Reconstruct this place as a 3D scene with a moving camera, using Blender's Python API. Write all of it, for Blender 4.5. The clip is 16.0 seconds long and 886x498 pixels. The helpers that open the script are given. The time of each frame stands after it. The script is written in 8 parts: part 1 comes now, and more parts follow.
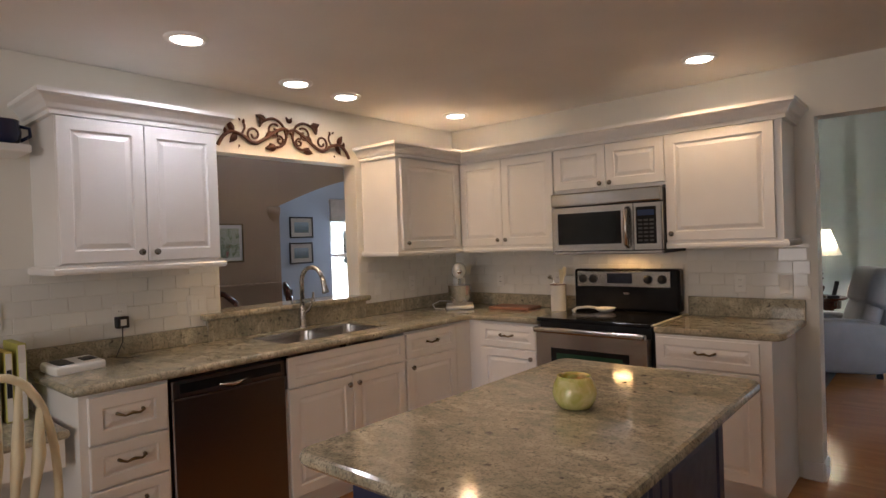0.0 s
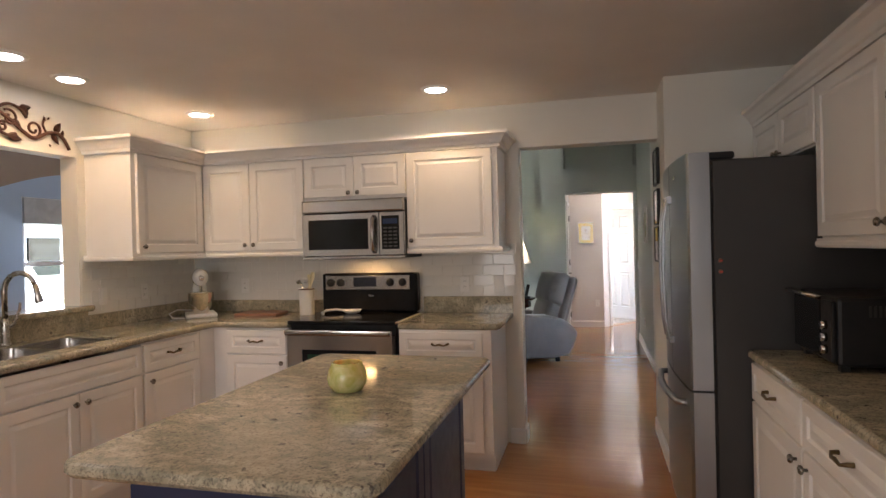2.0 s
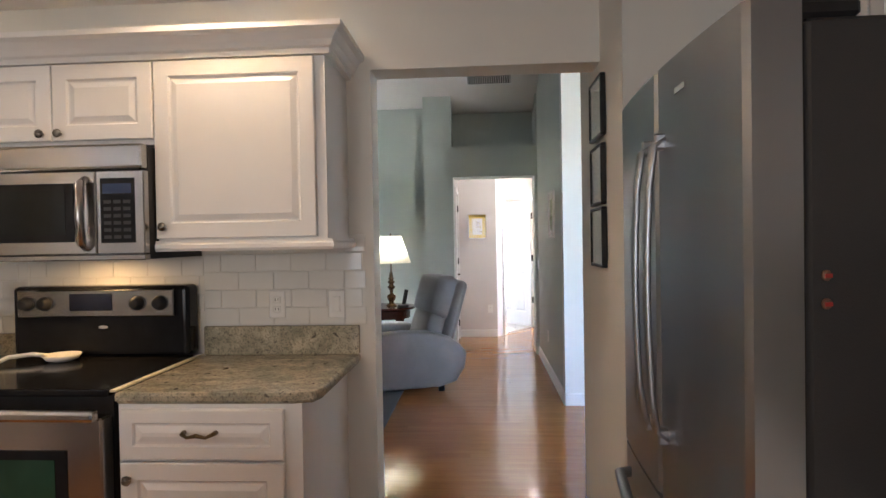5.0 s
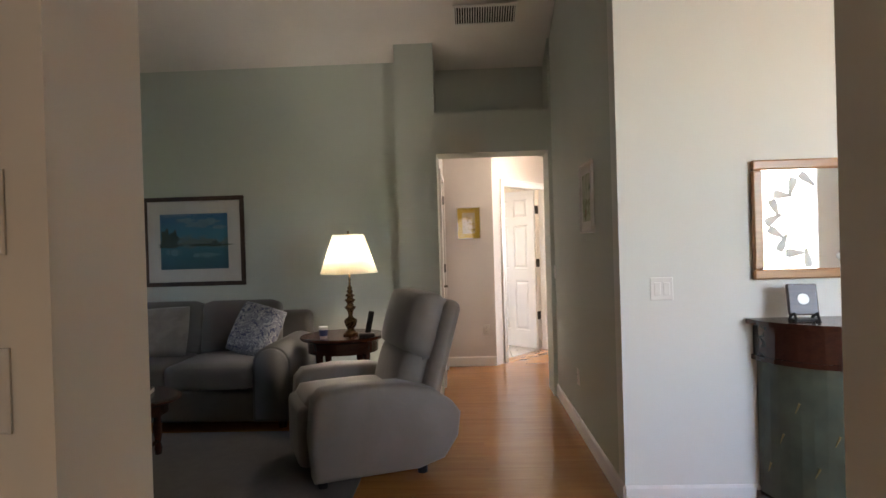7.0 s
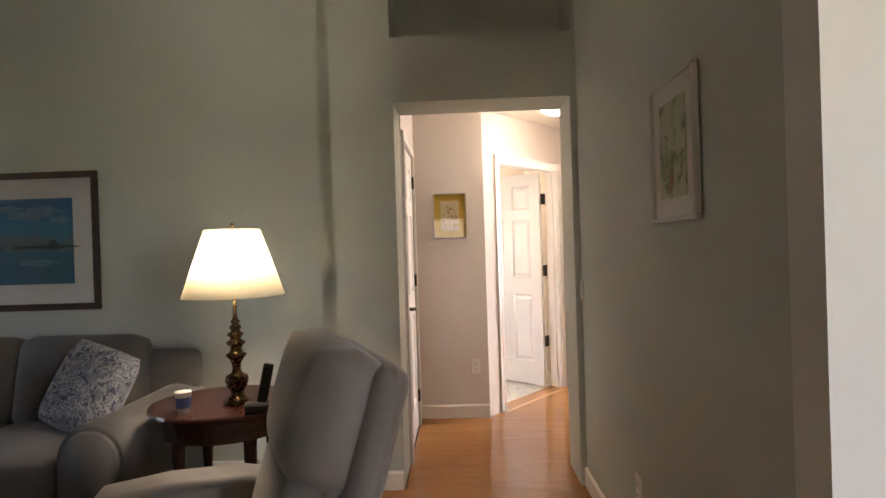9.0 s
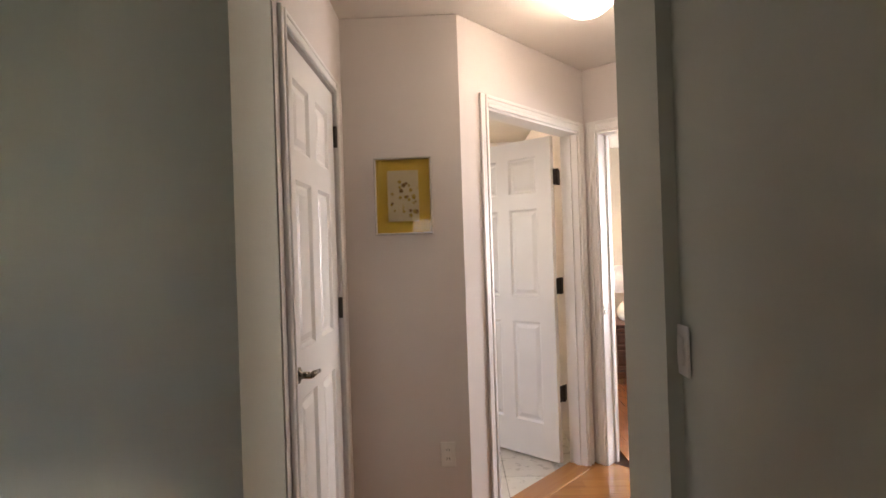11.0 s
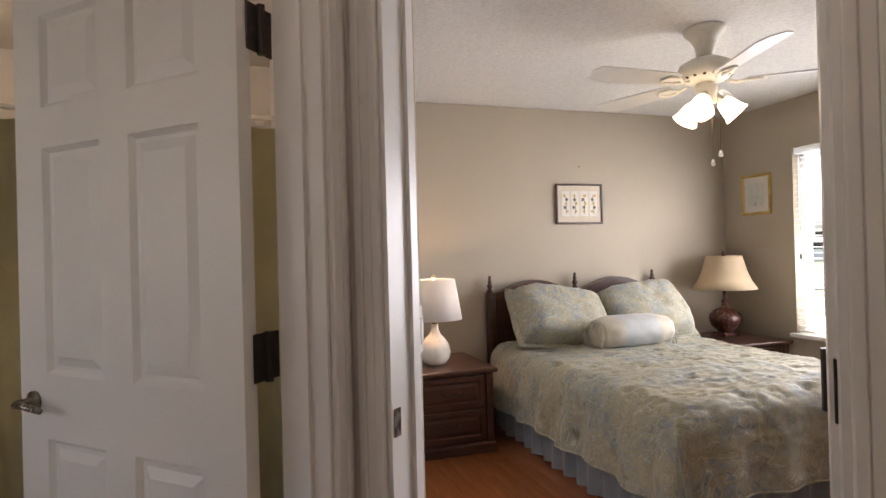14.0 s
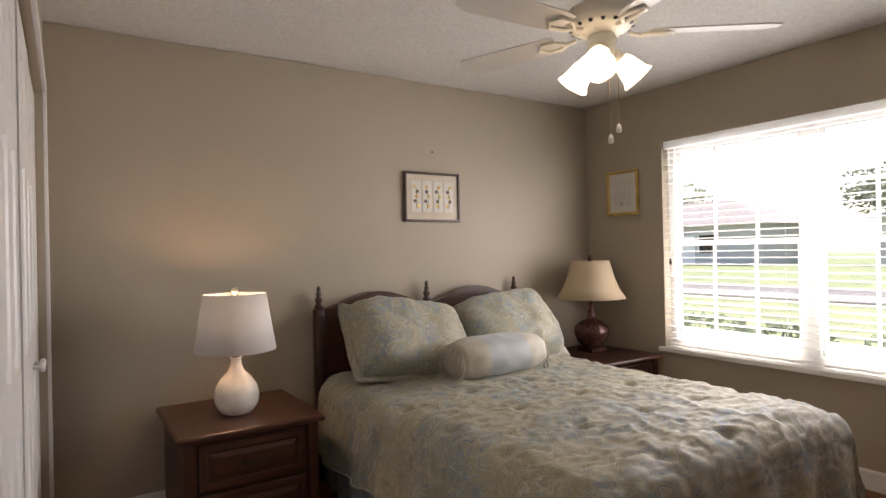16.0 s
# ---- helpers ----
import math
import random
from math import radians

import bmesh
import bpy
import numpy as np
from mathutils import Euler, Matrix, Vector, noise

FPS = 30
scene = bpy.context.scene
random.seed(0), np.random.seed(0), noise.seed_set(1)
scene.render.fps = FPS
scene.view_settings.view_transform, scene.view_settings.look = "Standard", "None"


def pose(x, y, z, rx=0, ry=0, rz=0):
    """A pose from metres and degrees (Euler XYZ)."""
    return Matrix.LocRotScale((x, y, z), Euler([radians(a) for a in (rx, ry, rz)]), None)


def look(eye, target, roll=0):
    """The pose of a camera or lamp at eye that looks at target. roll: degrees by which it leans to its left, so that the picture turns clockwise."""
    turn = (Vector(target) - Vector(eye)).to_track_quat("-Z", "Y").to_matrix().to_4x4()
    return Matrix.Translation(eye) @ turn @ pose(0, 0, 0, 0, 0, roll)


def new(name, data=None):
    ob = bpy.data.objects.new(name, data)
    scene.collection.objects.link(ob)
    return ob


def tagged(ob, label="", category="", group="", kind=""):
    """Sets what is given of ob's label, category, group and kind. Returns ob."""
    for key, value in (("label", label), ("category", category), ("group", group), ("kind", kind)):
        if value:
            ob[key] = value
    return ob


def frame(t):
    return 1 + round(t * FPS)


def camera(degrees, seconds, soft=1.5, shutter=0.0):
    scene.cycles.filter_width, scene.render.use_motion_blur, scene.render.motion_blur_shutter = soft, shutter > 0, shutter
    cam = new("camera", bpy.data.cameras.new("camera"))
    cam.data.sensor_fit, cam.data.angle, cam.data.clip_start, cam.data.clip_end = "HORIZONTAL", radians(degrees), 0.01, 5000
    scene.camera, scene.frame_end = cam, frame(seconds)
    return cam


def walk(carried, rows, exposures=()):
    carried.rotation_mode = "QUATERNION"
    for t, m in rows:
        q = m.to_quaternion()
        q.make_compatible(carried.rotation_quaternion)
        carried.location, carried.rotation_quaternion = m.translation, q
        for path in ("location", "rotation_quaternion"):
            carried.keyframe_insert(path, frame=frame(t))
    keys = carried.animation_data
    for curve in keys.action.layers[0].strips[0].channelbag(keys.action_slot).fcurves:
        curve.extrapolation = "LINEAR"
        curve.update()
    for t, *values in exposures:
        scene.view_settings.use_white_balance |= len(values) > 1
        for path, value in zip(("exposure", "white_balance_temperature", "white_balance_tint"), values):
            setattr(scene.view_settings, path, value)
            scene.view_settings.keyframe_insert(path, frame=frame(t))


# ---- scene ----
# lens and walk
cam = camera(74.3, 16.0)
PATH = [
    (0, (0.464, -0.369, 1.47), (-0.839, 1.147, 1.448), -2.0),
    (0.5, (0.392, -0.505, 1.434), (-0.692, 1.176, 1.426), -1.7),
    (1, (0.375, -0.58, 1.435), (-0.528, 1.205, 1.43), -1.6),
    (1.5, (0.39, -0.608, 1.433), (-0.313, 1.265, 1.429), -1.6),
    (2, (0.4, -0.59, 1.426), (-0.096, 1.348, 1.419), -1.4),
    (2.5, (0.401, -0.517, 1.425), (0.049, 1.452, 1.414), -1.3),
    (3, (0.403, -0.316, 1.413), (0.141, 1.667, 1.396), -1.2),
    (3.5, (0.398, -0.046, 1.416), (0.198, 1.944, 1.396), -1.1),
    (4, (0.366, 0.332, 1.405), (0.191, 2.324, 1.381), -1.1),
    (4.5, (0.353, 0.727, 1.394), (0.206, 2.721, 1.366), -1.1),
    (5, (0.35, 1.193, 1.408), (0.219, 3.188, 1.379), -1.0),
    (7.5, (0.244, 3.618, 1.349), (0.172, 5.617, 1.34), -1.8),
    (8, (0.268, 4.099, 1.339), (0.198, 6.098, 1.332), -1.8),
    (8.5, (0.302, 4.585, 1.34), (0.24, 6.584, 1.333), -1.8),
    (9, (0.365, 5.065, 1.36), (0.308, 7.065, 1.352), -1.8),
    (9.5, (0.412, 5.556, 1.359), (0.352, 7.555, 1.356), -1.6),
    (10, (0.492, 6.018, 1.344), (0.437, 8.017, 1.349), -1.8),
    (12.3, (0.567, 8.175, 1.339), (0.586, 10.175, 1.348), -1.2),
    (12.5, (0.601, 8.324, 1.315), (0.67, 10.323, 1.33), -1.4),
    (13, (0.745, 8.689, 1.327), (0.954, 10.678, 1.337), -1.3),
    (13.5, (0.902, 9.074, 1.334), (1.327, 11.029, 1.339), -1.4),
    (14, (1.15, 9.383, 1.31), (1.765, 11.286, 1.319), -1.5),
    (14.5, (1.364, 9.662, 1.338), (2.102, 11.521, 1.332), -1.6),
    (15, (1.469, 9.949, 1.315), (2.349, 11.746, 1.323), -1.4),
    (15.5, (1.531, 10.186, 1.301), (2.55, 11.907, 1.313), -1.3),
    (16, (1.619, 10.265, 1.309), (2.705, 11.945, 1.316), -1.2),
]
LIGHT_ROWS = [(0.0, 4.0, 6050, 16), (2.5, 4.35, 5950, 14), (4.0, 4.5, 5700, 12), (5.0, 4.55, 5600, 12), (7.3, 3.85, 7300, 18), (8.5, 4.0, 7600, 20), (10.0, 3.75, 7500, 22), (12.5, 2.45, 6700, 20), (13.5, 2.2, 6800, 20), (14.5, 1.72, 6950, 21), (16.0, 1.32, 7150, 21)]
DIM = 0.165
walk(cam, [(t, look(e, g, r)) for t, e, g, r in PATH], LIGHT_ROWS)

# sky and sun
SUN_UP, SUN_TURN = 63.0, 82.0
world = bpy.data.worlds.new("sky")
scene.world = world
world.use_nodes = True
wn = world.node_tree
sky = wn.nodes.new("ShaderNodeTexSky")
sky.sky_type, sky.sun_disc = "NISHITA", False
sky.sun_elevation, sky.sun_rotation = radians(SUN_UP), radians(SUN_TURN)
wn.nodes["Background"].inputs[1].default_value = 0.15
wn.links.new(sky.outputs[0], wn.nodes["Background"].inputs[0])
sun = new("sun", bpy.data.lights.new("sun", "SUN"))
sun.data.energy, sun.data.angle, sun.data.color = 5.0, radians(0.5), (1.0, 0.95, 0.88)
su, st = radians(SUN_UP), radians(SUN_TURN)
sun.matrix_world = look((math.sin(st) * math.cos(su) * 30, math.cos(st) * math.cos(su) * 30, math.sin(su) * 30), (0, 0, 0))


def area_light(name, eye, target, sx, sy, watts, color):
    lamp = new(name, bpy.data.lights.new(name, "AREA"))
    lamp.data.shape, lamp.data.size, lamp.data.size_y = "RECTANGLE", sx, sy
    lamp.data.energy, lamp.data.color = watts * DIM, color
    lamp.matrix_world = look(eye, target)
    return lamp


def bulb(name, at, watts, color, radius=0.03):
    lamp = new(name, bpy.data.lights.new(name, "POINT"))
    lamp.data.energy, lamp.data.color, lamp.data.shadow_soft_size = watts * DIM, color, radius
    lamp.location = at
    return lamp


def spot(name, at, watts, color, cone=130):
    lamp = new(name, bpy.data.lights.new(name, "SPOT"))
    lamp.data.energy, lamp.data.color, lamp.data.shadow_soft_size = watts * DIM, color, 0.05
    lamp.data.spot_size, lamp.data.spot_blend = radians(cone), 0.6
    lamp.location = at
    return lamp


DAY = (0.86, 0.94, 1.0)
WARM = (1.0, 0.56, 0.19)
# daylight through the window openings; the last three lamps are added fills, windows unseen
area_light("bedroom_daylight", (5.242, 11.96, 1.32), (3.0, 11.96, 1.2), 1.78, 1.36, 172, (0.9, 0.95, 1.0))
area_light("dining_daylight", (-5.62, 5.06, 1.42), (-4.0, 4.6, 1.1), 1.0, 1.3, 19, DAY)
area_light("entry_daylight", (3.27, 2.60, 1.75), (3.2, 5.0, 1.75), 1.65, 1.6, 15, DAY)
# added kitchen fill; it stands before a closed opening, no daylight enters
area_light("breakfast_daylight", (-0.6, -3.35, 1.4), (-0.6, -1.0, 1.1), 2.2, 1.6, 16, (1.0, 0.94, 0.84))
# added fill in an assumed west opening, lifts the sofa wall
area_light("terrace_daylight", (-4.96, 7.35, 1.55), (-3.0, 7.2, 1.5), 0.5, 0.85, 0.3, DAY)
# added fill from the west, brightens the open bathroom door
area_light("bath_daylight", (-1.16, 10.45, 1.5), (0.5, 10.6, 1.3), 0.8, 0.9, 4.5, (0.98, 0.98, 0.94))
# lamps
CANS = [(-2.14, 0.92), (-2.42, 1.71), (-2.47, 2.13), (-2.36, 3.12), (-0.55, 3.04), (-0.47, 1.52)]
for cx, cy in CANS:
    spot("can_light", (cx, cy, 2.405), 4.0, WARM if cy > 1.3 else (0.95, 0.95, 1.0), 165)
bulb("hall_bulb", (1.12, 9.5, 2.28), 6.5, (1.0, 0.84, 0.66), 0.08)
bulb("bath_bulb", (0.29, 11.9, 2.25), 16, (1.0, 0.8, 0.55), 0.06)
bulb("table_lamp_bulb", (-0.664, 7.69, 1.32), 7.5, (1.0, 0.91, 0.76), 0.04)
bulb("bed_lamp_bulb", (2.30, 13.17, 1.05), 8.5, (1.0, 0.66, 0.40), 0.03)


# materials
def nodes_of(name):
    m = bpy.data.materials.new(name)
    m.use_nodes = True
    t = m.node_tree
    return m, t, t.nodes["Principled BSDF"]


def set_in(node, key, value):
    node.inputs[key].default_value = value


def rgba(c):
    return (*c, 1.0)


def coords(t, scale=(1, 1, 1), turn=0.0, kind="Object"):
    tc, mp = t.nodes.new("ShaderNodeTexCoord"), t.nodes.new("ShaderNodeMapping")
    mp.inputs["Scale"].default_value = scale
    mp.inputs["Rotation"].default_value = (0, 0, radians(turn))
    t.links.new(tc.outputs[kind], mp.inputs[0])
    return mp.outputs[0]


def tex(t, vec, scale, detail=3.0, rough=0.55, warp=0.0):
    n = t.nodes.new("ShaderNodeTexNoise")
    set_in(n, "Scale", scale), set_in(n, "Detail", detail), set_in(n, "Roughness", rough), set_in(n, "Distortion", warp)
    t.links.new(vec, n.inputs["Vector"])
    return n.outputs["Fac"]


def ramp(t, fac, *stops):
    r = t.nodes.new("ShaderNodeValToRGB")
    while len(r.color_ramp.elements) < len(stops):
        r.color_ramp.elements.new(0.5)
    for e, (p, c) in zip(r.color_ramp.elements, stops):
        e.position, e.color = p, rgba(c)
    t.links.new(fac, r.inputs[0])
    return r.outputs[0]


def mix(t, fac, a, b, kind="MIX"):
    m = t.nodes.new("ShaderNodeMixRGB")
    m.blend_type = kind
    for sock, v in zip(m.inputs, (fac, a, b)):
        if hasattr(v, "is_output"):
            t.links.new(v, sock)
        elif isinstance(v, tuple):
            sock.default_value = rgba(v)
        else:
            sock.default_value = v
    return m.outputs[0]


def bump(t, p, height, strength, dist=0.002):
    b = t.nodes.new("ShaderNodeBump")
    set_in(b, "Strength", strength), set_in(b, "Distance", dist)
    t.links.new(height, b.inputs["Height"])
    t.links.new(b.outputs[0], p.inputs["Normal"])


def plain(name, c, rough=0.5, metal=0.0, vary=0.08, size=6.0, relief=0.0, grain=120.0, coat=0.0):
    """Paint, plastic or metal: slow colour drift, fine relief and uneven gloss."""
    m, t, p = nodes_of(name)
    v = coords(t)
    n = tex(t, v, size)
    lo, hi = tuple(x * (1 - vary) for x in c), tuple(min(1, x * (1 + vary)) for x in c)
    t.links.new(ramp(t, n, (0.3, lo), (0.7, hi)), p.inputs["Base Color"])
    g = tex(t, v, size * 4.0, 4.0)
    r = ramp(t, g, (0.3, (max(0.0, rough - 0.05),) * 3), (0.7, (min(1.0, rough + 0.05),) * 3))
    t.links.new(r, p.inputs["Roughness"])
    set_in(p, "Metallic", metal), set_in(p, "Coat Weight", coat)
    if relief:
        bump(t, p, tex(t, v, grain, 2.0), relief)
    return m


def wood(name, a, b, rough=0.35, axis=0, size=1.0, coat=0.2):
    m, t, p = nodes_of(name)
    s = [14.0 * size] * 3
    s[axis] = 1.0 * size
    v = coords(t, tuple(s))
    n = tex(t, v, 2.2, 6.0, 0.6, 0.6)
    f = tex(t, v, 14.0, 3.0)
    info = t.nodes.new("ShaderNodeObjectInfo")
    c = ramp(t, n, (0.28, a), (0.72, b))
    c = mix(t, 0.25, c, ramp(t, f, (0.35, a), (0.65, b)))
    tone = ramp(t, info.outputs["Random"], (0.0, (0.82, 0.82, 0.82)), (1.0, (1.12, 1.12, 1.12)))
    t.links.new(mix(t, 0.6, c, tone, "MULTIPLY"), p.inputs["Base Color"])
    set_in(p, "Roughness", rough), set_in(p, "Coat Weight", coat), set_in(p, "Coat Roughness", 0.15)
    bump(t, p, f, 0.12, 0.001)
    return m


def granite(name, light, mid, dark):
    m, t, p = nodes_of(name)
    v = coords(t)
    a = tex(t, coords(t, (1.0, 1.5, 1), 30), 9.0, 6.0, 0.7, 0.8)
    vein = tex(t, coords(t, (1.2, 3.4, 1), 32), 2.4, 7.0, 0.68, 1.0)
    b = tex(t, v, 48.0, 4.0, 0.7)
    c = tex(t, v, 140.0, 2.0, 0.6)
    col = ramp(t, a, (0.36, mid), (0.5, tuple((x + y) / 2 for x, y in zip(mid, light))), (0.64, light))
    col = mix(t, ramp(t, vein, (0.54, (0, 0, 0)), (0.66, (0.8, 0.8, 0.8))), col, tuple(min(1, x * 1.3) for x in light))
    col = mix(t, ramp(t, b, (0.52, (0, 0, 0)), (0.64, (0.7, 0.7, 0.7))), col, tuple(x * 0.8 for x in mid))
    col = mix(t, ramp(t, c, (0.52, (0, 0, 0)), (0.64, (0.6, 0.6, 0.6))), col, tuple(x * 2.4 for x in dark))
    col = mix(t, ramp(t, tex(t, v, 30.0, 3.0, 0.6, 0.5), (0.63, (0, 0, 0)), (0.69, (0.85, 0.85, 0.85))), col, tuple(x * 1.5 for x in dark))
    t.links.new(col, p.inputs["Base Color"])
    set_in(p, "Roughness", 0.09)
    return m


def steel(name, c=(0.62, 0.6, 0.58), rough=0.28, axis=2):
    m, t, p = nodes_of(name)
    s = [220.0] * 3
    s[axis] = 1.5
    f = tex(t, coords(t, tuple(s)), 1.0, 2.0)
    t.links.new(ramp(t, f, (0.3, tuple(x * 0.985 for x in c)), (0.7, c)), p.inputs["Base Color"])
    t.links.new(ramp(t, f, (0.3, (rough - 0.006,) * 3), (0.7, (rough + 0.006,) * 3)), p.inputs["Roughness"])
    set_in(p, "Metallic", 1.0)
    return m


def cloth(name, c, c2=None, size=3.0, weave=500.0, rough=0.9, fold=0.0):
    m, t, p = nodes_of(name)
    v = coords(t)
    c2 = c2 or tuple(x * 0.8 for x in c)
    t.links.new(ramp(t, tex(t, v, size, 5.0, 0.6, 0.8), (0.4, c2), (0.6, c)), p.inputs["Base Color"])
    set_in(p, "Roughness", rough), set_in(p, "Sheen Weight", 0.25)
    bump(t, p, tex(t, v, weave, 2.0), 0.25, 0.001)
    return m


def glass(name, tint=(1, 1, 1), rough=0.0):
    m, t, p = nodes_of(name)
    set_in(p, "Base Color", rgba(tint)), set_in(p, "Roughness", rough)
    set_in(p, "Transmission Weight", 1.0), set_in(p, "IOR", 1.45)
    return m


def glow(name, c, power):
    power *= DIM
    m, t, p = nodes_of(name)
    set_in(p, "Base Color", rgba((0.8, 0.8, 0.8))), set_in(p, "Emission Color", rgba(c)), set_in(p, "Emission Strength", power)
    return m


def shade_cloth(name, c, through_weight=0.5):
    """Thin lampshade fabric that lets the bulb's light through."""
    m, t, p = nodes_of(name)
    v = coords(t, (60, 60, 2))
    t.links.new(ramp(t, tex(t, v, 3.0), (0.3, tuple(x * 0.92 for x in c)), (0.7, c)), p.inputs["Base Color"])
    set_in(p, "Roughness", 0.9)
    tr = t.nodes.new("ShaderNodeBsdfTranslucent")
    set_in(tr, "Color", rgba(c))
    ms = t.nodes.new("ShaderNodeMixShader")
    set_in(ms, 0, through_weight)
    t.links.new(p.outputs[0], ms.inputs[1]), t.links.new(tr.outputs[0], ms.inputs[2])
    t.links.new(ms.outputs[0], t.nodes["Material Output"].inputs["Surface"])
    return m


M_WALL_K = plain("kitchen_wall_paint", (0.74, 0.72, 0.66), 0.75, 0, 0.03, 1.2, 0.12, 90)
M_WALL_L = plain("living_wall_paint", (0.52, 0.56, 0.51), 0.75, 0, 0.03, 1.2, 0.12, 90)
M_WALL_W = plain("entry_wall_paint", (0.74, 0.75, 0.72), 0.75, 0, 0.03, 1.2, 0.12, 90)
M_WALL_H = plain("hall_wall_paint", (0.70, 0.66, 0.64), 0.75, 0, 0.03, 1.2, 0.12, 90)
M_WALL_B = plain("bedroom_wall_paint", (0.43, 0.372, 0.290), 0.75, 0, 0.03, 1.2, 0.12, 90)
M_WALL_D = plain("dining_wall_paint", (0.42, 0.52, 0.66), 0.75, 0, 0.03, 1.2, 0.12, 90)
M_WALL_T = plain("dining_beige_paint", (0.31, 0.22, 0.15), 0.75, 0, 0.03, 1.2, 0.12, 90)
M_CEIL = plain("knockdown_ceiling", (0.78, 0.75, 0.71), 0.9, 0, 0.04, 2.0, 0.35, 60)
M_POPCORN = plain("popcorn_ceiling", (0.72, 0.71, 0.69), 0.95, 0, 0.1, 60.0, 1.0, 110)
M_TRIM = plain("white_trim_paint", (0.80, 0.79, 0.77), 0.35, 0, 0.03, 4.0, 0.05, 200)
M_CAB = plain("cabinet_white_thermofoil", (0.80, 0.785, 0.76), 0.33, 0, 0.03, 3.0, 0.03, 250)
M_NAVY = plain("navy_paint", (0.018, 0.028, 0.075), 0.4, 0, 0.15, 4.0, 0.05, 150)
M_GRANITE = granite("green_granite", (0.50, 0.44, 0.32), (0.27, 0.26, 0.19), (0.045, 0.038, 0.034))
M_STEEL = steel("brushed_steel", (0.42, 0.405, 0.39), 0.2, axis=0)
M_STEEL_V = steel("brushed_steel_upright", (0.36, 0.375, 0.395), 0.32, 2)
M_DW = steel("dark_steel", (0.17, 0.15, 0.14), 0.3, 1)
M_CHROME = plain("chrome", (0.75, 0.74, 0.72), 0.12, 1.0, 0.03, 8.0)
M_NICKEL = plain("satin_nickel", (0.25, 0.23, 0.20), 0.28, 1.0, 0.08, 12.0)
M_BRASS = plain("antique_brass", (0.17, 0.12, 0.06), 0.32, 1.0, 0.2, 14.0)
M_BRONZE = plain("bronze_hinge", (0.05, 0.042, 0.038), 0.4, 0.7, 0.2, 20.0)
M_BLACK = plain("black_enamel", (0.012, 0.012, 0.013), 0.12, 0, 0.2, 8.0)
M_BLACKP = plain("black_plastic", (0.02, 0.02, 0.021), 0.4, 0, 0.2, 10.0, 0.1, 300)
M_DGREY = plain("fridge_side_grey", (0.03, 0.028, 0.027), 0.5, 0.0, 0.08, 5.0, 0.3, 350)
M_DGLASS = plain("dark_glass", (0.01, 0.012, 0.012), 0.06, 0, 0.2, 4.0)
M_OVENGLASS = plain("oven_glass", (0.02, 0.05, 0.03), 0.06, 0, 0.3, 4.0)
M_WHITEP = plain("white_plastic", (0.78, 0.77, 0.74), 0.4, 0, 0.03, 8.0)
M_IRON = plain("rust_brown_iron", (0.10, 0.045, 0.03), 0.55, 0.4, 0.3, 30.0, 0.3, 200)
M_TILE = plain("white_tile_glaze", (0.76, 0.75, 0.71), 0.08, 0, 0.03, 6.0)
M_GROUT = plain("grout", (0.74, 0.73, 0.69), 0.9, 0, 0.08, 30.0, 0.3, 300)
M_CHERRY = wood("cherry_wood", (0.035, 0.011, 0.008), (0.075, 0.022, 0.013), 0.25, 0)
M_WALNUT = wood("walnut_stain", (0.036, 0.013, 0.008), (0.085, 0.031, 0.016), 0.38, 0, coat=0.08)
M_OAKF = wood("picture_frame_wood", (0.30, 0.14, 0.06), (0.45, 0.22, 0.10), 0.3, 0)
M_DFRAME = wood("dark_frame_wood", (0.03, 0.016, 0.012), (0.07, 0.035, 0.025), 0.35, 0)
M_SOFA = cloth("grey_sofa_leatherette", (0.122, 0.117, 0.112), (0.10, 0.096, 0.092), 2.0, 300, 0.6)
M_BONE = plain("bone_paint", (0.72, 0.66, 0.46), 0.4, 0, 0.06, 6.0)
M_GOLD = plain("gilt_frame", (0.55, 0.38, 0.12), 0.35, 0.8, 0.2, 20.0)
M_SILVER = plain("silver_frame", (0.55, 0.53, 0.50), 0.45, 0.6, 0.05, 20.0)
M_MAT_W = plain("mat_board", (0.68, 0.65, 0.60), 0.8, 0, 0.02, 20.0)
M_GLASS = glass("window_glass")
for m_, k_ in ((M_BLACK, 0.18), (M_DGLASS, 0.22), (M_BLACKP, 0.22), (M_OVENGLASS, 0.3)):
    set_in(m_.node_tree.nodes["Principled BSDF"], "Specular IOR Level", k_)


# mesh helpers
def part(name, bm, material, parent=None, label="", smooth=False):
    me = bpy.data.meshes.new(name)
    bm.normal_update()
    bm.to_mesh(me)
    bm.free()
    me.materials.append(material)
    if smooth:
        me.shade_auto_smooth(35) if False else [setattr(f, "use_smooth", True) for f in me.polygons]
    ob = new(name, me)
    if parent is not None:
        ob.parent = parent
    if label:
        tagged(ob, label)
    return ob


def thing(name, at, label, category, turn=0.0, group="", kind=""):
    e = new(name)
    e.matrix_basis = pose(*at, 0, 0, turn)
    e.empty_display_size = 0.1
    return tagged(e, label, category, group, kind)


def add_box(bm, x0, x1, y0, y1, z0, z1, bevel=0.0, segments=1):
    vs = [bm.verts.new((x, y, z)) for x in (x0, x1) for y in (y0, y1) for z in (z0, z1)]
    fs = [bm.faces.new([vs[i] for i in q]) for q in ((0, 1, 3, 2), (4, 6, 7, 5), (0, 4, 5, 1), (2, 3, 7, 6), (0, 2, 6, 4), (1, 5, 7, 3))]
    if bevel:
        es = list({e for f in fs for e in f.edges})
        bmesh.ops.bevel(bm, geom=es, offset=bevel, segments=segments, affect="EDGES", profile=0.5)
    return vs


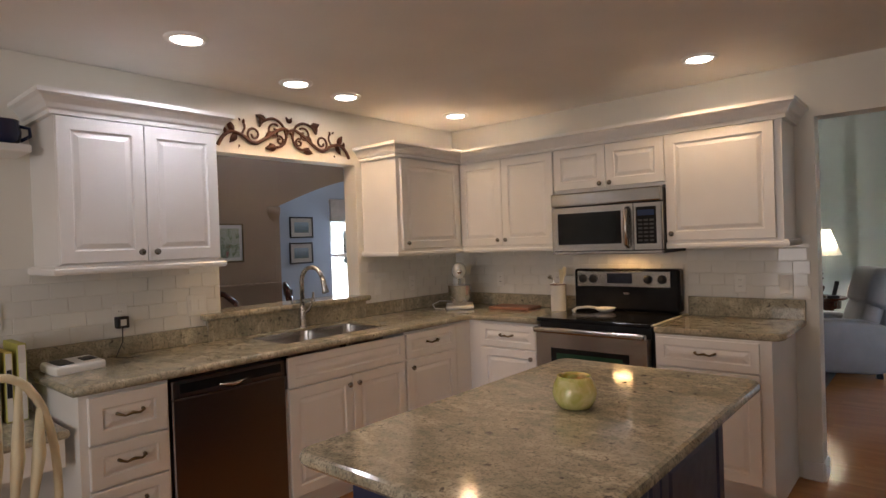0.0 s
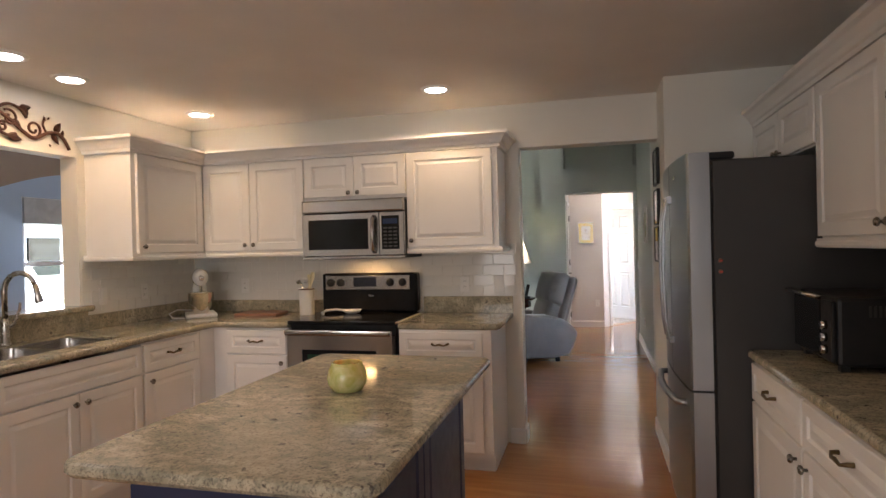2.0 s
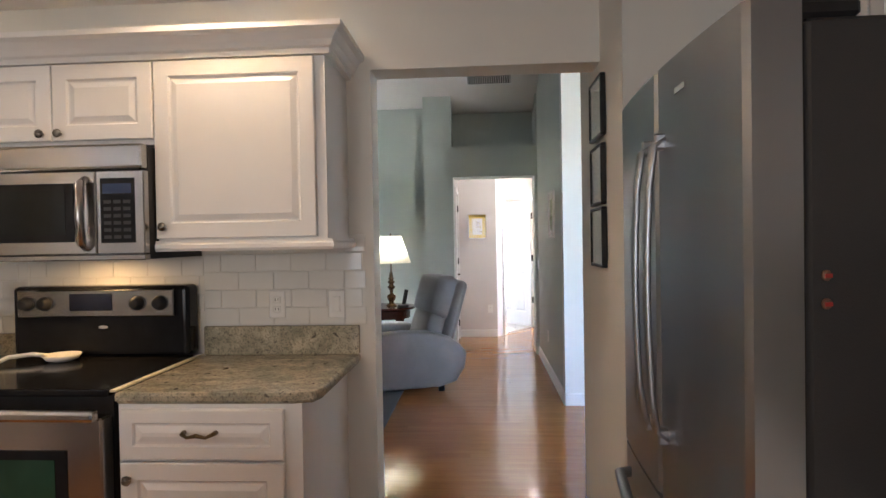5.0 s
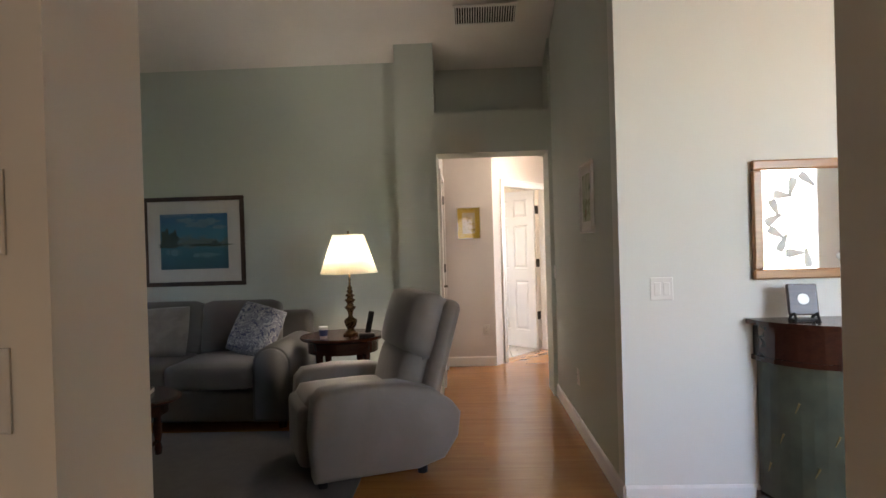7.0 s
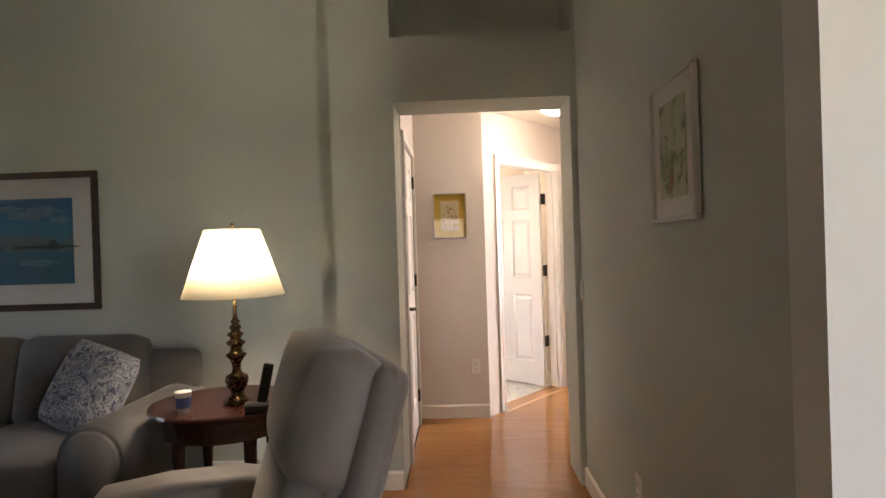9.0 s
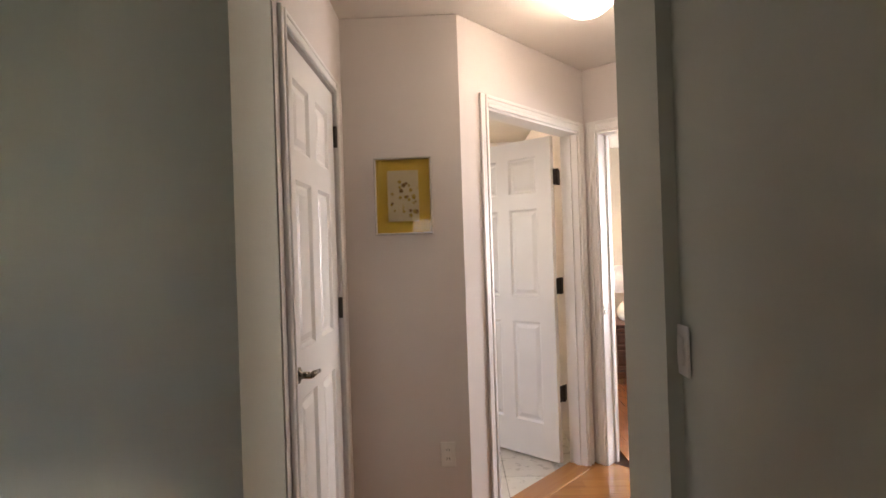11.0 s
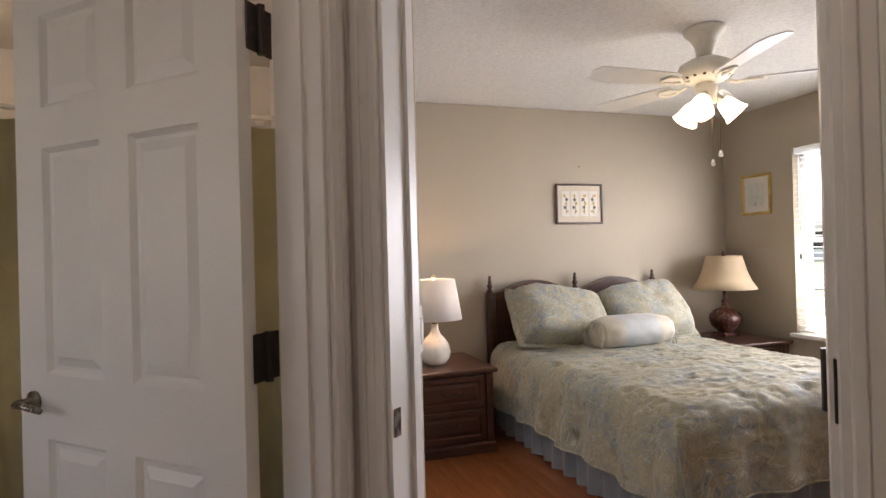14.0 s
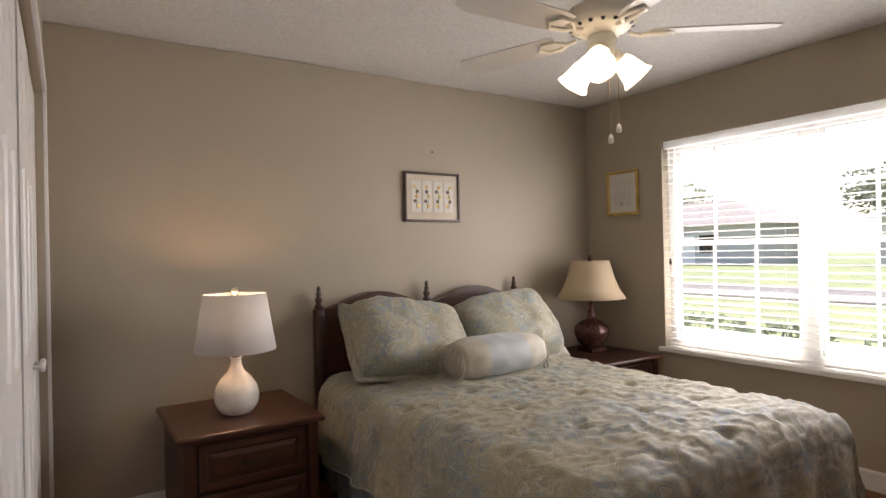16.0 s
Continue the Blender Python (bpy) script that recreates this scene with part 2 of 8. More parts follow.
def box(x0, x1, y0, y1, z0, z1, bevel=0.0, segments=1):
    bm = bmesh.new()
    add_box(bm, x0, x1, y0, y1, z0, z1, bevel, segments)
    return bm


def add_ring(bm, pts):
    return [bm.verts.new(p) for p in pts]


def bridge(bm, a, b):
    n = len(a)
    for i in range(n):
        bm.faces.new((a[i], a[(i + 1) % n], b[(i + 1) % n], b[i]))


def add_lathe(bm, profile, at=(0, 0, 0), n=24, m=None, wave=0.0, waves=8):
    """profile: (radius, height) from bottom to top; closed at both ends."""
    rings = []
    for r, z in profile:
        pts = []
        for i in range(n):
            a = 2 * math.pi * i / n
            q = Vector((r * (1 + wave * math.cos(waves * a)) * math.cos(a), r * (1 + wave * math.cos(waves * a)) * math.sin(a), z))
            q = (m @ q) if m else q
            pts.append(q + Vector(at))
        rings.append(add_ring(bm, pts))
    for a, b in zip(rings, rings[1:]):
        bridge(bm, a, b)
    bm.faces.new(list(reversed(rings[0])))
    bm.faces.new(rings[-1])


def lathe(profile, at=(0, 0, 0), n=24, m=None, wave=0.0, waves=8):
    bm = bmesh.new()
    add_lathe(bm, profile, at, n, m, wave, waves)
    return bm


def add_tube(bm, pts, r, n=8, taper=None):
    """A round bar along points."""
    pts = [Vector(p) for p in pts]
    rings = []
    for i, p in enumerate(pts):
        d = (pts[min(i + 1, len(pts) - 1)] - pts[max(i - 1, 0)]).normalized()
        u = d.orthogonal().normalized() if i == 0 else (u - d * u.dot(d)).normalized()
        w = d.cross(u)
        rr = r if taper is None else r * taper[i]
        rings.append(add_ring(bm, [p + rr * (math.cos(2 * math.pi * k / n) * u + math.sin(2 * math.pi * k / n) * w) for k in range(n)]))
    for a, b in zip(rings, rings[1:]):
        bridge(bm, a, b)
    bm.faces.new(list(reversed(rings[0])))
    bm.faces.new(rings[-1])


def tube(pts, r, n=8, taper=None):
    bm = bmesh.new()
    add_tube(bm, pts, r, n, taper)
    return bm


def add_prism(bm, pts, z0, z1):
    """A level outline raised from z0 to z1; the outline runs anticlockwise."""
    a, b = add_ring(bm, [(x, y, z0) for x, y in pts]), add_ring(bm, [(x, y, z1) for x, y in pts])
    bridge(bm, a, b)
    bm.faces.new(list(reversed(a)))
    bm.faces.new(b)


def rounded_outline(x0, x1, y0, y1, r, n=5):
    pts = []
    for cx, cy, a0 in ((x1 - r, y0 + r, -90), (x1 - r, y1 - r, 0), (x0 + r, y1 - r, 90), (x0 + r, y0 + r, 180)):
        for i in range(n + 1):
            a = radians(a0 + 90 * i / n)
            pts.append((cx + r * math.cos(a), cy + r * math.sin(a)))
    return pts


def slab(pts, z0, z1, ease=0.012):
    """A stone top with eased upper and lower edge."""
    bm = bmesh.new()
    cx, cy = sum(p[0] for p in pts) / len(pts), sum(p[1] for p in pts) / len(pts)

    def inset(d):
        out = []
        k = len(pts)
        for i in range(k):
            p, q, s = Vector(pts[i - 1]), Vector(pts[i]), Vector(pts[(i + 1) % k])
            t = (s - p).normalized()
            nrm = Vector((-t.y, t.x))
            out.append(q + nrm * d)
        return out
    rings = []
    for d, z in ((ease, z0), (0, z0 + ease), (0, z1 - ease), (ease * 0.3, z1 - ease * 0.3), (ease, z1)):
        rings.append(add_ring(bm, [(p[0], p[1], z) for p in inset(d)]))
    for a, b in zip(rings, rings[1:]):
        bridge(bm, a, b)
    bm.faces.new(list(reversed(rings[0])))
    bm.faces.new(rings[-1])
    return bm


def add_panel(bm, x0, x1, z0, z1, steps, y=0.0):
    """A moulded face towards -y: nested rectangles of (inset, depth towards the room)."""
    rings = []
    for d, h in steps:
        rings.append(add_ring(bm, [(x0 + d, y - h, z0 + d), (x1 - d, y - h, z0 + d), (x1 - d, y - h, z1 - d), (x0 + d, y - h, z1 - d)]))
    for a, b in zip(rings, rings[1:]):
        bridge(bm, a, b)
    bm.faces.new(rings[-1])
    return rings[0]


def raised_door(x0, x1, z0, z1, t=0.02, rail=0.055, y=0.0):
    """Raised-panel cabinet front, its back at y, its face towards -y."""
    bm = bmesh.new()
    rail = min(rail, (z1 - z0) * 0.26)
    steps = [(0, 0), (0, t - 0.003), (0.003, t), (rail, t), (rail + 0.006, t - 0.008), (rail + 0.012, t - 0.008), (rail + 0.032, t - 0.001)]
    ring = add_panel(bm, x0, x1, z0, z1, steps, y)
    bm.faces.new(list(reversed(ring)))
    return bm


def six_panel(w, h, t=0.035):
    """Six-panel door leaf, hinge edge at x=0, bottom at z=0, faces towards -y and +y."""
    bm = bmesh.new()
    st, mid = 0.11, 0.10
    zs = [0.22, 0.86, 1.02, 1.58, 1.68, h - 0.11]
    xs = [(st, (w - mid) / 2), ((w + mid) / 2, w - st)]
    cols = [(0, st), (xs[0][1], xs[1][0]), (w - st, w)]
    for a, b in cols:
        add_box(bm, a, b, 0, t, 0, h)
    rails = [(0, zs[0]), (zs[1], zs[2]), (zs[3], zs[4]), (zs[5], h)]
    for a, b in xs:
        for r0, r1 in rails:
            add_box(bm, a, b, 0, t, r0, r1)
        for p0, p1 in ((zs[0], zs[1]), (zs[2], zs[3]), (zs[4], zs[5])):
            steps = [(0, 0), (0.012, -0.012), (0.022, -0.012), (0.045, -0.003)]
            add_panel(bm, a, b, p0, p1, steps, 0)
            rings = []
            for d, k in steps:
                rings.append(add_ring(bm, [(b - d, t + k, p0 + d), (a + d, t + k, p0 + d), (a + d, t + k, p1 - d), (b - d, t + k, p1 - d)]))
            for u, v in zip(rings, rings[1:]):
                bridge(bm, u, v)
            bm.faces.new(rings[-1])
    return bm


def wall(name, a, b, z0, z1, thick, material, holes=(), label="", side=1):
    """Upright wall from a to b; its seen face is the line a-b, its body lies to the side (1: left of the way). holes: (s0, s1, z0, z1) along it."""
    a, b = Vector(a), Vector(b)
    length = (b - a).length
    bm = bmesh.new()
    cuts = sorted({0.0, length, *[h[0] for h in holes], *[h[1] for h in holes]})
    for s0, s1 in zip(cuts, cuts[1:]):
        mid = (s0 + s1) / 2
        spans = sorted((h[2], h[3]) for h in holes if h[0] < mid < h[1])
        z = z0
        for h0, h1 in spans + [(z1, z1)]:
            if h0 - z > 1e-4:
                add_box(bm, s0, s1, 0 if side > 0 else -thick, thick if side > 0 else 0, z, h0)
            z = max(z, h1)
    bmesh.ops.remove_doubles(bm, verts=bm.verts, dist=1e-5)
    ob = part(name, bm, material)
    d = b - a
    ob.matrix_basis = pose(a.x, a.y, 0, 0, 0, math.degrees(math.atan2(d.y, d.x)))
    return tagged(ob, label, "wall", kind="structure")


def run_of(name, a, b, z0, z1, thick, material, label, side=-1, category="baseboard", top=0.012):
    """Baseboard or moulding along a line, with a sloped top edge."""
    a, b = Vector(a), Vector(b)
    length = (b - a).length
    bm = bmesh.new()
    y = thick * side
    prof = [(0, z0), (y, z0), (y, z1 - top), (y * 0.45, z1), (0, z1)]
    r0, r1 = add_ring(bm, [(0, p, z) for p, z in prof]), add_ring(bm, [(length, p, z) for p, z in prof])
    bridge(bm, r0, r1)
    bm.faces.new(list(reversed(r0)))
    bm.faces.new(r1)
    bmesh.ops.recalc_face_normals(bm, faces=bm.faces)
    ob = part(name, bm, material)
    d = b - a
    ob.matrix_basis = pose(a.x, a.y, 0, 0, 0, math.degrees(math.atan2(d.y, d.x)))
    return tagged(ob, label, category, kind="structure")


# the shell
KX, KY = -2.82, 3.62          # sink wall, range wall
RX = 1.04                     # passage wall
HX, BX = 1.545, 5.18          # bedroom west and east walls
BY = 13.6                     # bedroom headboard wall
HC = (1.35, 10.657)           # corner between bathroom and bedroom doors
BATH0 = (0.567, 9.70)         # corner where the slanting bathroom wall begins
BED1 = (2.04, 9.96)          # far end of the slanting bedroom wall
tagged(part("ground", box(-60, 90, -60, 90, -0.5, -0.12), plain("lawn", (0.13, 0.17, 0.075), 0.9, 0, 0.3, 1.2, 0.6, 40)), "sunlit green lawn round the house", "ground", kind="structure")


def plank_mat(name, a, b, rough, across=False):
    """Wood strips with the grain along y, or along x where they lie across."""
    m, t, p = nodes_of(name)
    info = t.nodes.new("ShaderNodeObjectInfo")
    v = coords(t, (0.7, 9.0, 1.0) if across else (9.0, 0.7, 1.0))
    n = tex(t, v, 2.0, 5.0, 0.6, 0.8)
    f = tex(t, coords(t, (3.0, 90.0, 1.0) if across else (90.0, 3.0, 1.0)), 1.5, 3.0)
    geo = t.nodes.new("ShaderNodeNewGeometry")
    c = mix(t, 0.35, ramp(t, n, (0.3, a), (0.7, b)), ramp(t, f, (0.3, a), (0.7, b)))
    tone = ramp(t, geo.outputs["Random Per Island"], (0.0, (0.94, 0.935, 0.93)), (1.0, (1.05, 1.05, 1.05)))
    tone2 = ramp(t, info.outputs["Random"], (0.0, (0.94, 0.935, 0.93)), (1.0, (1.05, 1.05, 1.05)))
    c = mix(t, 1.0, mix(t, 1.0, c, tone, "MULTIPLY"), tone2, "MULTIPLY")
    t.links.new(c, p.inputs["Base Color"])
    set_in(p, "Roughness", rough), set_in(p, "Specular IOR Level", 0.6)
    bump(t, p, f, 0.025, 0.0006)
    return m


M_PLANK = plank_mat("bamboo_floor", (0.32, 0.132, 0.037), (0.46, 0.215, 0.066), 0.13, True)
M_PLANK_B = plank_mat("red_oak_floor", (0.20, 0.062, 0.022), (0.36, 0.125, 0.042), 0.22)
M_BTILE = plain("bath_floor_tile", (0.62, 0.60, 0.54), 0.3, 0, 0.06, 5.0)
M_RUG = cloth("dark_rug", (0.034, 0.030, 0.028), (0.02, 0.018, 0.017), 9.0, 300)

# unseen grey ground, added so the lawn bounces no green light indoors
M_SLAB_GREY = plain("neutral_slab_grey", (0.27, 0.255, 0.24), 0.9, 0, 0.12, 2.0, 0.4, 60)
tagged(part("pavement_porch", box(1.95, 8.0, -6.0, 2.40, -0.118, -0.06), M_SLAB_GREY), "unseen grey slab added to keep lawn green out of the entry", "pavement", kind="structure")
tagged(part("pavement_terrace", box(-12.0, -5.05, 6.0, 12.0, -0.118, -0.06), M_SLAB_GREY), "unseen grey slab added to keep lawn green out of the west opening", "pavement", kind="structure")
floor = tagged(part("floor", box(-7.5, 5.6, -4.0, 14.2, -0.12, -0.014), plain("dark_underlay", (0.06, 0.03, 0.018), 0.9, 0, 0.2, 4.0)), "house floor slab under the wood planks", "floor", kind="structure")
tagged(part("ceiling", box(-3.2, 1.9, -3.7, KY, 2.44, 2.6), M_CEIL), "flat off-white textured kitchen ceiling", "ceiling", kind="structure")
tagged(part("ceiling_dining", box(-5.9, KX - 0.131, -1.0, 6.4, 2.741, 2.9), M_CEIL), "flat off-white dining room ceiling", "ceiling", kind="structure")

def ceiling_plate(name, pts, z0, z1, material, label):
    bm = bmesh.new()
    add_prism(bm, pts, z0, z1)
    return tagged(part(name, bm, material), label, "ceiling", kind="structure")


ceiling_plate("ceiling_hall", [(-1.15, 8.69), (2.15, 8.69), (2.03, 9.93), (1.40, 10.63), (1.44, 13.1), (-1.15, 13.1)], 2.44, 2.55, M_CEIL, "flat off-white hall and bathroom ceiling")
ceiling_plate("ceiling_bedroom", [(1.40, 10.63), (2.03, 9.93), (2.2, 8.95), (5.25, 8.95), (5.25, 13.68), (1.45, 13.68)], 2.44, 2.55, M_POPCORN, "rough white popcorn-textured bedroom ceiling")
bm = bmesh.new()
for y0, z0, y1, z1 in ((8.95, 2.90, 5.7, 4.35), (5.7, 4.35, 2.2, 3.6)):
    a = add_ring(bm, [(-5.0, y0, z0), (5.0, y0, z0), (5.0, y1, z1), (-5.0, y1, z1)])
    b = add_ring(bm, [(-5.0, y0, z0 + 0.15), (5.0, y0, z0 + 0.15), (5.0, y1, z1 + 0.15), (-5.0, y1, z1 + 0.15)])
    bridge(bm, a, b)
    bm.faces.new(list(reversed(a)))
    bm.faces.new(b)
bmesh.ops.recalc_face_normals(bm, faces=bm.faces)
tagged(part("ceiling_living", bm, M_CEIL), "vaulted off-white living room ceiling", "ceiling", kind="structure")

# kitchen
wall("wall_sink", (KX, -3.6), (KX, KY), 0, 2.436, 0.13, M_WALL_K, [(3.6 + 1.40, 3.6 + 2.49, 1.06, 2.06)], "off-white kitchen wall with a pass-through to the dining room")
wall("wall_range", (KX - 0.13, KY), (0.8415, KY), 0, 4.6, 0.15, M_WALL_K, [(-0.10 - KX + 0.13, 4.2, 0, 2.125)], "off-white kitchen wall with a wide cased opening")
wall("wall_stub", (0.842, 3.24), (1.82, 3.24), 0, 4.6, 0.84, M_WALL_K, (), "thick off-white wall stub beside the refrigerator")
wall("wall_kitchen_east", (1.70, -3.6), (1.70, 3.235), 0, 2.436, 0.12, M_WALL_K, (), "off-white kitchen wall behind the cabinets", -1)
wall("wall_kitchen_south", (KX - 0.13, -3.6), (1.82, -3.6), 0, 2.436, 0.12, M_WALL_K, [(1.3, 3.6, 0.5, 2.2)], "off-white wall with an added south opening", -1)
# opaque panel, unseen, added to keep the lawn's green light out
tagged(part("roller_blind", box(KX - 0.13 + 1.30, KX - 0.13 + 3.60, -3.715, -3.70, 0.5, 2.2), M_WALL_K), "unseen off-white panel added to close the south opening", "blind", kind="structure")
# living room
wall("wall_living_north", (-4.9, 8.56), (-0.34, 8.56), 0, 4.6, 0.12, M_WALL_L, (), "pale sage green living room wall")
wall("wall_passage", (-0.34, 8.35), (RX, 8.35), 0, 4.6, 0.33, M_WALL_L, [(0.355, 1.345, 0, 2.18), (0.345, 1.36, 2.545, 4.6)], "sage wall with hall opening and a plant niche above")
tagged(part("wall_niche_back", box(-0.36, RX + 0.1, 8.682, 8.78, 2.4, 4.0), M_WALL_L), "sage back wall of the plant niche", "wall", kind="structure")
wall("wall_hall_east", (RX, 6.163), (RX, 8.72), 0, 4.6, 0.12, M_WALL_L, (), "pale sage wall of the passage", -1)
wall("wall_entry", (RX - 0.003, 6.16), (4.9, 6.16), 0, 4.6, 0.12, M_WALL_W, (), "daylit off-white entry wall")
# the high opening is assumed and unseen, it lets light onto the sofa wall
wall("wall_living_west", (-4.9, 6.3), (-4.9, 8.7), 0, 4.6, 0.12, M_WALL_L, [(0.80, 1.30, 1.10, 2.03)], "pale sage green living room wall")
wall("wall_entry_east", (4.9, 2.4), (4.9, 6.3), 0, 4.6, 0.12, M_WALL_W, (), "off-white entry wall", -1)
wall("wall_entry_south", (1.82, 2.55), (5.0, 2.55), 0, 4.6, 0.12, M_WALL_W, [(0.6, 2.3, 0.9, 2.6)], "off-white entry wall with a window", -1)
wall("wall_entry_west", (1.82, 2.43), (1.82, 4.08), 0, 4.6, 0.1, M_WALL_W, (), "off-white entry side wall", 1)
# vestibule
wall("wall_hall_west", (0.02, 8.68), (0.02, 9.70), 0, 2.436, 0.12, M_WALL_H, [(0.09, 0.85, 0, 2.05)], "pinkish white hall wall with a closet door")
wall("wall_picture", (-0.1, 9.70), BATH0, 0, 2.436, 0.12, M_WALL_H, (), "pinkish white hall wall with a yellow picture")
BL = math.hypot(HC[0] - BATH0[0], HC[1] - BATH0[1])
wall("wall_bath", BATH0, HC, 0, 2.436, 0.11, M_WALL_H, [(0.21, BL - 0.0915, 0, 2.04)], "slanting hall wall with the bathroom doorway")
DL = math.hypot(BED1[0] - HC[0], BED1[1] - HC[1])
wall("wall_bed_door", HC, BED1, 0, 2.436, 0.11, M_WALL_H, [(0.085, DL - 0.085, 0, 2.04)], "slanting hall wall with the bedroom doorway")
wall("wall_hall_south", (RX + 0.1, 8.72), (2.2, 8.72), 0, 2.436, 0.1, M_WALL_H, (), "plain hall wall", -1)
wall("wall_hall_side", (2.09, 8.7), (2.042, 9.958), 0, 2.436, 0.1, M_WALL_H, (), "plain hall wall", -1)
# bedroom
wall("wall_bed_north", (HX - 0.1, BY), (BX + 0.15, BY), 0, 2.436, 0.12, M_WALL_B, (), "warm beige bedroom wall behind the bed")
wall("wall_bed_east", (BX, 9.0), (BX, BY), 0, 2.436, 0.14, M_WALL_B, [(2.02, 3.895, 0.60, 2.05)], "warm beige bedroom wall with a wide window", -1)
wall("wall_bed_south", (2.1, 9.0), (5.3, 9.0), 0, 2.55, 0.12, M_WALL_B, (), "warm beige bedroom wall", -1)
wall("wall_closet", (HX, 10.845), (HX, BY), 0, 2.436, 0.12, M_WALL_B, [(0.19, 2.55, 0, 2.05)], "warm beige bedroom wall with closet doors")
wall("wall_switch", (1.492, 10.678), (HX + 0.012, 10.843), 0, 2.436, 0.09, M_WALL_B, (), "short beige wall with light switches")
# bathroom
wall("wall_bath_north", (-1.1, 13.0), (1.5, 13.0), 0, 2.436, 0.1, M_WALL_H, (), "bathroom wall above the tub")
wall("wall_bath_east", (1.262, 10.80), (1.262, 13.0), 0, 2.436, 0.1, M_WALL_H, (), "bathroom wall behind the open door", -1)
# unseen opening added to hold the bathroom fill lamp
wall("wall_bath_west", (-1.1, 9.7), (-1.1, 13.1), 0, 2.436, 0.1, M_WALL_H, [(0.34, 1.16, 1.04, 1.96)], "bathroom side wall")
wall("wall_bath_south", (-1.2, 9.82), (0.46, 9.82), 0, 2.436, 0.05, M_WALL_H, (), "bathroom wall")
# dining room and the blue room behind its arch
AX = -4.3
wall("wall_dining_arch", (AX, -0.9), (AX, 6.3), 0, 2.74, 0.14, M_WALL_T, [(3.72, 6.6, 0, 2.2)], "warm beige dining room wall with an arched opening")
bm = bmesh.new()
for k in range(14):
    y0, y1 = 2.82 + 0.09 * k, 2.82 + 0.09 * (k + 1)
    zz = [1.87 + 0.33 * math.sin(min(1.0, (y - 2.82) / 1.26) * math.pi / 2) for y in (y0, y1)]
    lo = [bm.verts.new(q) for q in ((AX - 0.139, y0, zz[0]), (AX - 0.001, y0, zz[0]), (AX - 0.001, y0, 2.2), (AX - 0.139, y0, 2.2))]
    hi = [bm.verts.new(q) for q in ((AX - 0.139, y1, zz[1]), (AX - 0.001, y1, zz[1]), (AX - 0.001, y1, 2.2), (AX - 0.139, y1, 2.2))]
    bridge(bm, lo, hi)
    bm.faces.new(lo), bm.faces.new(list(reversed(hi)))
bmesh.ops.recalc_face_normals(bm, faces=bm.faces)
tagged(part("arch_spandrel", bm, M_WALL_T), "curved beige spandrel of the arch", "wall", kind="structure")
wall("wall_blue_room", (-5.7, -0.9), (-5.7, 6.4), 0, 2.74, 0.12, M_WALL_D, [(0.9 + 4.52, 0.9 + 5.6, 0.75, 2.1)], "light blue wall with two prints and a window")
wall("wall_dining_north", (-5.9, 6.3), (-2.95, 6.3), 0, 4.6, 0.12, M_WALL_D, (), "light blue wall")
wall("wall_dining_south", (-5.9, -0.9), (KX - 0.13, -0.9), 0, 2.74, 0.1, M_WALL_T, (), "beige dining room wall", -1)
wall("wall_dining_east", (KX - 0.131, 3.78), (KX - 0.131, 6.3), 0, 4.6, 0.1, M_WALL_T, (), "beige dining room wall", -1)


# kitchen cabinets
CT = 0.94                     # worktop height


def knob(parent, x, z, y=-0.02, material=None):
    m = Matrix.Rotation(radians(90), 4, "X")
    prof = [(0.006, 0.0), (0.006, 0.012), (0.015, 0.016), (0.0165, 0.022), (0.012, 0.028), (0.004, 0.03)]
    return part("knob", lathe(prof, (x, y, z), 12, m), material or M_NICKEL, parent, "satin nickel knob", True)


def pull(parent, x, z, y=-0.02):
    bm = bmesh.new()
    pts = [(x - 0.052, y, z + 0.004), (x - 0.05, y - 0.02, z + 0.004), (x - 0.03, y - 0.028, z - 0.004), (x, y - 0.03, z + 0.003), (x + 0.03, y - 0.028, z - 0.004), (x + 0.05, y - 0.02, z + 0.004), (x + 0.052, y, z + 0.004)]
    add_tube(bm, pts, 0.0055, 8, [1.5, 1.2, 0.9, 1.3, 0.9, 1.2, 1.5])
    return part("handle", bm, M_BRASS, parent, "antique brass bail pull", True)


def cabinet(name, at, w, depth, z0, z1, fronts, turn, label, category="cabinet", toe=0.0, group=""):
    """fronts: (x0, x1, z0, z1, kind, hx, hz); kind door or drawer; handle centre hx, hz or None."""
    c = thing(name, at, label, category, turn, group)
    bm = box(0.001, w - 0.001, 0, depth, z0, z1)
    if toe:
        add_box(bm, 0.001, w - 0.001, 0.06, depth, 0, z0)
    part("body", bm, M_CAB, c)
    for x0, x1, a, b, kind, hx, hz in fronts:
        d = part("drawer_front" if kind == "drawer" else "door", raised_door(x0 + 0.002, x1 - 0.002, a, b), M_CAB, c)
        if hx is None:
            continue
        if kind == "drawer":
            pull(d, hx, hz)
        else:
            knob(d, hx, hz)
    return c


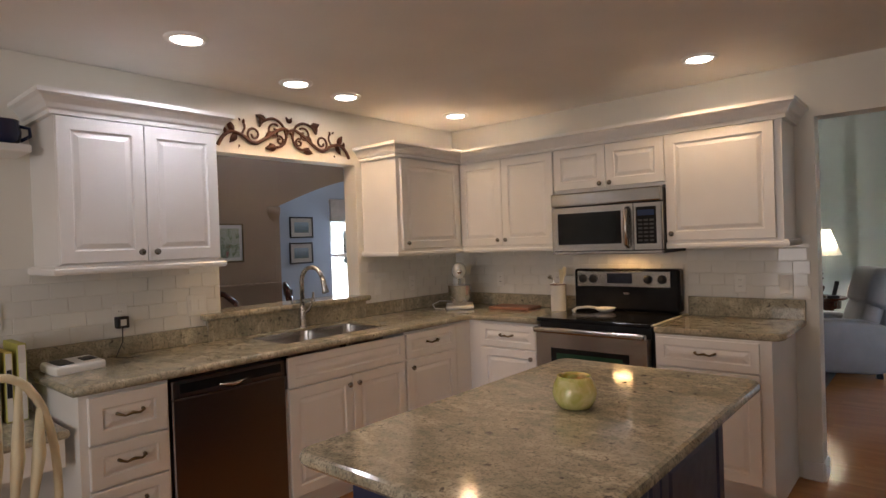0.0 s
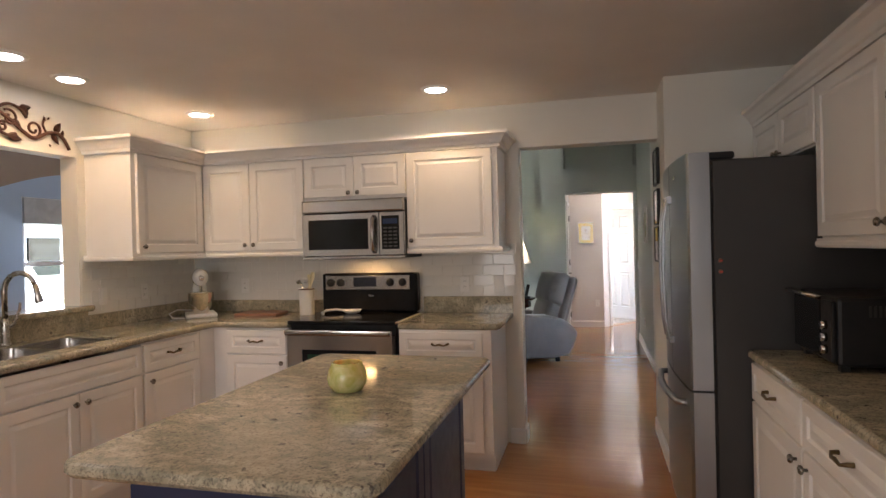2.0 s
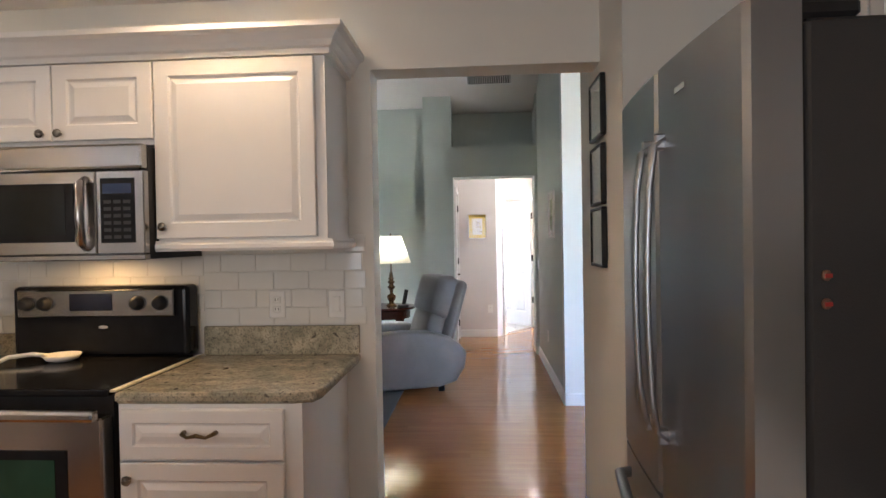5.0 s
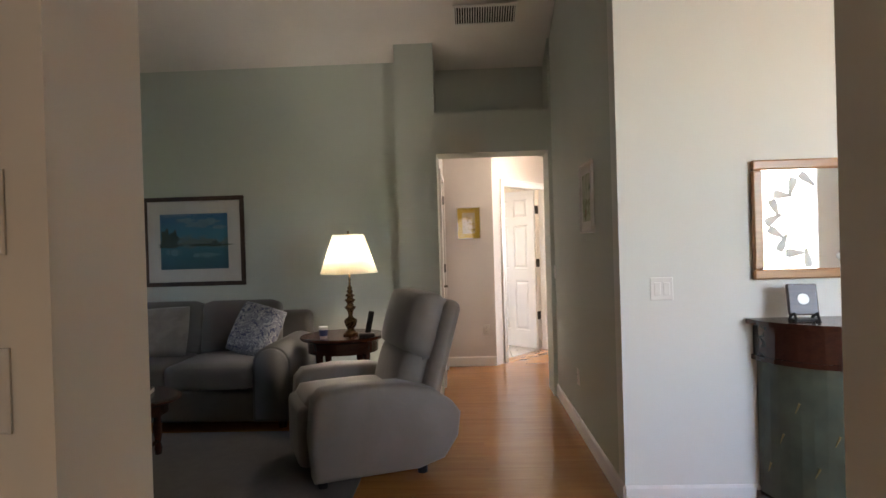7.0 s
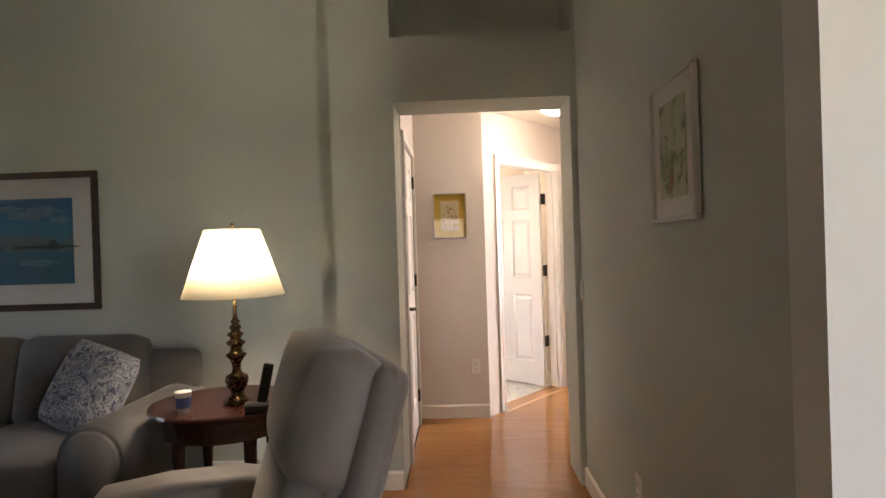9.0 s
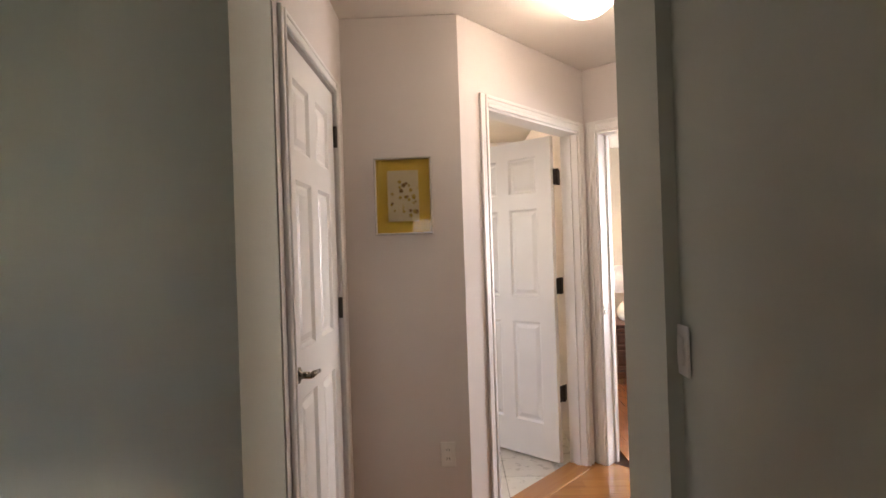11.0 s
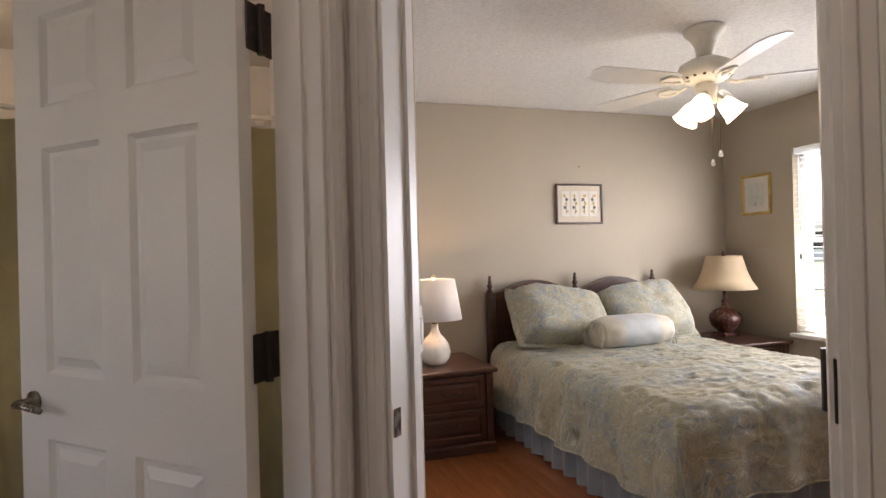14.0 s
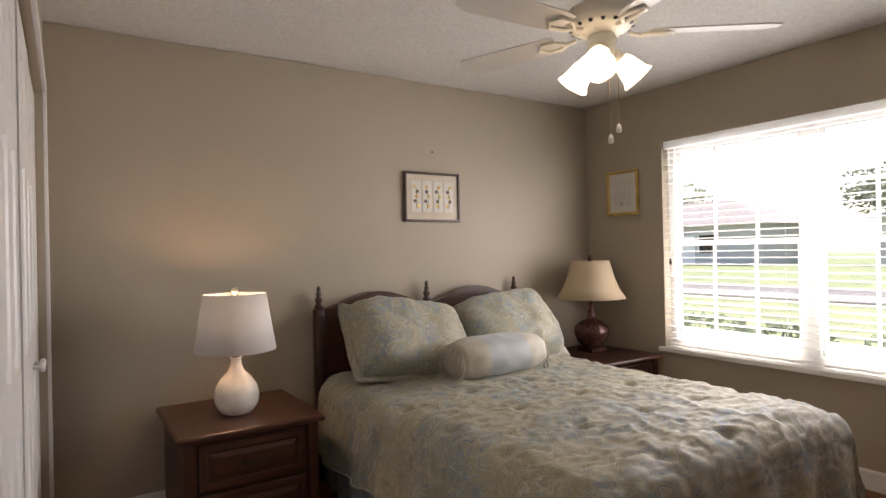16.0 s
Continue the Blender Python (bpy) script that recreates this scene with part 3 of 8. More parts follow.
def cornice(name, path, prof, label, material=None):
    """Moulding swept along a level path with mitred corners; prof: (out, z), outwards to the right of the way."""
    bm = bmesh.new()
    pts = [Vector(p) for p in path]
    rings = []
    for i, p in enumerate(pts):
        d0 = (p - pts[i - 1]).normalized() if i else None
        d1 = (pts[i + 1] - p).normalized() if i < len(pts) - 1 else None
        n0 = Vector((d0.y, -d0.x)) if d0 else None
        n1 = Vector((d1.y, -d1.x)) if d1 else None
        if n0 and n1:
            n = (n0 + n1).normalized()
            n = n / max(0.3, n.dot(n0))
        else:
            n = n0 or n1
        rings.append(add_ring(bm, [(p.x + n.x * o, p.y + n.y * o, z) for o, z in prof]))
    for a, b in zip(rings, rings[1:]):
        bridge(bm, a, b)
    bm.faces.new(list(reversed(rings[0])))
    bm.faces.new(rings[-1])
    bmesh.ops.recalc_face_normals(bm, faces=bm.faces)
    return tagged(part(name, bm, material or M_CAB), label, "moulding", kind="structure")


CROWN = [(0.0, 2.085), (0.022, 2.085), (0.022, 2.105), (0.032, 2.112), (0.04, 2.13), (0.06, 2.155), (0.078, 2.165), (0.078, 2.185), (0.0, 2.185)]
RAIL = [(0.0, 1.385), (0.022, 1.385), (0.028, 1.395), (0.028, 1.408), (0.022, 1.414), (0.022, 1.424), (0.0, 1.424)]
UF = -2.46                    # front of the uppers on the sink wall
UY = 3.28                     # front of the uppers on the range wall
cabinet("wall_cabinet", (UF, 0.47, 0), 0.74, UF - KX, 1.424, 2.12, [(0, 0.37, 1.432, 2.08, "door", 0.335, 1.475), (0.37, 0.74, 1.432, 2.08, "door", 0.405, 1.475)], 90, "white raised-panel wall cabinet with two doors", group="wall cabinets")
cabinet("wall_cabinet", (UF, 2.55, 0), UY - 2.55, UF - KX, 1.424, 2.12, [(0.035, UY - 2.60, 1.432, 2.08, "door", 0.075, 1.475)], 90, "white raised-panel corner wall cabinet", group="wall cabinets")
cabinet("wall_cabinet", (UF, UY, 0), 0.845, KY - UY, 1.424, 2.12, [(0.0, 0.40, 1.432, 2.08, "door", 0.365, 1.475), (0.40, 0.842, 1.432, 2.08, "door", 0.435, 1.475)], 0, "white raised-panel wall cabinet with two doors", group="wall cabinets")
cabinet("wall_cabinet", (-1.612, UY, 0), 0.772, KY - UY, 1.78, 2.12, [(0.0, 0.386, 1.80, 2.08, "door", 0.35, 1.825), (0.386, 0.772, 1.80, 2.08, "door", 0.42, 1.825)], 0, "short white wall cabinet above the microwave", group="wall cabinets")
cabinet("wall_cabinet", (-0.838, UY, 0), 0.635, KY - UY, 1.424, 2.12, [(0.0, 0.60, 1.432, 2.08, "door", 0.035, 1.475)], 0, "wide white raised-panel wall cabinet, one door", group="wall cabinets")
cornice("crown_moulding_1", [(KX, 0.47), (UF, 0.47), (UF, 1.21), (KX, 1.21)], CROWN, "white crown moulding on the wall cabinet")
cornice("crown_moulding_2", [(KX, 2.55), (UF, 2.55), (UF, UY), (-0.203, UY), (-0.203, KY)], CROWN, "white crown moulding round the corner cabinets")
cornice("light_rail_1", [(KX, 0.47), (UF, 0.47), (UF, 1.21), (KX, 1.21)], RAIL, "white light rail under the wall cabinet")
cornice("light_rail_2", [(KX, 2.55), (UF, 2.55), (UF, UY), (-1.612, UY)], RAIL, "white light rail under the corner cabinets")
cornice("light_rail_3", [(-0.838, UY), (-0.203, UY), (-0.203, KY)], RAIL, "white light rail under the wall cabinet")

BF, BYF = -2.20, 3.00         # base fronts
BD = BF - KX
z3 = [(0.135, 0.31), (0.32, 0.495), (0.505, 0.68), (0.69, 0.885)]
cabinet("base_cabinet", (BF, 0.44, 0), 0.36, BD, 0.10, 0.90, [(0.03, 0.35, a, b, "drawer", 0.19, (a + b) / 2 + 0.01) for a, b in z3], 90, "white base cabinet with four drawers", toe=1, group="base cabinets")
cabinet("base_cabinet", (BF, 1.41, 0), 0.90, BD, 0.10, 0.72, [(0.01, 0.89, 0.725, 0.885, "drawer", None, 0), (0.01, 0.45, 0.135, 0.715, "door", 0.415, 0.665), (0.45, 0.89, 0.135, 0.715, "door", 0.485, 0.665)], 90, "white sink base cabinet with two doors", toe=1, group="base cabinets")
cabinet("base_cabinet", (BF, 2.31, 0), 0.53, BD, 0.10, 0.90, [(0.005, 0.50, 0.725, 0.885, "drawer", 0.25, 0.81), (0.005, 0.50, 0.135, 0.715, "door", 0.05, 0.665)], 90, "white base cabinet with drawer and door", toe=1, group="base cabinets")
cabinet("base_cabinet", (KX + 0.01, BYF, 0), 1.195, KY - BYF, 0.10, 0.90, [(0.72, 1.185, 0.725, 0.885, "drawer", 0.95, 0.81), (0.72, 1.185, 0.135, 0.715, "door", 1.15, 0.665)], 0, "white corner base cabinet with drawer and door", toe=1, group="base cabinets")
cabinet("base_cabinet", (-0.828, BYF, 0), 0.605, KY - BYF, 0.10, 0.90, [(0.012, 0.55, 0.725, 0.885, "drawer", 0.28, 0.81), (0.012, 0.55, 0.135, 0.715, "door", 0.045, 0.665)], 0, "white end base cabinet with drawer and door", toe=1, group="base cabinets")
part("filler_panel", box(BF - 0.02, BF, 2.842, BYF, 0.1, 0.9), M_CAB, None)
tagged(bpy.data.objects["filler_panel"], "white corner filler between base cabinets", "panel", kind="structure")

# worktop along the sink and corner, with the double sink let in
SX0, SX1, SY0, SY1 = -2.72, -2.31, 1.50, 2.28
FE, FY = -2.185, 2.985
bm = bmesh.new()
for x0, x1, y0, y1 in ((KX, FE, 0.42, SY0), (KX, SX0, SY0, SY1), (SX1, FE, SY0, SY1), (KX, FE, SY1, FY), (KX, -1.618, FY, KY)):
    add_box(bm, x0, x1, y0, y1, 0.901, CT)
bmesh.ops.remove_doubles(bm, verts=bm.verts, dist=1e-4)
worktop = thing("worktop", (0, 0, 0), "polished green-grey granite worktop along the sink wall", "worktop")
part("stone", bm, M_GRANITE, worktop)
part("nosing", tube([(KX, 0.425, 0.9205), (FE - 0.03, 0.425, 0.9205), (FE - 0.005, 0.44, 0.9205), (FE, 0.47, 0.9205), (FE, FY - 0.04, 0.9205), (FE + 0.01, FY - 0.005, 0.9205), (FE + 0.04, FY, 0.9205), (-1.62, FY, 0.9205)], 0.0192, 12), M_GRANITE, worktop, smooth=True)
part("backsplash", box(KX, KX + 0.025, 0.42, 1.30, CT, 1.035, 0.003), M_GRANITE, worktop)
part("backsplash", box(KX, KX + 0.025, 1.302, 2.53, CT, 1.062, 0.003), M_GRANITE, worktop)
part("backsplash", box(KX, KX + 0.025, 2.532, KY - 0.026, CT, 1.035, 0.003), M_GRANITE, worktop)
part("backsplash", box(KX, -1.62, KY - 0.025, KY, CT, 1.035, 0.003), M_GRANITE, worktop)
worktop = thing("worktop", (0, 0, 0), "polished green-grey granite worktop end beside the range", "worktop")
pts = [(-0.83, FY), (-0.25, FY), (-0.185, FY + 0.02), (-0.165, FY + 0.08), (-0.165, KY), (-0.83, KY)]
part("stone", slab(pts, 0.901, CT, 0.012), M_GRANITE, worktop)
part("backsplash", box(-0.83, -0.165, KY - 0.025, KY, CT, 1.06, 0.003), M_GRANITE, worktop)
ledge = thing("serving_ledge", (0, 0, 1.06), "granite ledge of the kitchen pass-through", "ledge")
bm = slab(rounded_outline(KX - 0.22, KX + 0.06, 1.27, 2.56, 0.02), 0.003, 0.042, 0.012)
part("stone", bm, M_GRANITE, ledge)

sink = thing("kitchen_sink", (0, 0, 0), "undermount stainless steel double sink", "sink")
for y0, y1 in ((SY0, 1.93), (1.95, SY1)):
    bm = bmesh.new()
    o = [[(x, y) for x, y in rounded_outline(SX0 + k, SX1 - k, y0 + k, y1 - k, 0.06)] for k in (0.0, 0.004, 0.015, 0.05)]
    rings = [add_ring(bm, [(x, y, z) for x, y in q]) for q, z in zip(o, (0.93, 0.90, 0.76, 0.74))]
    for a, b in zip(rings, rings[1:]):
        bridge(bm, b, a)
    bm.faces.new(rings[-1])
    part("bowl", bm, M_STEEL, sink, "brushed steel bowl", True)
part("divider", box(SX0, SX1, 1.93, 1.95, 0.80, 0.925, 0.005), M_CHROME, sink)
M_BNICKEL = plain("brushed_nickel", (0.50, 0.475, 0.44), 0.25, 1.0, 0.05, 12.0)
faucet = thing("kitchen_faucet", (-2.745, 1.93, CT), "brushed nickel gooseneck pull-down faucet", "faucet")
part("base", lathe([(0.028, 0), (0.028, 0.01), (0.022, 0.02), (0.019, 0.13), (0.016, 0.15)], n=16), M_BNICKEL, faucet, smooth=True)
arc = [(0, 0, 0.14), (0, 0, 0.30)] + [(0.085 * (1 - math.cos(a)), 0.02 * (1 - math.cos(a)), 0.30 + 0.10 * math.sin(a)) for a in [math.pi * k / 10 for k in range(1, 10)]]
part("spout", tube(arc, 0.014, 12), M_BNICKEL, faucet, smooth=True)
part("spray_head", tube([(0.166, 0.04, 0.335), (0.178, 0.043, 0.29), (0.188, 0.046, 0.24), (0.19, 0.047, 0.232)], 0.017, 12, [0.85, 1.0, 1.35, 1.2]), M_BNICKEL, faucet, smooth=True)
part("lever", tube([(0, 0.018, 0.10), (0.0, 0.05, 0.115), (0.0, 0.085, 0.19), (0.0, 0.09, 0.23)], 0.009, 8, [1.5, 1.2, 0.8, 0.7]), M_BNICKEL, faucet, smooth=True)

# appliances
dw = thing("dishwasher", (BF, 0.805, 0), "dark stainless steel dishwasher under the worktop", "dishwasher", 90)
part("body", box(0, 0.60, 0.03, BD - 0.02, 0.02, 0.895), M_BLACKP, dw)
part("door", box(0.004, 0.596, -0.02, 0.028, 0.11, 0.80, 0.006), M_DW, dw)
cp = part("control_panel", box(0.004, 0.596, -0.018, 0.028, 0.803, 0.885, 0.004), M_DW, dw)
part("display_strip", box(0.04, 0.57, -0.0195, -0.017, 0.825, 0.868), M_BLACK, cp)
part("pocket_handle", tube([(0.23, -0.022, 0.832), (0.30, -0.036, 0.822), (0.37, -0.022, 0.832)], 0.008, 8, [0.6, 1.3, 0.6]), M_CHROME, cp, smooth=True)

rg = thing("range", (-1.612, 2.985, 0), "black and stainless steel electric range", "range")
part("body", box(0.004, 0.76, 0.03, 0.62, 0.02, 0.925), M_BLACKP, rg)
part("cooktop", box(0.0, 0.765, -0.01, 0.56, 0.927, 0.952, 0.006, 2), M_BLACK, rg, "black glass cooktop")
od = part("oven_door", box(0.006, 0.758, -0.035, 0.028, 0.235, 0.865, 0.006), M_STEEL, rg, "stainless oven door")
part("window", box(0.12, 0.645, -0.038, -0.034, 0.40, 0.765, 0.001), M_BLACK, od)
part("window_glass", box(0.16, 0.605, -0.0405, -0.0385, 0.43, 0.735), M_OVENGLASS, od)
part("handle", box(0.006, 0.758, -0.075, -0.038, 0.862, 0.90, 0.012, 2), M_STEEL, od)
part("warming_drawer", box(0.006, 0.758, -0.03, 0.028, 0.07, 0.228, 0.006), M_STEEL, rg)
bg = bmesh.new()
add_box(bg, 0.004, 0.76, 0.52, 0.62, 0.953, 1.245, 0.02, 3)
part("backguard", bg, M_BLACK, rg, "glossy black backguard")
pn = part("control_panel", box(0.04, 0.71, 0.503, 0.519, 1.12, 1.23, 0.004), M_STEEL, rg)
part("display", box(0.27, 0.45, 0.4995, 0.5025, 1.145, 1.215), plain("navy_display", (0.006, 0.008, 0.022), 0.15), pn)
for kx in (0.085, 0.165, 0.56, 0.655):
    part("knob", lathe([(0.03, 0), (0.03, 0.006), (0.024, 0.008), (0.022, 0.028), (0.012, 0.03)], (kx, 0.502, 1.175), 16, Matrix.Rotation(radians(90), 4, "X")), M_BLACKP, pn, smooth=True)
part("badge", lathe([(0.02, 0), (0.018, 0.002)], (0.40, 0.519, 1.075), 16, Matrix.Rotation(radians(90), 4, "X") @ Matrix.Diagonal((1.2, 0.4, 1, 1))), M_CHROME, rg)
part("trim_strip", box(0.766, 0.786, 0.0, 0.60, 0.9405, 0.947), M_BONE, rg, "pale side trim strip")

mw = thing("microwave", (-1.598, 3.195, 1.36), "stainless steel microwave above the range", "microwave")
part("body", box(0.003, 0.757, 0.03, 0.42, 0.0, 0.405), M_BLACKP, mw)
part("vent_hood", box(0, 0.76, -0.012, 0.028, 0.322, 0.412, 0.01, 2), M_STEEL, mw)
md = part("door", box(0, 0.58, -0.004, 0.028, 0.02, 0.318, 0.004), M_STEEL, mw)
part("window", box(0.05, 0.50, -0.007, -0.0045, 0.065, 0.275, 0.001), M_BLACK, md)
part("window_glass", box(0.08, 0.47, -0.0095, -0.0075, 0.09, 0.25), M_DGLASS, md)
part("handle", tube([(0.545, -0.004, 0.045), (0.545, -0.032, 0.06), (0.545, -0.042, 0.16), (0.545, -0.032, 0.27), (0.545, -0.004, 0.285)], 0.016, 10), M_STEEL, md, smooth=True)
pn = part("control_panel", box(0.582, 0.76, -0.004, 0.028, 0.02, 0.318, 0.004), M_STEEL, mw)
part("keypad", box(0.60, 0.725, -0.007, -0.0045, 0.06, 0.29), M_BLACK, pn)
part("display", box(0.61, 0.715, -0.009, -0.0075, 0.235, 0.27), plain("blue_display", (0.02, 0.035, 0.09), 0.2), pn)
for r_ in range(6):
    for c_ in range(3):
        part("key", box(0.613 + 0.036 * c_, 0.639 + 0.036 * c_, -0.0085, -0.0072, 0.075 + 0.025 * r_, 0.087 + 0.025 * r_), M_DGREY, pn)
part("base_trim", box(0, 0.76, -0.002, 0.03, -0.002, 0.018, 0.003), M_STEEL, mw)
area_light("cooktop_lamp", (-1.22, 3.42, 1.35), (-1.22, 3.42, 0.9), 0.12, 0.06, 0.5, WARM)

# refrigerator, its front towards -x; local x runs along -y
fr = thing("refrigerator", (0.925, 3.18, 0), "dark grey and stainless french-door refrigerator", "refrigerator", -90)
FW = 0.92
part("body", box(0.004, FW - 0.004, 0.0, 0.72, 0.03, 1.79, 0.008), M_DGREY, fr, "pebbled dark grey case")


def bowed(x0, x1, z0, z1, y, sag, t=0.062, n=28):
    """A door leaf whose face bows outwards over the whole width of the case."""
    bm = bmesh.new()
    f, b = [], []
    for z in (z0, z1):
        fr_, bk_ = [], []
        for i in range(n + 1):
            x = x0 + (x1 - x0) * i / n
            s = 1 - ((x - FW / 2) / (FW / 2)) ** 2
            edge = 0.008 if i in (0, n) else 0.0
            fr_.append(bm.verts.new((x, y - t - sag * s + edge, z)))
            bk_.append(bm.verts.new((x, y, z)))
        f.append(fr_), b.append(bk_)
    for i in range(n):
        bm.faces.new((f[0][i], f[0][i + 1], f[1][i + 1], f[1][i]))
        bm.faces.new((b[0][i + 1], b[0][i], b[1][i], b[1][i + 1]))
        bm.faces.new((f[1][i], f[1][i + 1], b[1][i + 1], b[1][i]))
        bm.faces.new((f[0][i + 1], f[0][i], b[0][i], b[0][i + 1]))
    bm.faces.new((f[0][0], f[1][0], b[1][0], b[0][0]))
    bm.faces.new((f[0][n], b[0][n], b[1][n], f[1][n]))
    return bm


for x0, x1, hx in ((0.002, 0.457, 0.405), (0.463, 0.918, 0.515)):
    d = part("door", bowed(x0, x1, 0.745, 1.825, -0.008, 0.022, 0.095), M_STEEL_V, fr, "brushed stainless door")
    bow = [(-0.112, 0.90), (-0.150, 0.925), (-0.163, 1.02), (-0.169, 1.16), (-0.171, 1.28), (-0.169, 1.40), (-0.163, 1.53), (-0.150, 1.63), (-0.112, 1.655)]
    bm = bmesh.new()
    rings = []
    for hy, hz in bow:
        rings.append(add_ring(bm, [(hx + 0.019 * math.copysign(abs(math.cos(q)) ** 0.6, math.cos(q)), hy + 0.0085 * math.copysign(abs(math.sin(q)) ** 0.6, math.sin(q)), hz) for q in [2 * math.pi * k / 12 + 0.26 for k in range(12)]]))
    for p, q in zip(rings, rings[1:]):
        bridge(bm, p, q)
    bm.faces.new(list(reversed(rings[0])))
    bm.faces.new(rings[-1])
    bmesh.ops.recalc_face_normals(bm, faces=bm.faces)
    part("handle", bm, M_STEEL_V, d, "flat bowed steel handle", True)
    for hz in (0.915, 1.64):
        part("handle_mount", box(hx - 0.014, hx + 0.014, -0.150, -0.106, hz - 0.02, hz + 0.02, 0.005), M_STEEL_V, d)
d = part("freezer_drawer", bowed(0.002, 0.918, 0.08, 0.735, -0.008, 0.022, 0.095), M_STEEL_V, fr, "brushed stainless freezer drawer")
part("handle", tube([(0.10, -0.10, 0.665), (0.12, -0.15, 0.665), (0.3, -0.172, 0.665), (0.46, -0.178, 0.665), (0.62, -0.172, 0.665), (0.80, -0.15, 0.665), (0.82, -0.10, 0.665)], 0.017, 10), M_STEEL_V, d, smooth=True)
part("gasket", box(0.012, FW - 0.012, -0.007, -0.001, 0.06, 1.80), M_BLACKP, fr)
for hx in (0.06, FW - 0.06):
    part("hinge_cover", box(hx - 0.05, hx + 0.05, -0.06, 0.10, 1.7915, 1.825, 0.008), M_BLACKP, fr)
part("badge", box(0.60, 0.665, -0.1255, -0.122, 1.735, 1.75, 0.001), M_CHROME, fr)
for z in (1.335, 1.285):
    mg = thing("fridge_magnet", (0.955, 2.2595, z), "small red and white round magnet", "magnet", 20, "fridge magnets")
    part("disc", lathe([(0.010, 0), (0.010, 0.004), (0.008, 0.006)], n=14, m=Matrix.Rotation(radians(90), 4, "X"), at=(0, 0.004, 0)), plain("magnet_tan", (0.20, 0.11, 0.07), 0.5), mg, smooth=True)
    part("stripe", box(-0.008, 0.008, -0.0035, -0.001, -0.004, 0.003), plain("magnet_red", (0.45, 0.05, 0.04), 0.4), mg)

# run opposite the island
cabinet("wall_cabinet", (1.354, 2.24, 0), 1.26, 0.342, 1.424, 2.12, [(0.004, 0.63, 1.432, 2.08, "door", 0.595, 1.475), (0.63, 1.256, 1.432, 2.08, "door", 0.665, 1.475)], -90, "white raised-panel wall cabinet above the toaster oven", group="wall cabinets")
cabinet("wall_cabinet", (1.354, 3.235, 0), 0.985, 0.342, 1.83, 2.12, [(0.004, 0.49, 1.838, 2.08, "door", 0.455, 1.86), (0.49, 0.98, 1.838, 2.08, "door", 0.525, 1.86)], -90, "short white wall cabinet above the refrigerator", group="wall cabinets")
cornice("crown_moulding_3", [(1.354, 3.235), (1.354, 0.98)], CROWN, "white crown moulding above the refrigerator run")
cornice("light_rail_4", [(1.354, 2.24), (1.354, 0.98)], RAIL, "white light rail under the wall cabinet")
cabinet("base_cabinet", (1.085, 2.245, 0), 0.64, 0.61, 0.10, 0.90, [(0.006, 0.63, 0.725, 0.885, "drawer", 0.31, 0.81), (0.006, 0.63, 0.135, 0.715, "door", 0.585, 0.665)], -90, "white base cabinet beside the refrigerator", toe=1, group="base cabinets")
cabinet("base_cabinet", (1.085, 1.604, 0), 0.74, 0.61, 0.10, 0.90, [(0.006, 0.73, 0.725, 0.885, "drawer", 0.36, 0.81), (0.006, 0.73, 0.135, 0.715, "door", 0.05, 0.665)], -90, "white base cabinet with drawer and door", toe=1, group="base cabinets")
cabinet("pantry_cabinet", (1.045, 0.86, 0), 0.95, 0.65, 0.10, 2.30, [(0.03, 0.47, 0.135, 1.66, "door", 0.05, 1.62), (0.03, 0.47, 1.675, 2.24, "door", 0.05, 1.72), (0.48, 0.92, 0.135, 1.66, "door", 0.9, 1.62), (0.48, 0.92, 1.675, 2.24, "door", 0.9, 1.72)], -90, "tall white raised-panel pantry cabinet", toe=1)
worktop = thing("worktop", (0, 0, 0), "dark green-grey granite worktop beside the refrigerator", "worktop")
part("stone", slab([(1.05, 0.865), (1.695, 0.865), (1.695, 2.25), (1.08, 2.25), (1.05, 2.22)], 0.901, CT, 0.012), M_GRANITE, worktop)

to = thing("toaster_oven", (1.24, 2.20, CT), "black toaster oven with steel knobs on the worktop", "toaster oven", -90)
part("body", box(0.0, 0.42, 0.0, 0.36, 0.02, 0.27, 0.015, 2), M_BLACKP, to)
d = part("door", box(0.015, 0.30, -0.016, -0.001, 0.04, 0.25, 0.003), M_BLACK, to)
part("handle", tube([(0.0, -0.012, 0.262), (0.0, -0.04, 0.268), (0.30, -0.04, 0.268), (0.30, -0.012, 0.262)], 0.008, 8), M_CHROME, d, smooth=True)
pn = part("control_panel", box(0.305, 0.41, -0.014, -0.001, 0.035, 0.255, 0.003), M_BLACKP, to)
for z in (0.075, 0.12, 0.165):
    part("knob", lathe([(0.017, 0), (0.016, 0.018), (0.01, 0.02)], (0.355, -0.014, z), 14, Matrix.Rotation(radians(90), 4, "X")), M_CHROME, pn, smooth=True)
for fx in (0.03, 0.39):
    for fy in (0.03, 0.33):
        part("foot", box(fx - 0.015, fx + 0.015, fy - 0.015, fy + 0.015, 0, 0.022), M_BLACKP, to)
for k in range(12):
    part("vent_slot", box(0.4195, 0.421, 0.10 + 0.016 * k, 0.108 + 0.016 * k, 0.20, 0.24), M_DGREY, to)

# island
isl = thing("kitchen_island", (0, 0, 0), "navy blue island with a thick granite top", "island")
IT = 0.932
part("stone_top", slab(rounded_outline(-0.87, -0.045, 0.53, 1.985, 0.06), IT - 0.04, IT, 0.014), M_GRANITE, isl, "polished green-grey granite")
part("base", box(-0.73, -0.17, 0.62, 1.86, 0.09, IT - 0.041, 0.004), M_NAVY, isl)
part("plinth", box(-0.70, -0.20, 0.66, 1.82, 0.0, 0.089), M_NAVY, isl)
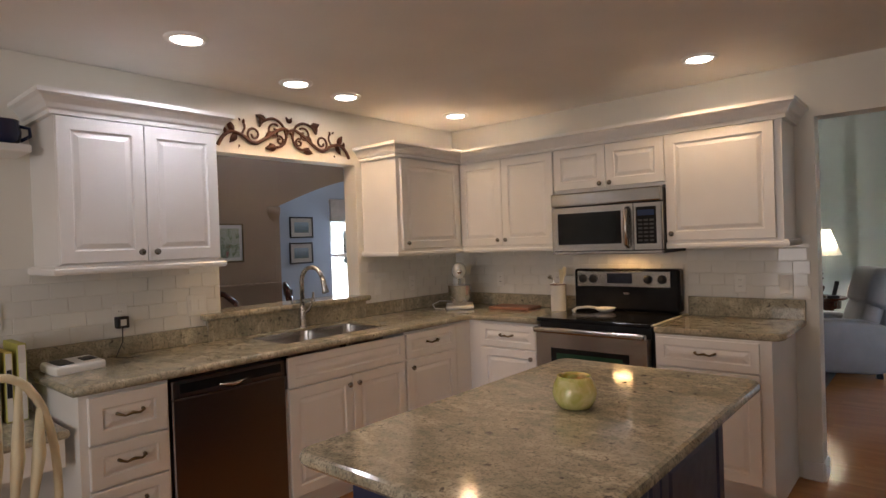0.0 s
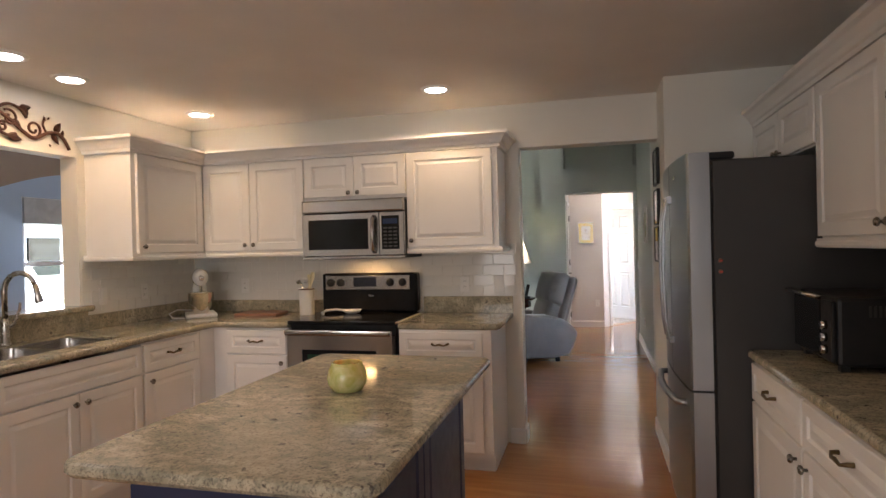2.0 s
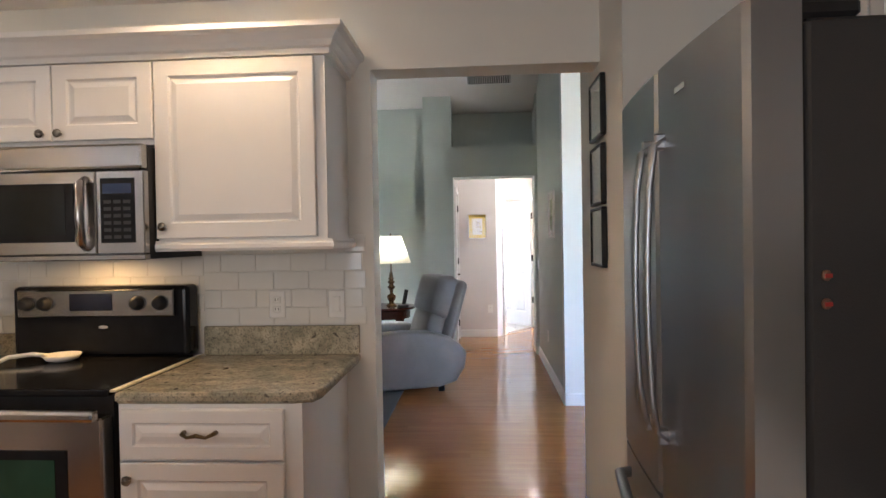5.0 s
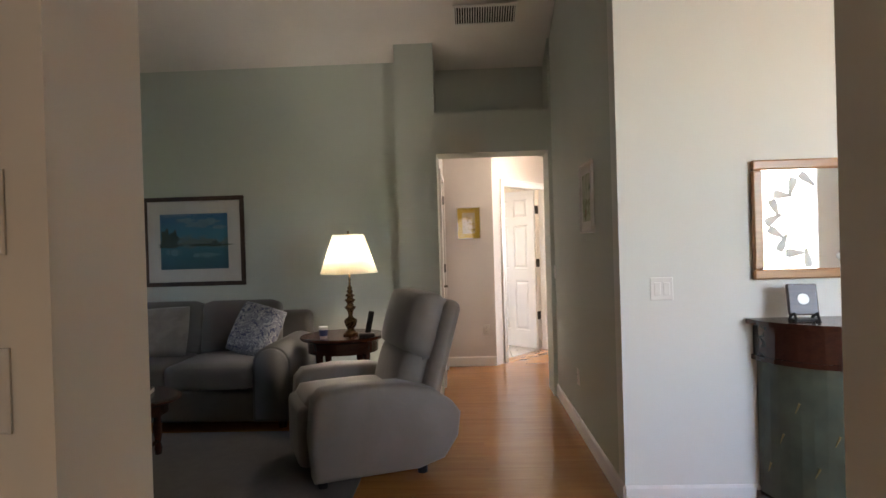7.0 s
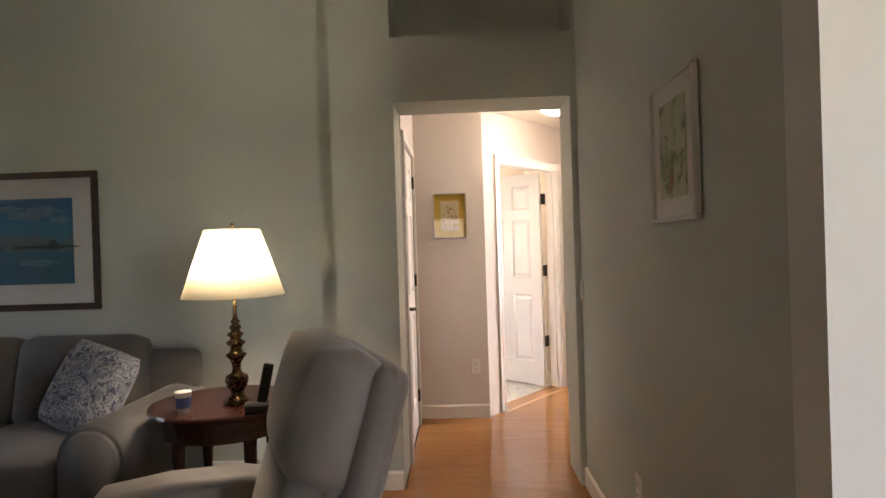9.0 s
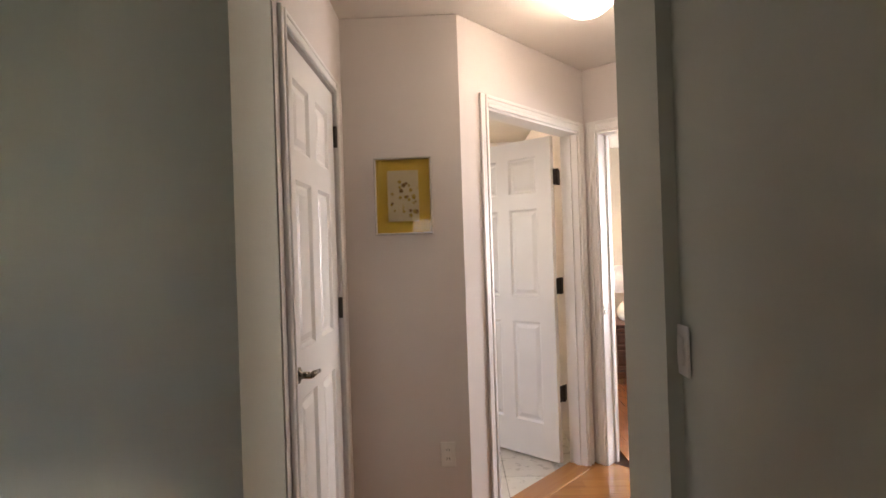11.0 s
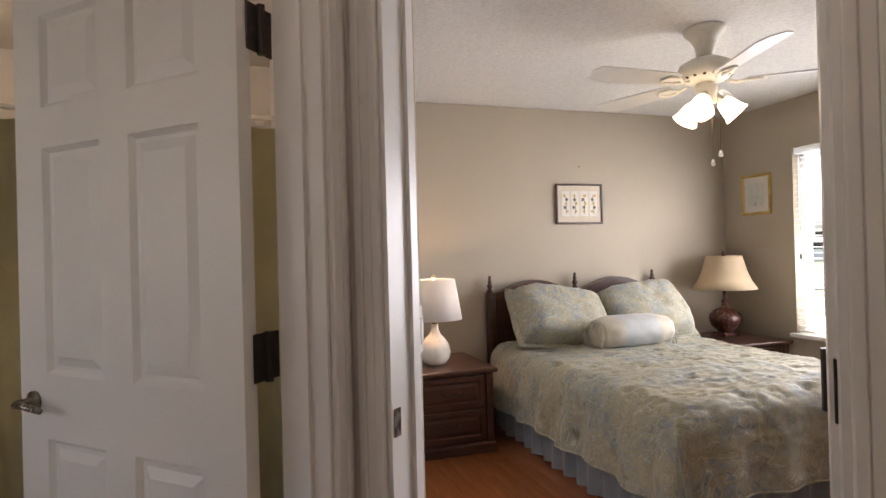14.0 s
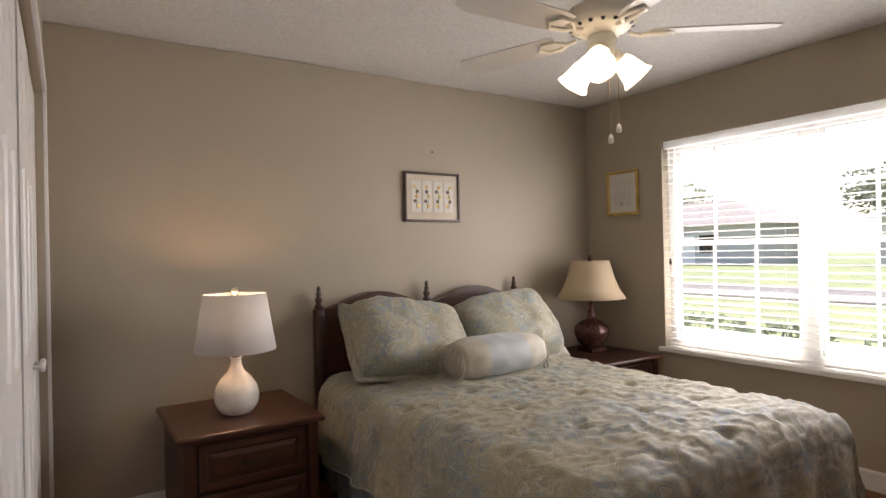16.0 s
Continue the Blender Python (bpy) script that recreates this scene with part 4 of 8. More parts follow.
for y0, y1 in ((0.64, 1.235), (1.245, 1.84)):
    bm = raised_door(y0, y1, 0.13, 0.86)
    bmesh.ops.transform(bm, matrix=Matrix.Rotation(radians(90), 4, "Z"), verts=bm.verts)
    bmesh.ops.translate(bm, vec=(-0.17, 0, 0), verts=bm.verts)
    part("door", bm, M_NAVY, isl)
m_vase, t_, p_ = nodes_of("yellow_green_glass")
v_ = coords(t_)
t_.links.new(ramp(t_, tex(t_, v_, 16.0, 4.0, 0.6, 1.5), (0.35, (0.52, 0.50, 0.13)), (0.65, (0.74, 0.68, 0.34))), p_.inputs["Base Color"])
set_in(p_, "Roughness", 0.08), set_in(p_, "Subsurface Weight", 0.3), set_in(p_, "Coat Weight", 0.5)
va = thing("candle_bowl", (-0.44, 1.30, IT), "pale yellow-green glass bowl on the island", "bowl")
bm = bmesh.new()
prof = [(0.038, 0.0), (0.052, 0.005), (0.066, 0.028), (0.07, 0.05), (0.065, 0.075), (0.055, 0.094), (0.053, 0.102), (0.048, 0.102), (0.05, 0.092), (0.059, 0.074), (0.063, 0.05), (0.058, 0.028), (0.04, 0.012)]
add_lathe(bm, prof, n=32)
part("bowl", bm, m_vase, va, smooth=True)
part("candle", lathe([(0.045, 0.013), (0.055, 0.05), (0.053, 0.055)], n=20), M_BONE, va)


# soft shapes
def cushion(w, d, h, puff=0.5, n=10, corner=0.25):
    """A stuffed pad, centred, w by d by h, with a seam round its middle."""
    bm = bmesh.new()
    top, bot = [], []
    for i in range(n + 1):
        ra, rb = [], []
        for j in range(n + 1):
            u, v = 2 * i / n - 1, 2 * j / n - 1
            e = max(0.0, 1 - abs(u) ** 4) ** 0.5 * max(0.0, 1 - abs(v) ** 4) ** 0.5
            k = 1 - corner * 0.12 * (abs(u) * abs(v)) ** 2
            z = h / 2 * ((1 - puff) * min(1.0, e * 3) + puff * e)
            x, y = u * w / 2 * k, v * d / 2 * k
            if i in (0, n) or j in (0, n):
                q = bm.verts.new((x, y, 0))
                ra.append(q), rb.append(q)
            else:
                ra.append(bm.verts.new((x, y, z))), rb.append(bm.verts.new((x, y, -z)))
        top.append(ra), bot.append(rb)
    for i in range(n):
        for j in range(n):
            bm.faces.new((top[i][j], top[i + 1][j], top[i + 1][j + 1], top[i][j + 1]))
            f = [bot[i][j + 1], bot[i + 1][j + 1], bot[i + 1][j], bot[i][j]]
            bm.faces.new(f)
    return bm


def placed(bm, m):
    bmesh.ops.transform(bm, matrix=m, verts=bm.verts)
    return bm


def soft_box(x0, x1, y0, y1, z0, z1, r=0.05, seg=4):
    return box(x0, x1, y0, y1, z0, z1, r, seg)


def upholstered(w, d, h, r, m, crown):
    """A boxy stuffed cushion with rounded edges and a crowned top, centred, then set by m."""
    bm = box(-w / 2, w / 2, -d / 2, d / 2, -h / 2, h / 2)
    bmesh.ops.subdivide_edges(bm, edges=bm.edges[:], cuts=7, use_grid_fill=True)
    for v in bm.verts:
        u, k = 2 * v.co.x / w, 2 * v.co.y / d
        c = Vector((max(-w / 2 + r, min(w / 2 - r, v.co.x)), max(-d / 2 + r, min(d / 2 - r, v.co.y)), max(-h / 2 + r, min(h / 2 - r, v.co.z))))
        if (v.co - c).length > 1e-6:
            v.co = c + (v.co - c).normalized() * r
        v.co.z += crown * (1 - u * u) * (1 - k * k) * (1 if v.co.z > 0 else -0.3) + 0.004 * noise.noise(v.co * 7.0)
    return placed(bm, m)


def extrude_profile(pts, x0, x1, bevel=0.0, seg=2):
    """A closed outline in y and z, drawn out along x."""
    bm = bmesh.new()
    a, b = add_ring(bm, [(x0, y, z) for y, z in pts]), add_ring(bm, [(x1, y, z) for y, z in pts])
    bridge(bm, a, b)
    f0, f1 = bm.faces.new(list(reversed(a))), bm.faces.new(b)
    bmesh.ops.recalc_face_normals(bm, faces=bm.faces)
    if bevel:
        es = [e for e in bm.edges if (f0 in e.link_faces or f1 in e.link_faces)]
        bmesh.ops.bevel(bm, geom=es, offset=bevel, segments=seg, affect="EDGES", profile=0.5)
    return bm


def pattern_cloth(name, a, b, c, size):
    m, t, p = nodes_of(name)
    v = coords(t, (1, 1, 1), 20)
    n1 = tex(t, v, size, 2.0, 0.5, 3.0)
    n2 = tex(t, v, size * 2.3, 2.0, 0.5, 2.0)
    col = ramp(t, n1, (0.42, a), (0.47, b), (0.53, a), (0.58, c))
    col = mix(t, ramp(t, n2, (0.55, (0, 0, 0)), (0.62, (0.6, 0.6, 0.6))), col, b)
    t.links.new(col, p.inputs["Base Color"])
    set_in(p, "Roughness", 0.9), set_in(p, "Sheen Weight", 0.2)
    bump(t, p, tex(t, v, 400.0), 0.2, 0.001)
    return m


M_PAISLEY = pattern_cloth("paisley_cloth", (0.06, 0.07, 0.13), (0.42, 0.42, 0.42), (0.20, 0.21, 0.24), 9.0)
M_STRIPE = cloth("pale_grey_cloth", (0.30, 0.29, 0.27), (0.24, 0.235, 0.22), 8.0)

# sofa along the north wall
SX, SW = -3.73, 2.62
so = thing("sofa", (SX, 7.50, 0), "grey upholstered three-seat sofa with rolled arms", "sofa")
part("base", soft_box(0.02, SW - 0.02, 0.05, 0.95, 0.05, 0.30, 0.03), M_SOFA, so, smooth=True)
for k in range(3):
    x = 0.27 + k * 0.687
    part("seat_cushion", upholstered(0.685, 0.68, 0.20, 0.05, Matrix.Translation((x + 0.343, 0.33, 0.40)), 0.02), M_SOFA, so, smooth=True)
    part("back_cushion", upholstered(0.70, 0.50, 0.20, 0.075, Matrix.Translation((x + 0.343, 0.75, 0.68)) @ Matrix.Rotation(radians(78), 4, "X"), 0.03), M_SOFA, so, smooth=True)
part("back", soft_box(0.04, SW - 0.04, 0.80, 0.97, 0.06, 0.82, 0.06), M_SOFA, so, smooth=True)
for x in (0.0, SW - 0.27):
    arc = [(-0.02 + 0.0, 0.06)] + [(0.135 + 0.15 * math.cos(a), 0.49 + 0.15 * math.sin(a)) for a in [math.pi - math.pi * k / 10 for k in range(11)]] + [(0.27, 0.06)]
    bm = bmesh.new()
    a, b = add_ring(bm, [(x + u, 0.0, z) for u, z in arc]), add_ring(bm, [(x + u, 0.90, z) for u, z in arc])
    bridge(bm, b, a)
    f0, f1 = bm.faces.new(a), bm.faces.new(list(reversed(b)))
    bmesh.ops.recalc_face_normals(bm, faces=bm.faces)
    bmesh.ops.bevel(bm, geom=[e for e in bm.edges if f0 in e.link_faces], offset=0.025, segments=3, affect="EDGES")
    part("arm", bm, M_SOFA, so, smooth=True)
for x in (0.08, SW - 0.08):
    for y in (0.08, 0.9):
        part("foot", lathe([(0.025, 0), (0.03, 0.055)], (x, y, 0), 12), M_CHERRY, so)
for x, mat_, lab, tw in ((-3.10, M_PAISLEY, "navy and white paisley throw pillow on the sofa", 10), (-2.31, M_STRIPE, "pale grey striped throw pillow on the sofa", 3), (-1.51, M_PAISLEY, "navy and white paisley throw pillow on the sofa", -14)):
    pw = thing("throw_pillow", (x, 7.94, 0.70), lab, "pillow", tw, "sofa pillows")
    part("cover", placed(cushion(0.44, 0.44, 0.16, 0.8, 12), Matrix.Rotation(radians(66), 4, "X") @ Matrix.Rotation(radians(tw), 4, "Z")), mat_, pw, smooth=True)

# recliner, facing -x
rc = thing("recliner", (-0.395, 6.83, 0), "grey leather recliner with rounded side panels", "recliner", -66)
M_REC = cloth("recliner_leather", (0.235, 0.214, 0.197), (0.20, 0.182, 0.168), 2.0, 240, 0.5)
side = [(-0.41, 0.07), (-0.43, 0.30), (-0.41, 0.52), (-0.36, 0.575), (-0.15, 0.59), (0.10, 0.575), (0.30, 0.52), (0.42, 0.43), (0.47, 0.36), (0.45, 0.22), (0.36, 0.10), (0.2, 0.06)]
for x0, x1 in ((-0.42, -0.24), (0.24, 0.42)):
    part("arm", extrude_profile(side, x0, x1, 0.035, 3), M_REC, rc, smooth=True)
part("seat", placed(cushion(0.50, 0.62, 0.24, 0.3), Matrix.Translation((0, -0.15, 0.40))), M_REC, rc, smooth=True)
part("footrest", soft_box(-0.235, 0.235, -0.47, -0.37, 0.10, 0.46, 0.045), M_REC, rc, smooth=True)
tilt = Matrix.Translation((0, 0.16, 0.40)) @ Matrix.Rotation(radians(-17), 4, "X")
part("lumbar_cushion", placed(cushion(0.60, 0.36, 0.22, 0.5, 12), tilt @ Matrix.Translation((0, 0.02, 0.17)) @ Matrix.Rotation(radians(90), 4, "X")), M_REC, rc, smooth=True)
part("head_cushion", placed(cushion(0.66, 0.42, 0.27, 0.45, 12), tilt @ Matrix.Translation((0, 0.02, 0.50)) @ Matrix.Rotation(radians(90), 4, "X")), M_REC, rc, smooth=True)
part("back_shell", placed(soft_box(-0.36, 0.36, 0.07, 0.18, -0.12, 0.69, 0.055), tilt), M_REC, rc, smooth=True)
for x, y in ((0.3, 0.25), (-0.3, 0.25), (0.3, -0.35), (-0.3, -0.35)):
    part("foot", lathe([(0.03, 0), (0.03, 0.03), (0.02, 0.075)], (x, y, 0), 12), M_BLACKP, rc)

# lamp table, lamp and things on it
tb = thing("lamp_table", (-0.74, 7.75, 0), "dark cherry oval lamp table with turned legs", "table")
oval = Matrix.Diagonal((1.0, 0.92, 1, 1))
part("tabletop", lathe([(0.315, 0.645), (0.335, 0.655), (0.34, 0.665), (0.335, 0.677), (0.32, 0.68)], n=40, m=oval), M_CHERRY, tb, smooth=False)
part("apron", lathe([(0.275, 0.55), (0.28, 0.644)], n=40, m=oval), M_CHERRY, tb)
leg = [(0.014, 0), (0.02, 0.03), (0.016, 0.06), (0.026, 0.16), (0.02, 0.22), (0.028, 0.26), (0.018, 0.30), (0.028, 0.46), (0.03, 0.549)]
for a in (45, 135, 225, 315):
    part("leg", lathe(leg, (0.225 * math.cos(radians(a)), 0.205 * math.sin(radians(a)), 0), 12), M_CHERRY, tb, smooth=True)


def fabric_shade(name, at, r0, r1, h, n, pleat, material, parent, label=""):
    bm = bmesh.new()
    rings = []
    for k, (r, z) in enumerate(((r0, 0.0), (r1, h), (r1 - 0.002, h), (r0 - 0.002, 0.0))):
        rings.append(add_ring(bm, [(at[0] + (r + pleat * (i % 2)) * math.cos(2 * math.pi * i / n), at[1] + (r + pleat * (i % 2)) * math.sin(2 * math.pi * i / n), at[2] + z) for i in range(n)]))
    for a, b in zip(rings, rings[1:] + rings[:1]):
        bridge(bm, a, b)
    bmesh.ops.recalc_face_normals(bm, faces=bm.faces)
    return part(name, bm, material, parent, label, True)


M_SHADE = shade_cloth("ivory_pleated_shade", (0.88, 0.84, 0.72), 0.55)
M_SHADE_W = shade_cloth("white_linen_shade", (0.84, 0.81, 0.77), 0.14)
M_SHADE_T = shade_cloth("tan_silk_shade", (0.72, 0.58, 0.40), 0.35)
lp = thing("table_lamp", (-0.664, 7.69, 0.68), "turned brass table lamp with a lit ivory pleated shade", "lamp")
prof = [(0.062, 0.0), (0.063, 0.012), (0.055, 0.022), (0.034, 0.035), (0.028, 0.05), (0.032, 0.06), (0.046, 0.085), (0.052, 0.108), (0.048, 0.125), (0.024, 0.14), (0.018, 0.155), (0.022, 0.185), (0.034, 0.205), (0.045, 0.216), (0.045, 0.224), (0.03, 0.232), (0.024, 0.25), (0.032, 0.262), (0.042, 0.272), (0.042, 0.28), (0.026, 0.288), (0.024, 0.30), (0.036, 0.31), (0.036, 0.318), (0.018, 0.328), (0.026, 0.342), (0.026, 0.35), (0.014, 0.36), (0.022, 0.37), (0.012, 0.382), (0.009, 0.40), (0.009, 0.50)]
part("stem", lathe(prof, n=24), plain("aged_bronze", (0.085, 0.055, 0.028), 0.27, 1.0, 0.3, 20.0), lp, smooth=True)
fabric_shade("shade", (0, 0, 0.487), 0.222, 0.12, 0.30, 72, 0.002, M_SHADE, lp)
part("harp", tube([(0, 0, 0.495), (0.05, 0, 0.55), (0.055, 0, 0.71), (0, 0, 0.795)], 0.003, 6), M_BRASS, lp)
part("finial", lathe([(0.004, 0.79), (0.009, 0.805), (0.004, 0.82)], n=10), M_BRASS, lp)
can = thing("drink_cup", (-0.85, 7.56, 0.68), "small white and blue paper cup on the lamp table", "cup")
part("body", lathe([(0.027, 0), (0.034, 0.085), (0.036, 0.09), (0.033, 0.088)], n=18), M_WHITEP, can, smooth=True)
part("label_band", lathe([(0.0295, 0.02), (0.034, 0.066)], n=18), plain("label_blue", (0.06, 0.09, 0.22), 0.5), can)
ph = thing("cordless_phone", (-0.52, 7.56, 0.68), "black cordless phone standing in its cradle", "telephone", 15)
part("cradle", soft_box(-0.06, 0.06, -0.045, 0.045, 0, 0.035, 0.012), M_BLACKP, ph, smooth=True)
part("handset", placed(soft_box(-0.022, 0.022, -0.012, 0.012, 0, 0.17, 0.008), Matrix.Translation((0.01, 0.01, 0.03)) @ Matrix.Rotation(radians(12), 4, "Y")), M_BLACKP, ph, smooth=True)

# coffee table
ct = thing("coffee_table", (-2.30, 6.80, 0), "dark cherry oval coffee table with turned legs", "table")
oval = Matrix.Diagonal((1.0, 0.55, 1, 1))
part("tabletop", lathe([(0.66, 0.415), (0.69, 0.43), (0.69, 0.44), (0.67, 0.45)], n=44, m=oval), M_CHERRY, ct)
part("apron", lathe([(0.60, 0.34), (0.60, 0.414)], n=44, m=oval), M_CHERRY, ct)
for x in (-0.44, 0.44):
    for y in (-0.2, 0.2):
        part("leg", lathe([(0.018, 0), (0.026, 0.05), (0.018, 0.09), (0.032, 0.18), (0.022, 0.25), (0.034, 0.30), (0.034, 0.345)], (x, y, 0), 12), M_CHERRY, ct, smooth=True)
    part("stretcher", tube([(x, -0.2, 0.10), (x, 0.2, 0.10)], 0.014, 8), M_CHERRY, ct)
bk = thing("book", (-1.90, 6.86, 0.45), "small closed book with a dark cover", "book", 15)
part("cover", box(-0.08, 0.08, -0.055, 0.055, 0, 0.035, 0.003), M_DFRAME, bk)
part("page_block", box(-0.075, 0.0815, -0.05, 0.05, 0.004, 0.031), M_MAT_W, bk)
tr = thing("paper_dish", (-2.52, 6.72, 0.45), "small stack of white papers on the table", "papers", 20)
part("sheet", box(-0.10, 0.10, -0.06, 0.06, 0, 0.012, 0.002), M_WHITEP, tr)
part("sheet", placed(box(-0.09, 0.09, -0.055, 0.055, 0.013, 0.024, 0.002), Matrix.Rotation(radians(14), 4, "Z")), M_WHITEP, tr)
tagged(part("rug", box(-3.9, -0.40, 4.4, 7.45, 0.0, 0.012, 0.004), M_RUG), "dark grey low-pile area rug", "rug")


# pictures
def picture(name, w, h, rail, mat_w, frame_mat, art_mat, at, turn, label, depth=0.022, mat_mat=None, glazed=True):
    """Framed picture, its face towards local -y, its back on the wall."""
    pc = thing(name, at, label, "picture", turn)
    for n_, (x0, x1, z0, z1) in (("frame_rail", (-w / 2, w / 2, h / 2 - rail, h / 2)), ("frame_rail", (-w / 2, w / 2, -h / 2, -h / 2 + rail)), ("frame_rail", (-w / 2, -w / 2 + rail, -h / 2 + rail, h / 2 - rail)), ("frame_rail", (w / 2 - rail, w / 2, -h / 2 + rail, h / 2 - rail))):
        part(n_, box(x0, x1, -depth, 0, z0, z1, min(rail, depth) * 0.25), frame_mat, pc)
    part("mat_board", box(-w / 2 + rail, w / 2 - rail, -0.010, -0.003, -h / 2 + rail, h / 2 - rail), mat_mat or M_MAT_W, pc)
    if art_mat:
        k = rail + mat_w
        part("print", box(-w / 2 + k, w / 2 - k, -0.0135, -0.0105, -h / 2 + k, h / 2 - k), art_mat, pc)
    if glazed:
        g = part("glazing", box(-w / 2 + rail, w / 2 - rail, -0.0185, -0.0165, -h / 2 + rail, h / 2 - rail), M_GLASS, pc)
        g.visible_shadow = False
    return pc


def art(name, stops, size=3.0, stretch=(1, 1, 1), warp=1.0, axis_mix=0.0):
    m, t, p = nodes_of(name)
    v = coords(t, stretch)
    fac = tex(t, v, size, 5.0, 0.6, warp)
    if axis_mix:
        sp = t.nodes.new("ShaderNodeSeparateXYZ")
        t.links.new(coords(t), sp.inputs[0])
        mr = t.nodes.new("ShaderNodeMapRange")
        set_in(mr, "From Min", -axis_mix), set_in(mr, "From Max", axis_mix)
        t.links.new(sp.outputs[2], mr.inputs[0])
        fac = mix(t, 0.72, fac, mr.outputs[0])
    t.links.new(ramp(t, fac, *stops), p.inputs["Base Color"])
    set_in(p, "Roughness", 0.7)
    return m


A_SEA = art("seascape_print", [(0.2, (0.02, 0.10, 0.15)), (0.42, (0.03, 0.16, 0.22)), (0.5, (0.12, 0.16, 0.14)), (0.56, (0.04, 0.22, 0.32)), (0.78, (0.03, 0.15, 0.30)), (0.95, (0.35, 0.42, 0.45))], 6.0, (1, 1, 3), 1.0, 0.3)
A_YEL = art("flower_print", [(0.35, (0.62, 0.53, 0.33)), (0.58, (0.66, 0.57, 0.38)), (0.68, (0.56, 0.40, 0.10)), (0.78, (0.35, 0.22, 0.05))], 16.0)
A_GREEN = art("botanical_print", [(0.3, (0.50, 0.50, 0.40)), (0.5, (0.42, 0.44, 0.30)), (0.58, (0.14, 0.20, 0.08)), (0.68, (0.35, 0.12, 0.08))], 9.0)
A_BEACH = art("landscape_print", [(0.25, (0.10, 0.14, 0.08)), (0.45, (0.18, 0.25, 0.30)), (0.6, (0.40, 0.50, 0.60)), (0.85, (0.55, 0.62, 0.70))], 5.0, (1, 1, 3), 1.0, 0.14)
A_BOT = art("relief_card", [(0.4, (0.62, 0.50, 0.38)), (0.6, (0.66, 0.54, 0.42)), (0.68, (0.35, 0.10, 0.05)), (0.75, (0.25, 0.28, 0.12))], 30.0)
A_SHELL = art("grey_sketch", [(0.45, (0.62, 0.62, 0.58)), (0.62, (0.55, 0.56, 0.54)), (0.7, (0.30, 0.33, 0.34))], 10.0)
M_YMAT = plain("mustard_mat", (0.66, 0.44, 0.05), 0.8, 0, 0.04, 8.0)
lake = picture("framed_picture", 0.965, 0.84, 0.04, 0.12, M_DFRAME, A_SEA, (-2.296, 8.557, 1.468), 0, "blue lake print in a dark walnut frame")
LK_TREE = plain("print_dark_trees", (0.03, 0.055, 0.04), 0.8, 0, 0.4, 40.0)
LK_CLOUD = plain("print_cloud", (0.13, 0.25, 0.32), 0.8, 0, 0.2, 30.0)
LK_PALE = plain("print_pale_reflection", (0.10, 0.24, 0.30), 0.8, 0, 0.3, 40.0)
for x, z, w_, h_, mt in ((-0.27, 0.035, 0.045, 0.085, LK_TREE), (-0.19, 0.03, 0.04, 0.075, LK_TREE), (-0.23, -0.035, 0.11, 0.022, LK_TREE), (0.14, -0.035, 0.20, 0.014, LK_TREE), (0.20, -0.02, 0.03, 0.025, LK_TREE), (-0.20, -0.10, 0.07, 0.03, LK_PALE), (0.10, -0.13, 0.12, 0.02, LK_PALE), (0.05, 0.16, 0.13, 0.03, LK_CLOUD), (0.14, 0.185, 0.10, 0.028, LK_CLOUD), (-0.08, 0.20, 0.09, 0.02, LK_CLOUD), (0.24, 0.13, 0.06, 0.018, LK_CLOUD)):
    m = Matrix.Translation((x, -0.0137, z)) @ Matrix.Diagonal((w_, 1, h_, 1)) @ Matrix.Rotation(radians(90), 4, "X")
    part("print_detail", lathe([(1.0, 0), (0.7, 0.0006)], n=22, m=m, wave=0.22, waves=5), mt, lake)
picture("framed_picture", 0.36, 0.445, 0.014, 0.06, M_SILVER, A_GREEN, (RX - 0.003, 6.875, 1.637), -90, "botanical print in a thin silver frame", glazed=False)
yp = picture("framed_picture", 0.267, 0.358, 0.010, 0.052, M_SILVER, A_YEL, (0.295, 9.697, 1.602), 0, "yellow-matted flower print in a silver frame", mat_mat=M_YMAT)
M_FLOWER = plain("dried_flower_gold", (0.45, 0.30, 0.03), 0.8, 0, 0.3, 60.0)
M_FLOWER_D = plain("dried_flower_brown", (0.24, 0.13, 0.03), 0.8, 0, 0.3, 60.0)
for i in range(26):
    z = -0.095 + 0.20 * random.random() ** 1.6
    x = random.uniform(-1, 1) * (0.065 - 0.45 * max(0, z + 0.02))
    r = random.uniform(0.004, 0.010)
    part("flower", lathe([(r, 0), (r * 0.6, 0.001)], (x, -0.0137, z), 20, Matrix.Rotation(radians(90), 4, "X"), 0.25, 5), M_FLOWER if i % 4 else M_FLOWER_D, yp)
for k, z in enumerate((1.93, 1.66, 1.41)):
    picture("small_picture", 0.24 if k != 1 else 0.23, 0.24, 0.012, 0.035, M_BLACKP, A_SHELL, (0.8395, 3.62, z), -90, "small print in a thin black frame")

# entry wall: mirror, half-round chest, clock
mi = thing("wall_mirror", (2.06, 6.157, 1.445), "etched mirror in a honey oak frame", "mirror")
w, h, rl = 0.72, 0.60, 0.05
for x0, x1, z0, z1 in ((-w / 2, w / 2, h / 2 - rl, h / 2), (-w / 2, w / 2, -h / 2, -h / 2 + rl), (-w / 2, -w / 2 + rl, -h / 2 + rl, h / 2 - rl), (w / 2 - rl, w / 2, -h / 2 + rl, h / 2 - rl)):
    part("frame_rail", box(x0, x1, -0.03, 0, z0, z1, 0.008), M_OAKF, mi)
m_mir, t_, p_ = nodes_of("mirror_silver")
set_in(p_, "Base Color", rgba((0.85, 0.86, 0.86))), set_in(p_, "Metallic", 1.0), set_in(p_, "Roughness", 0.02)
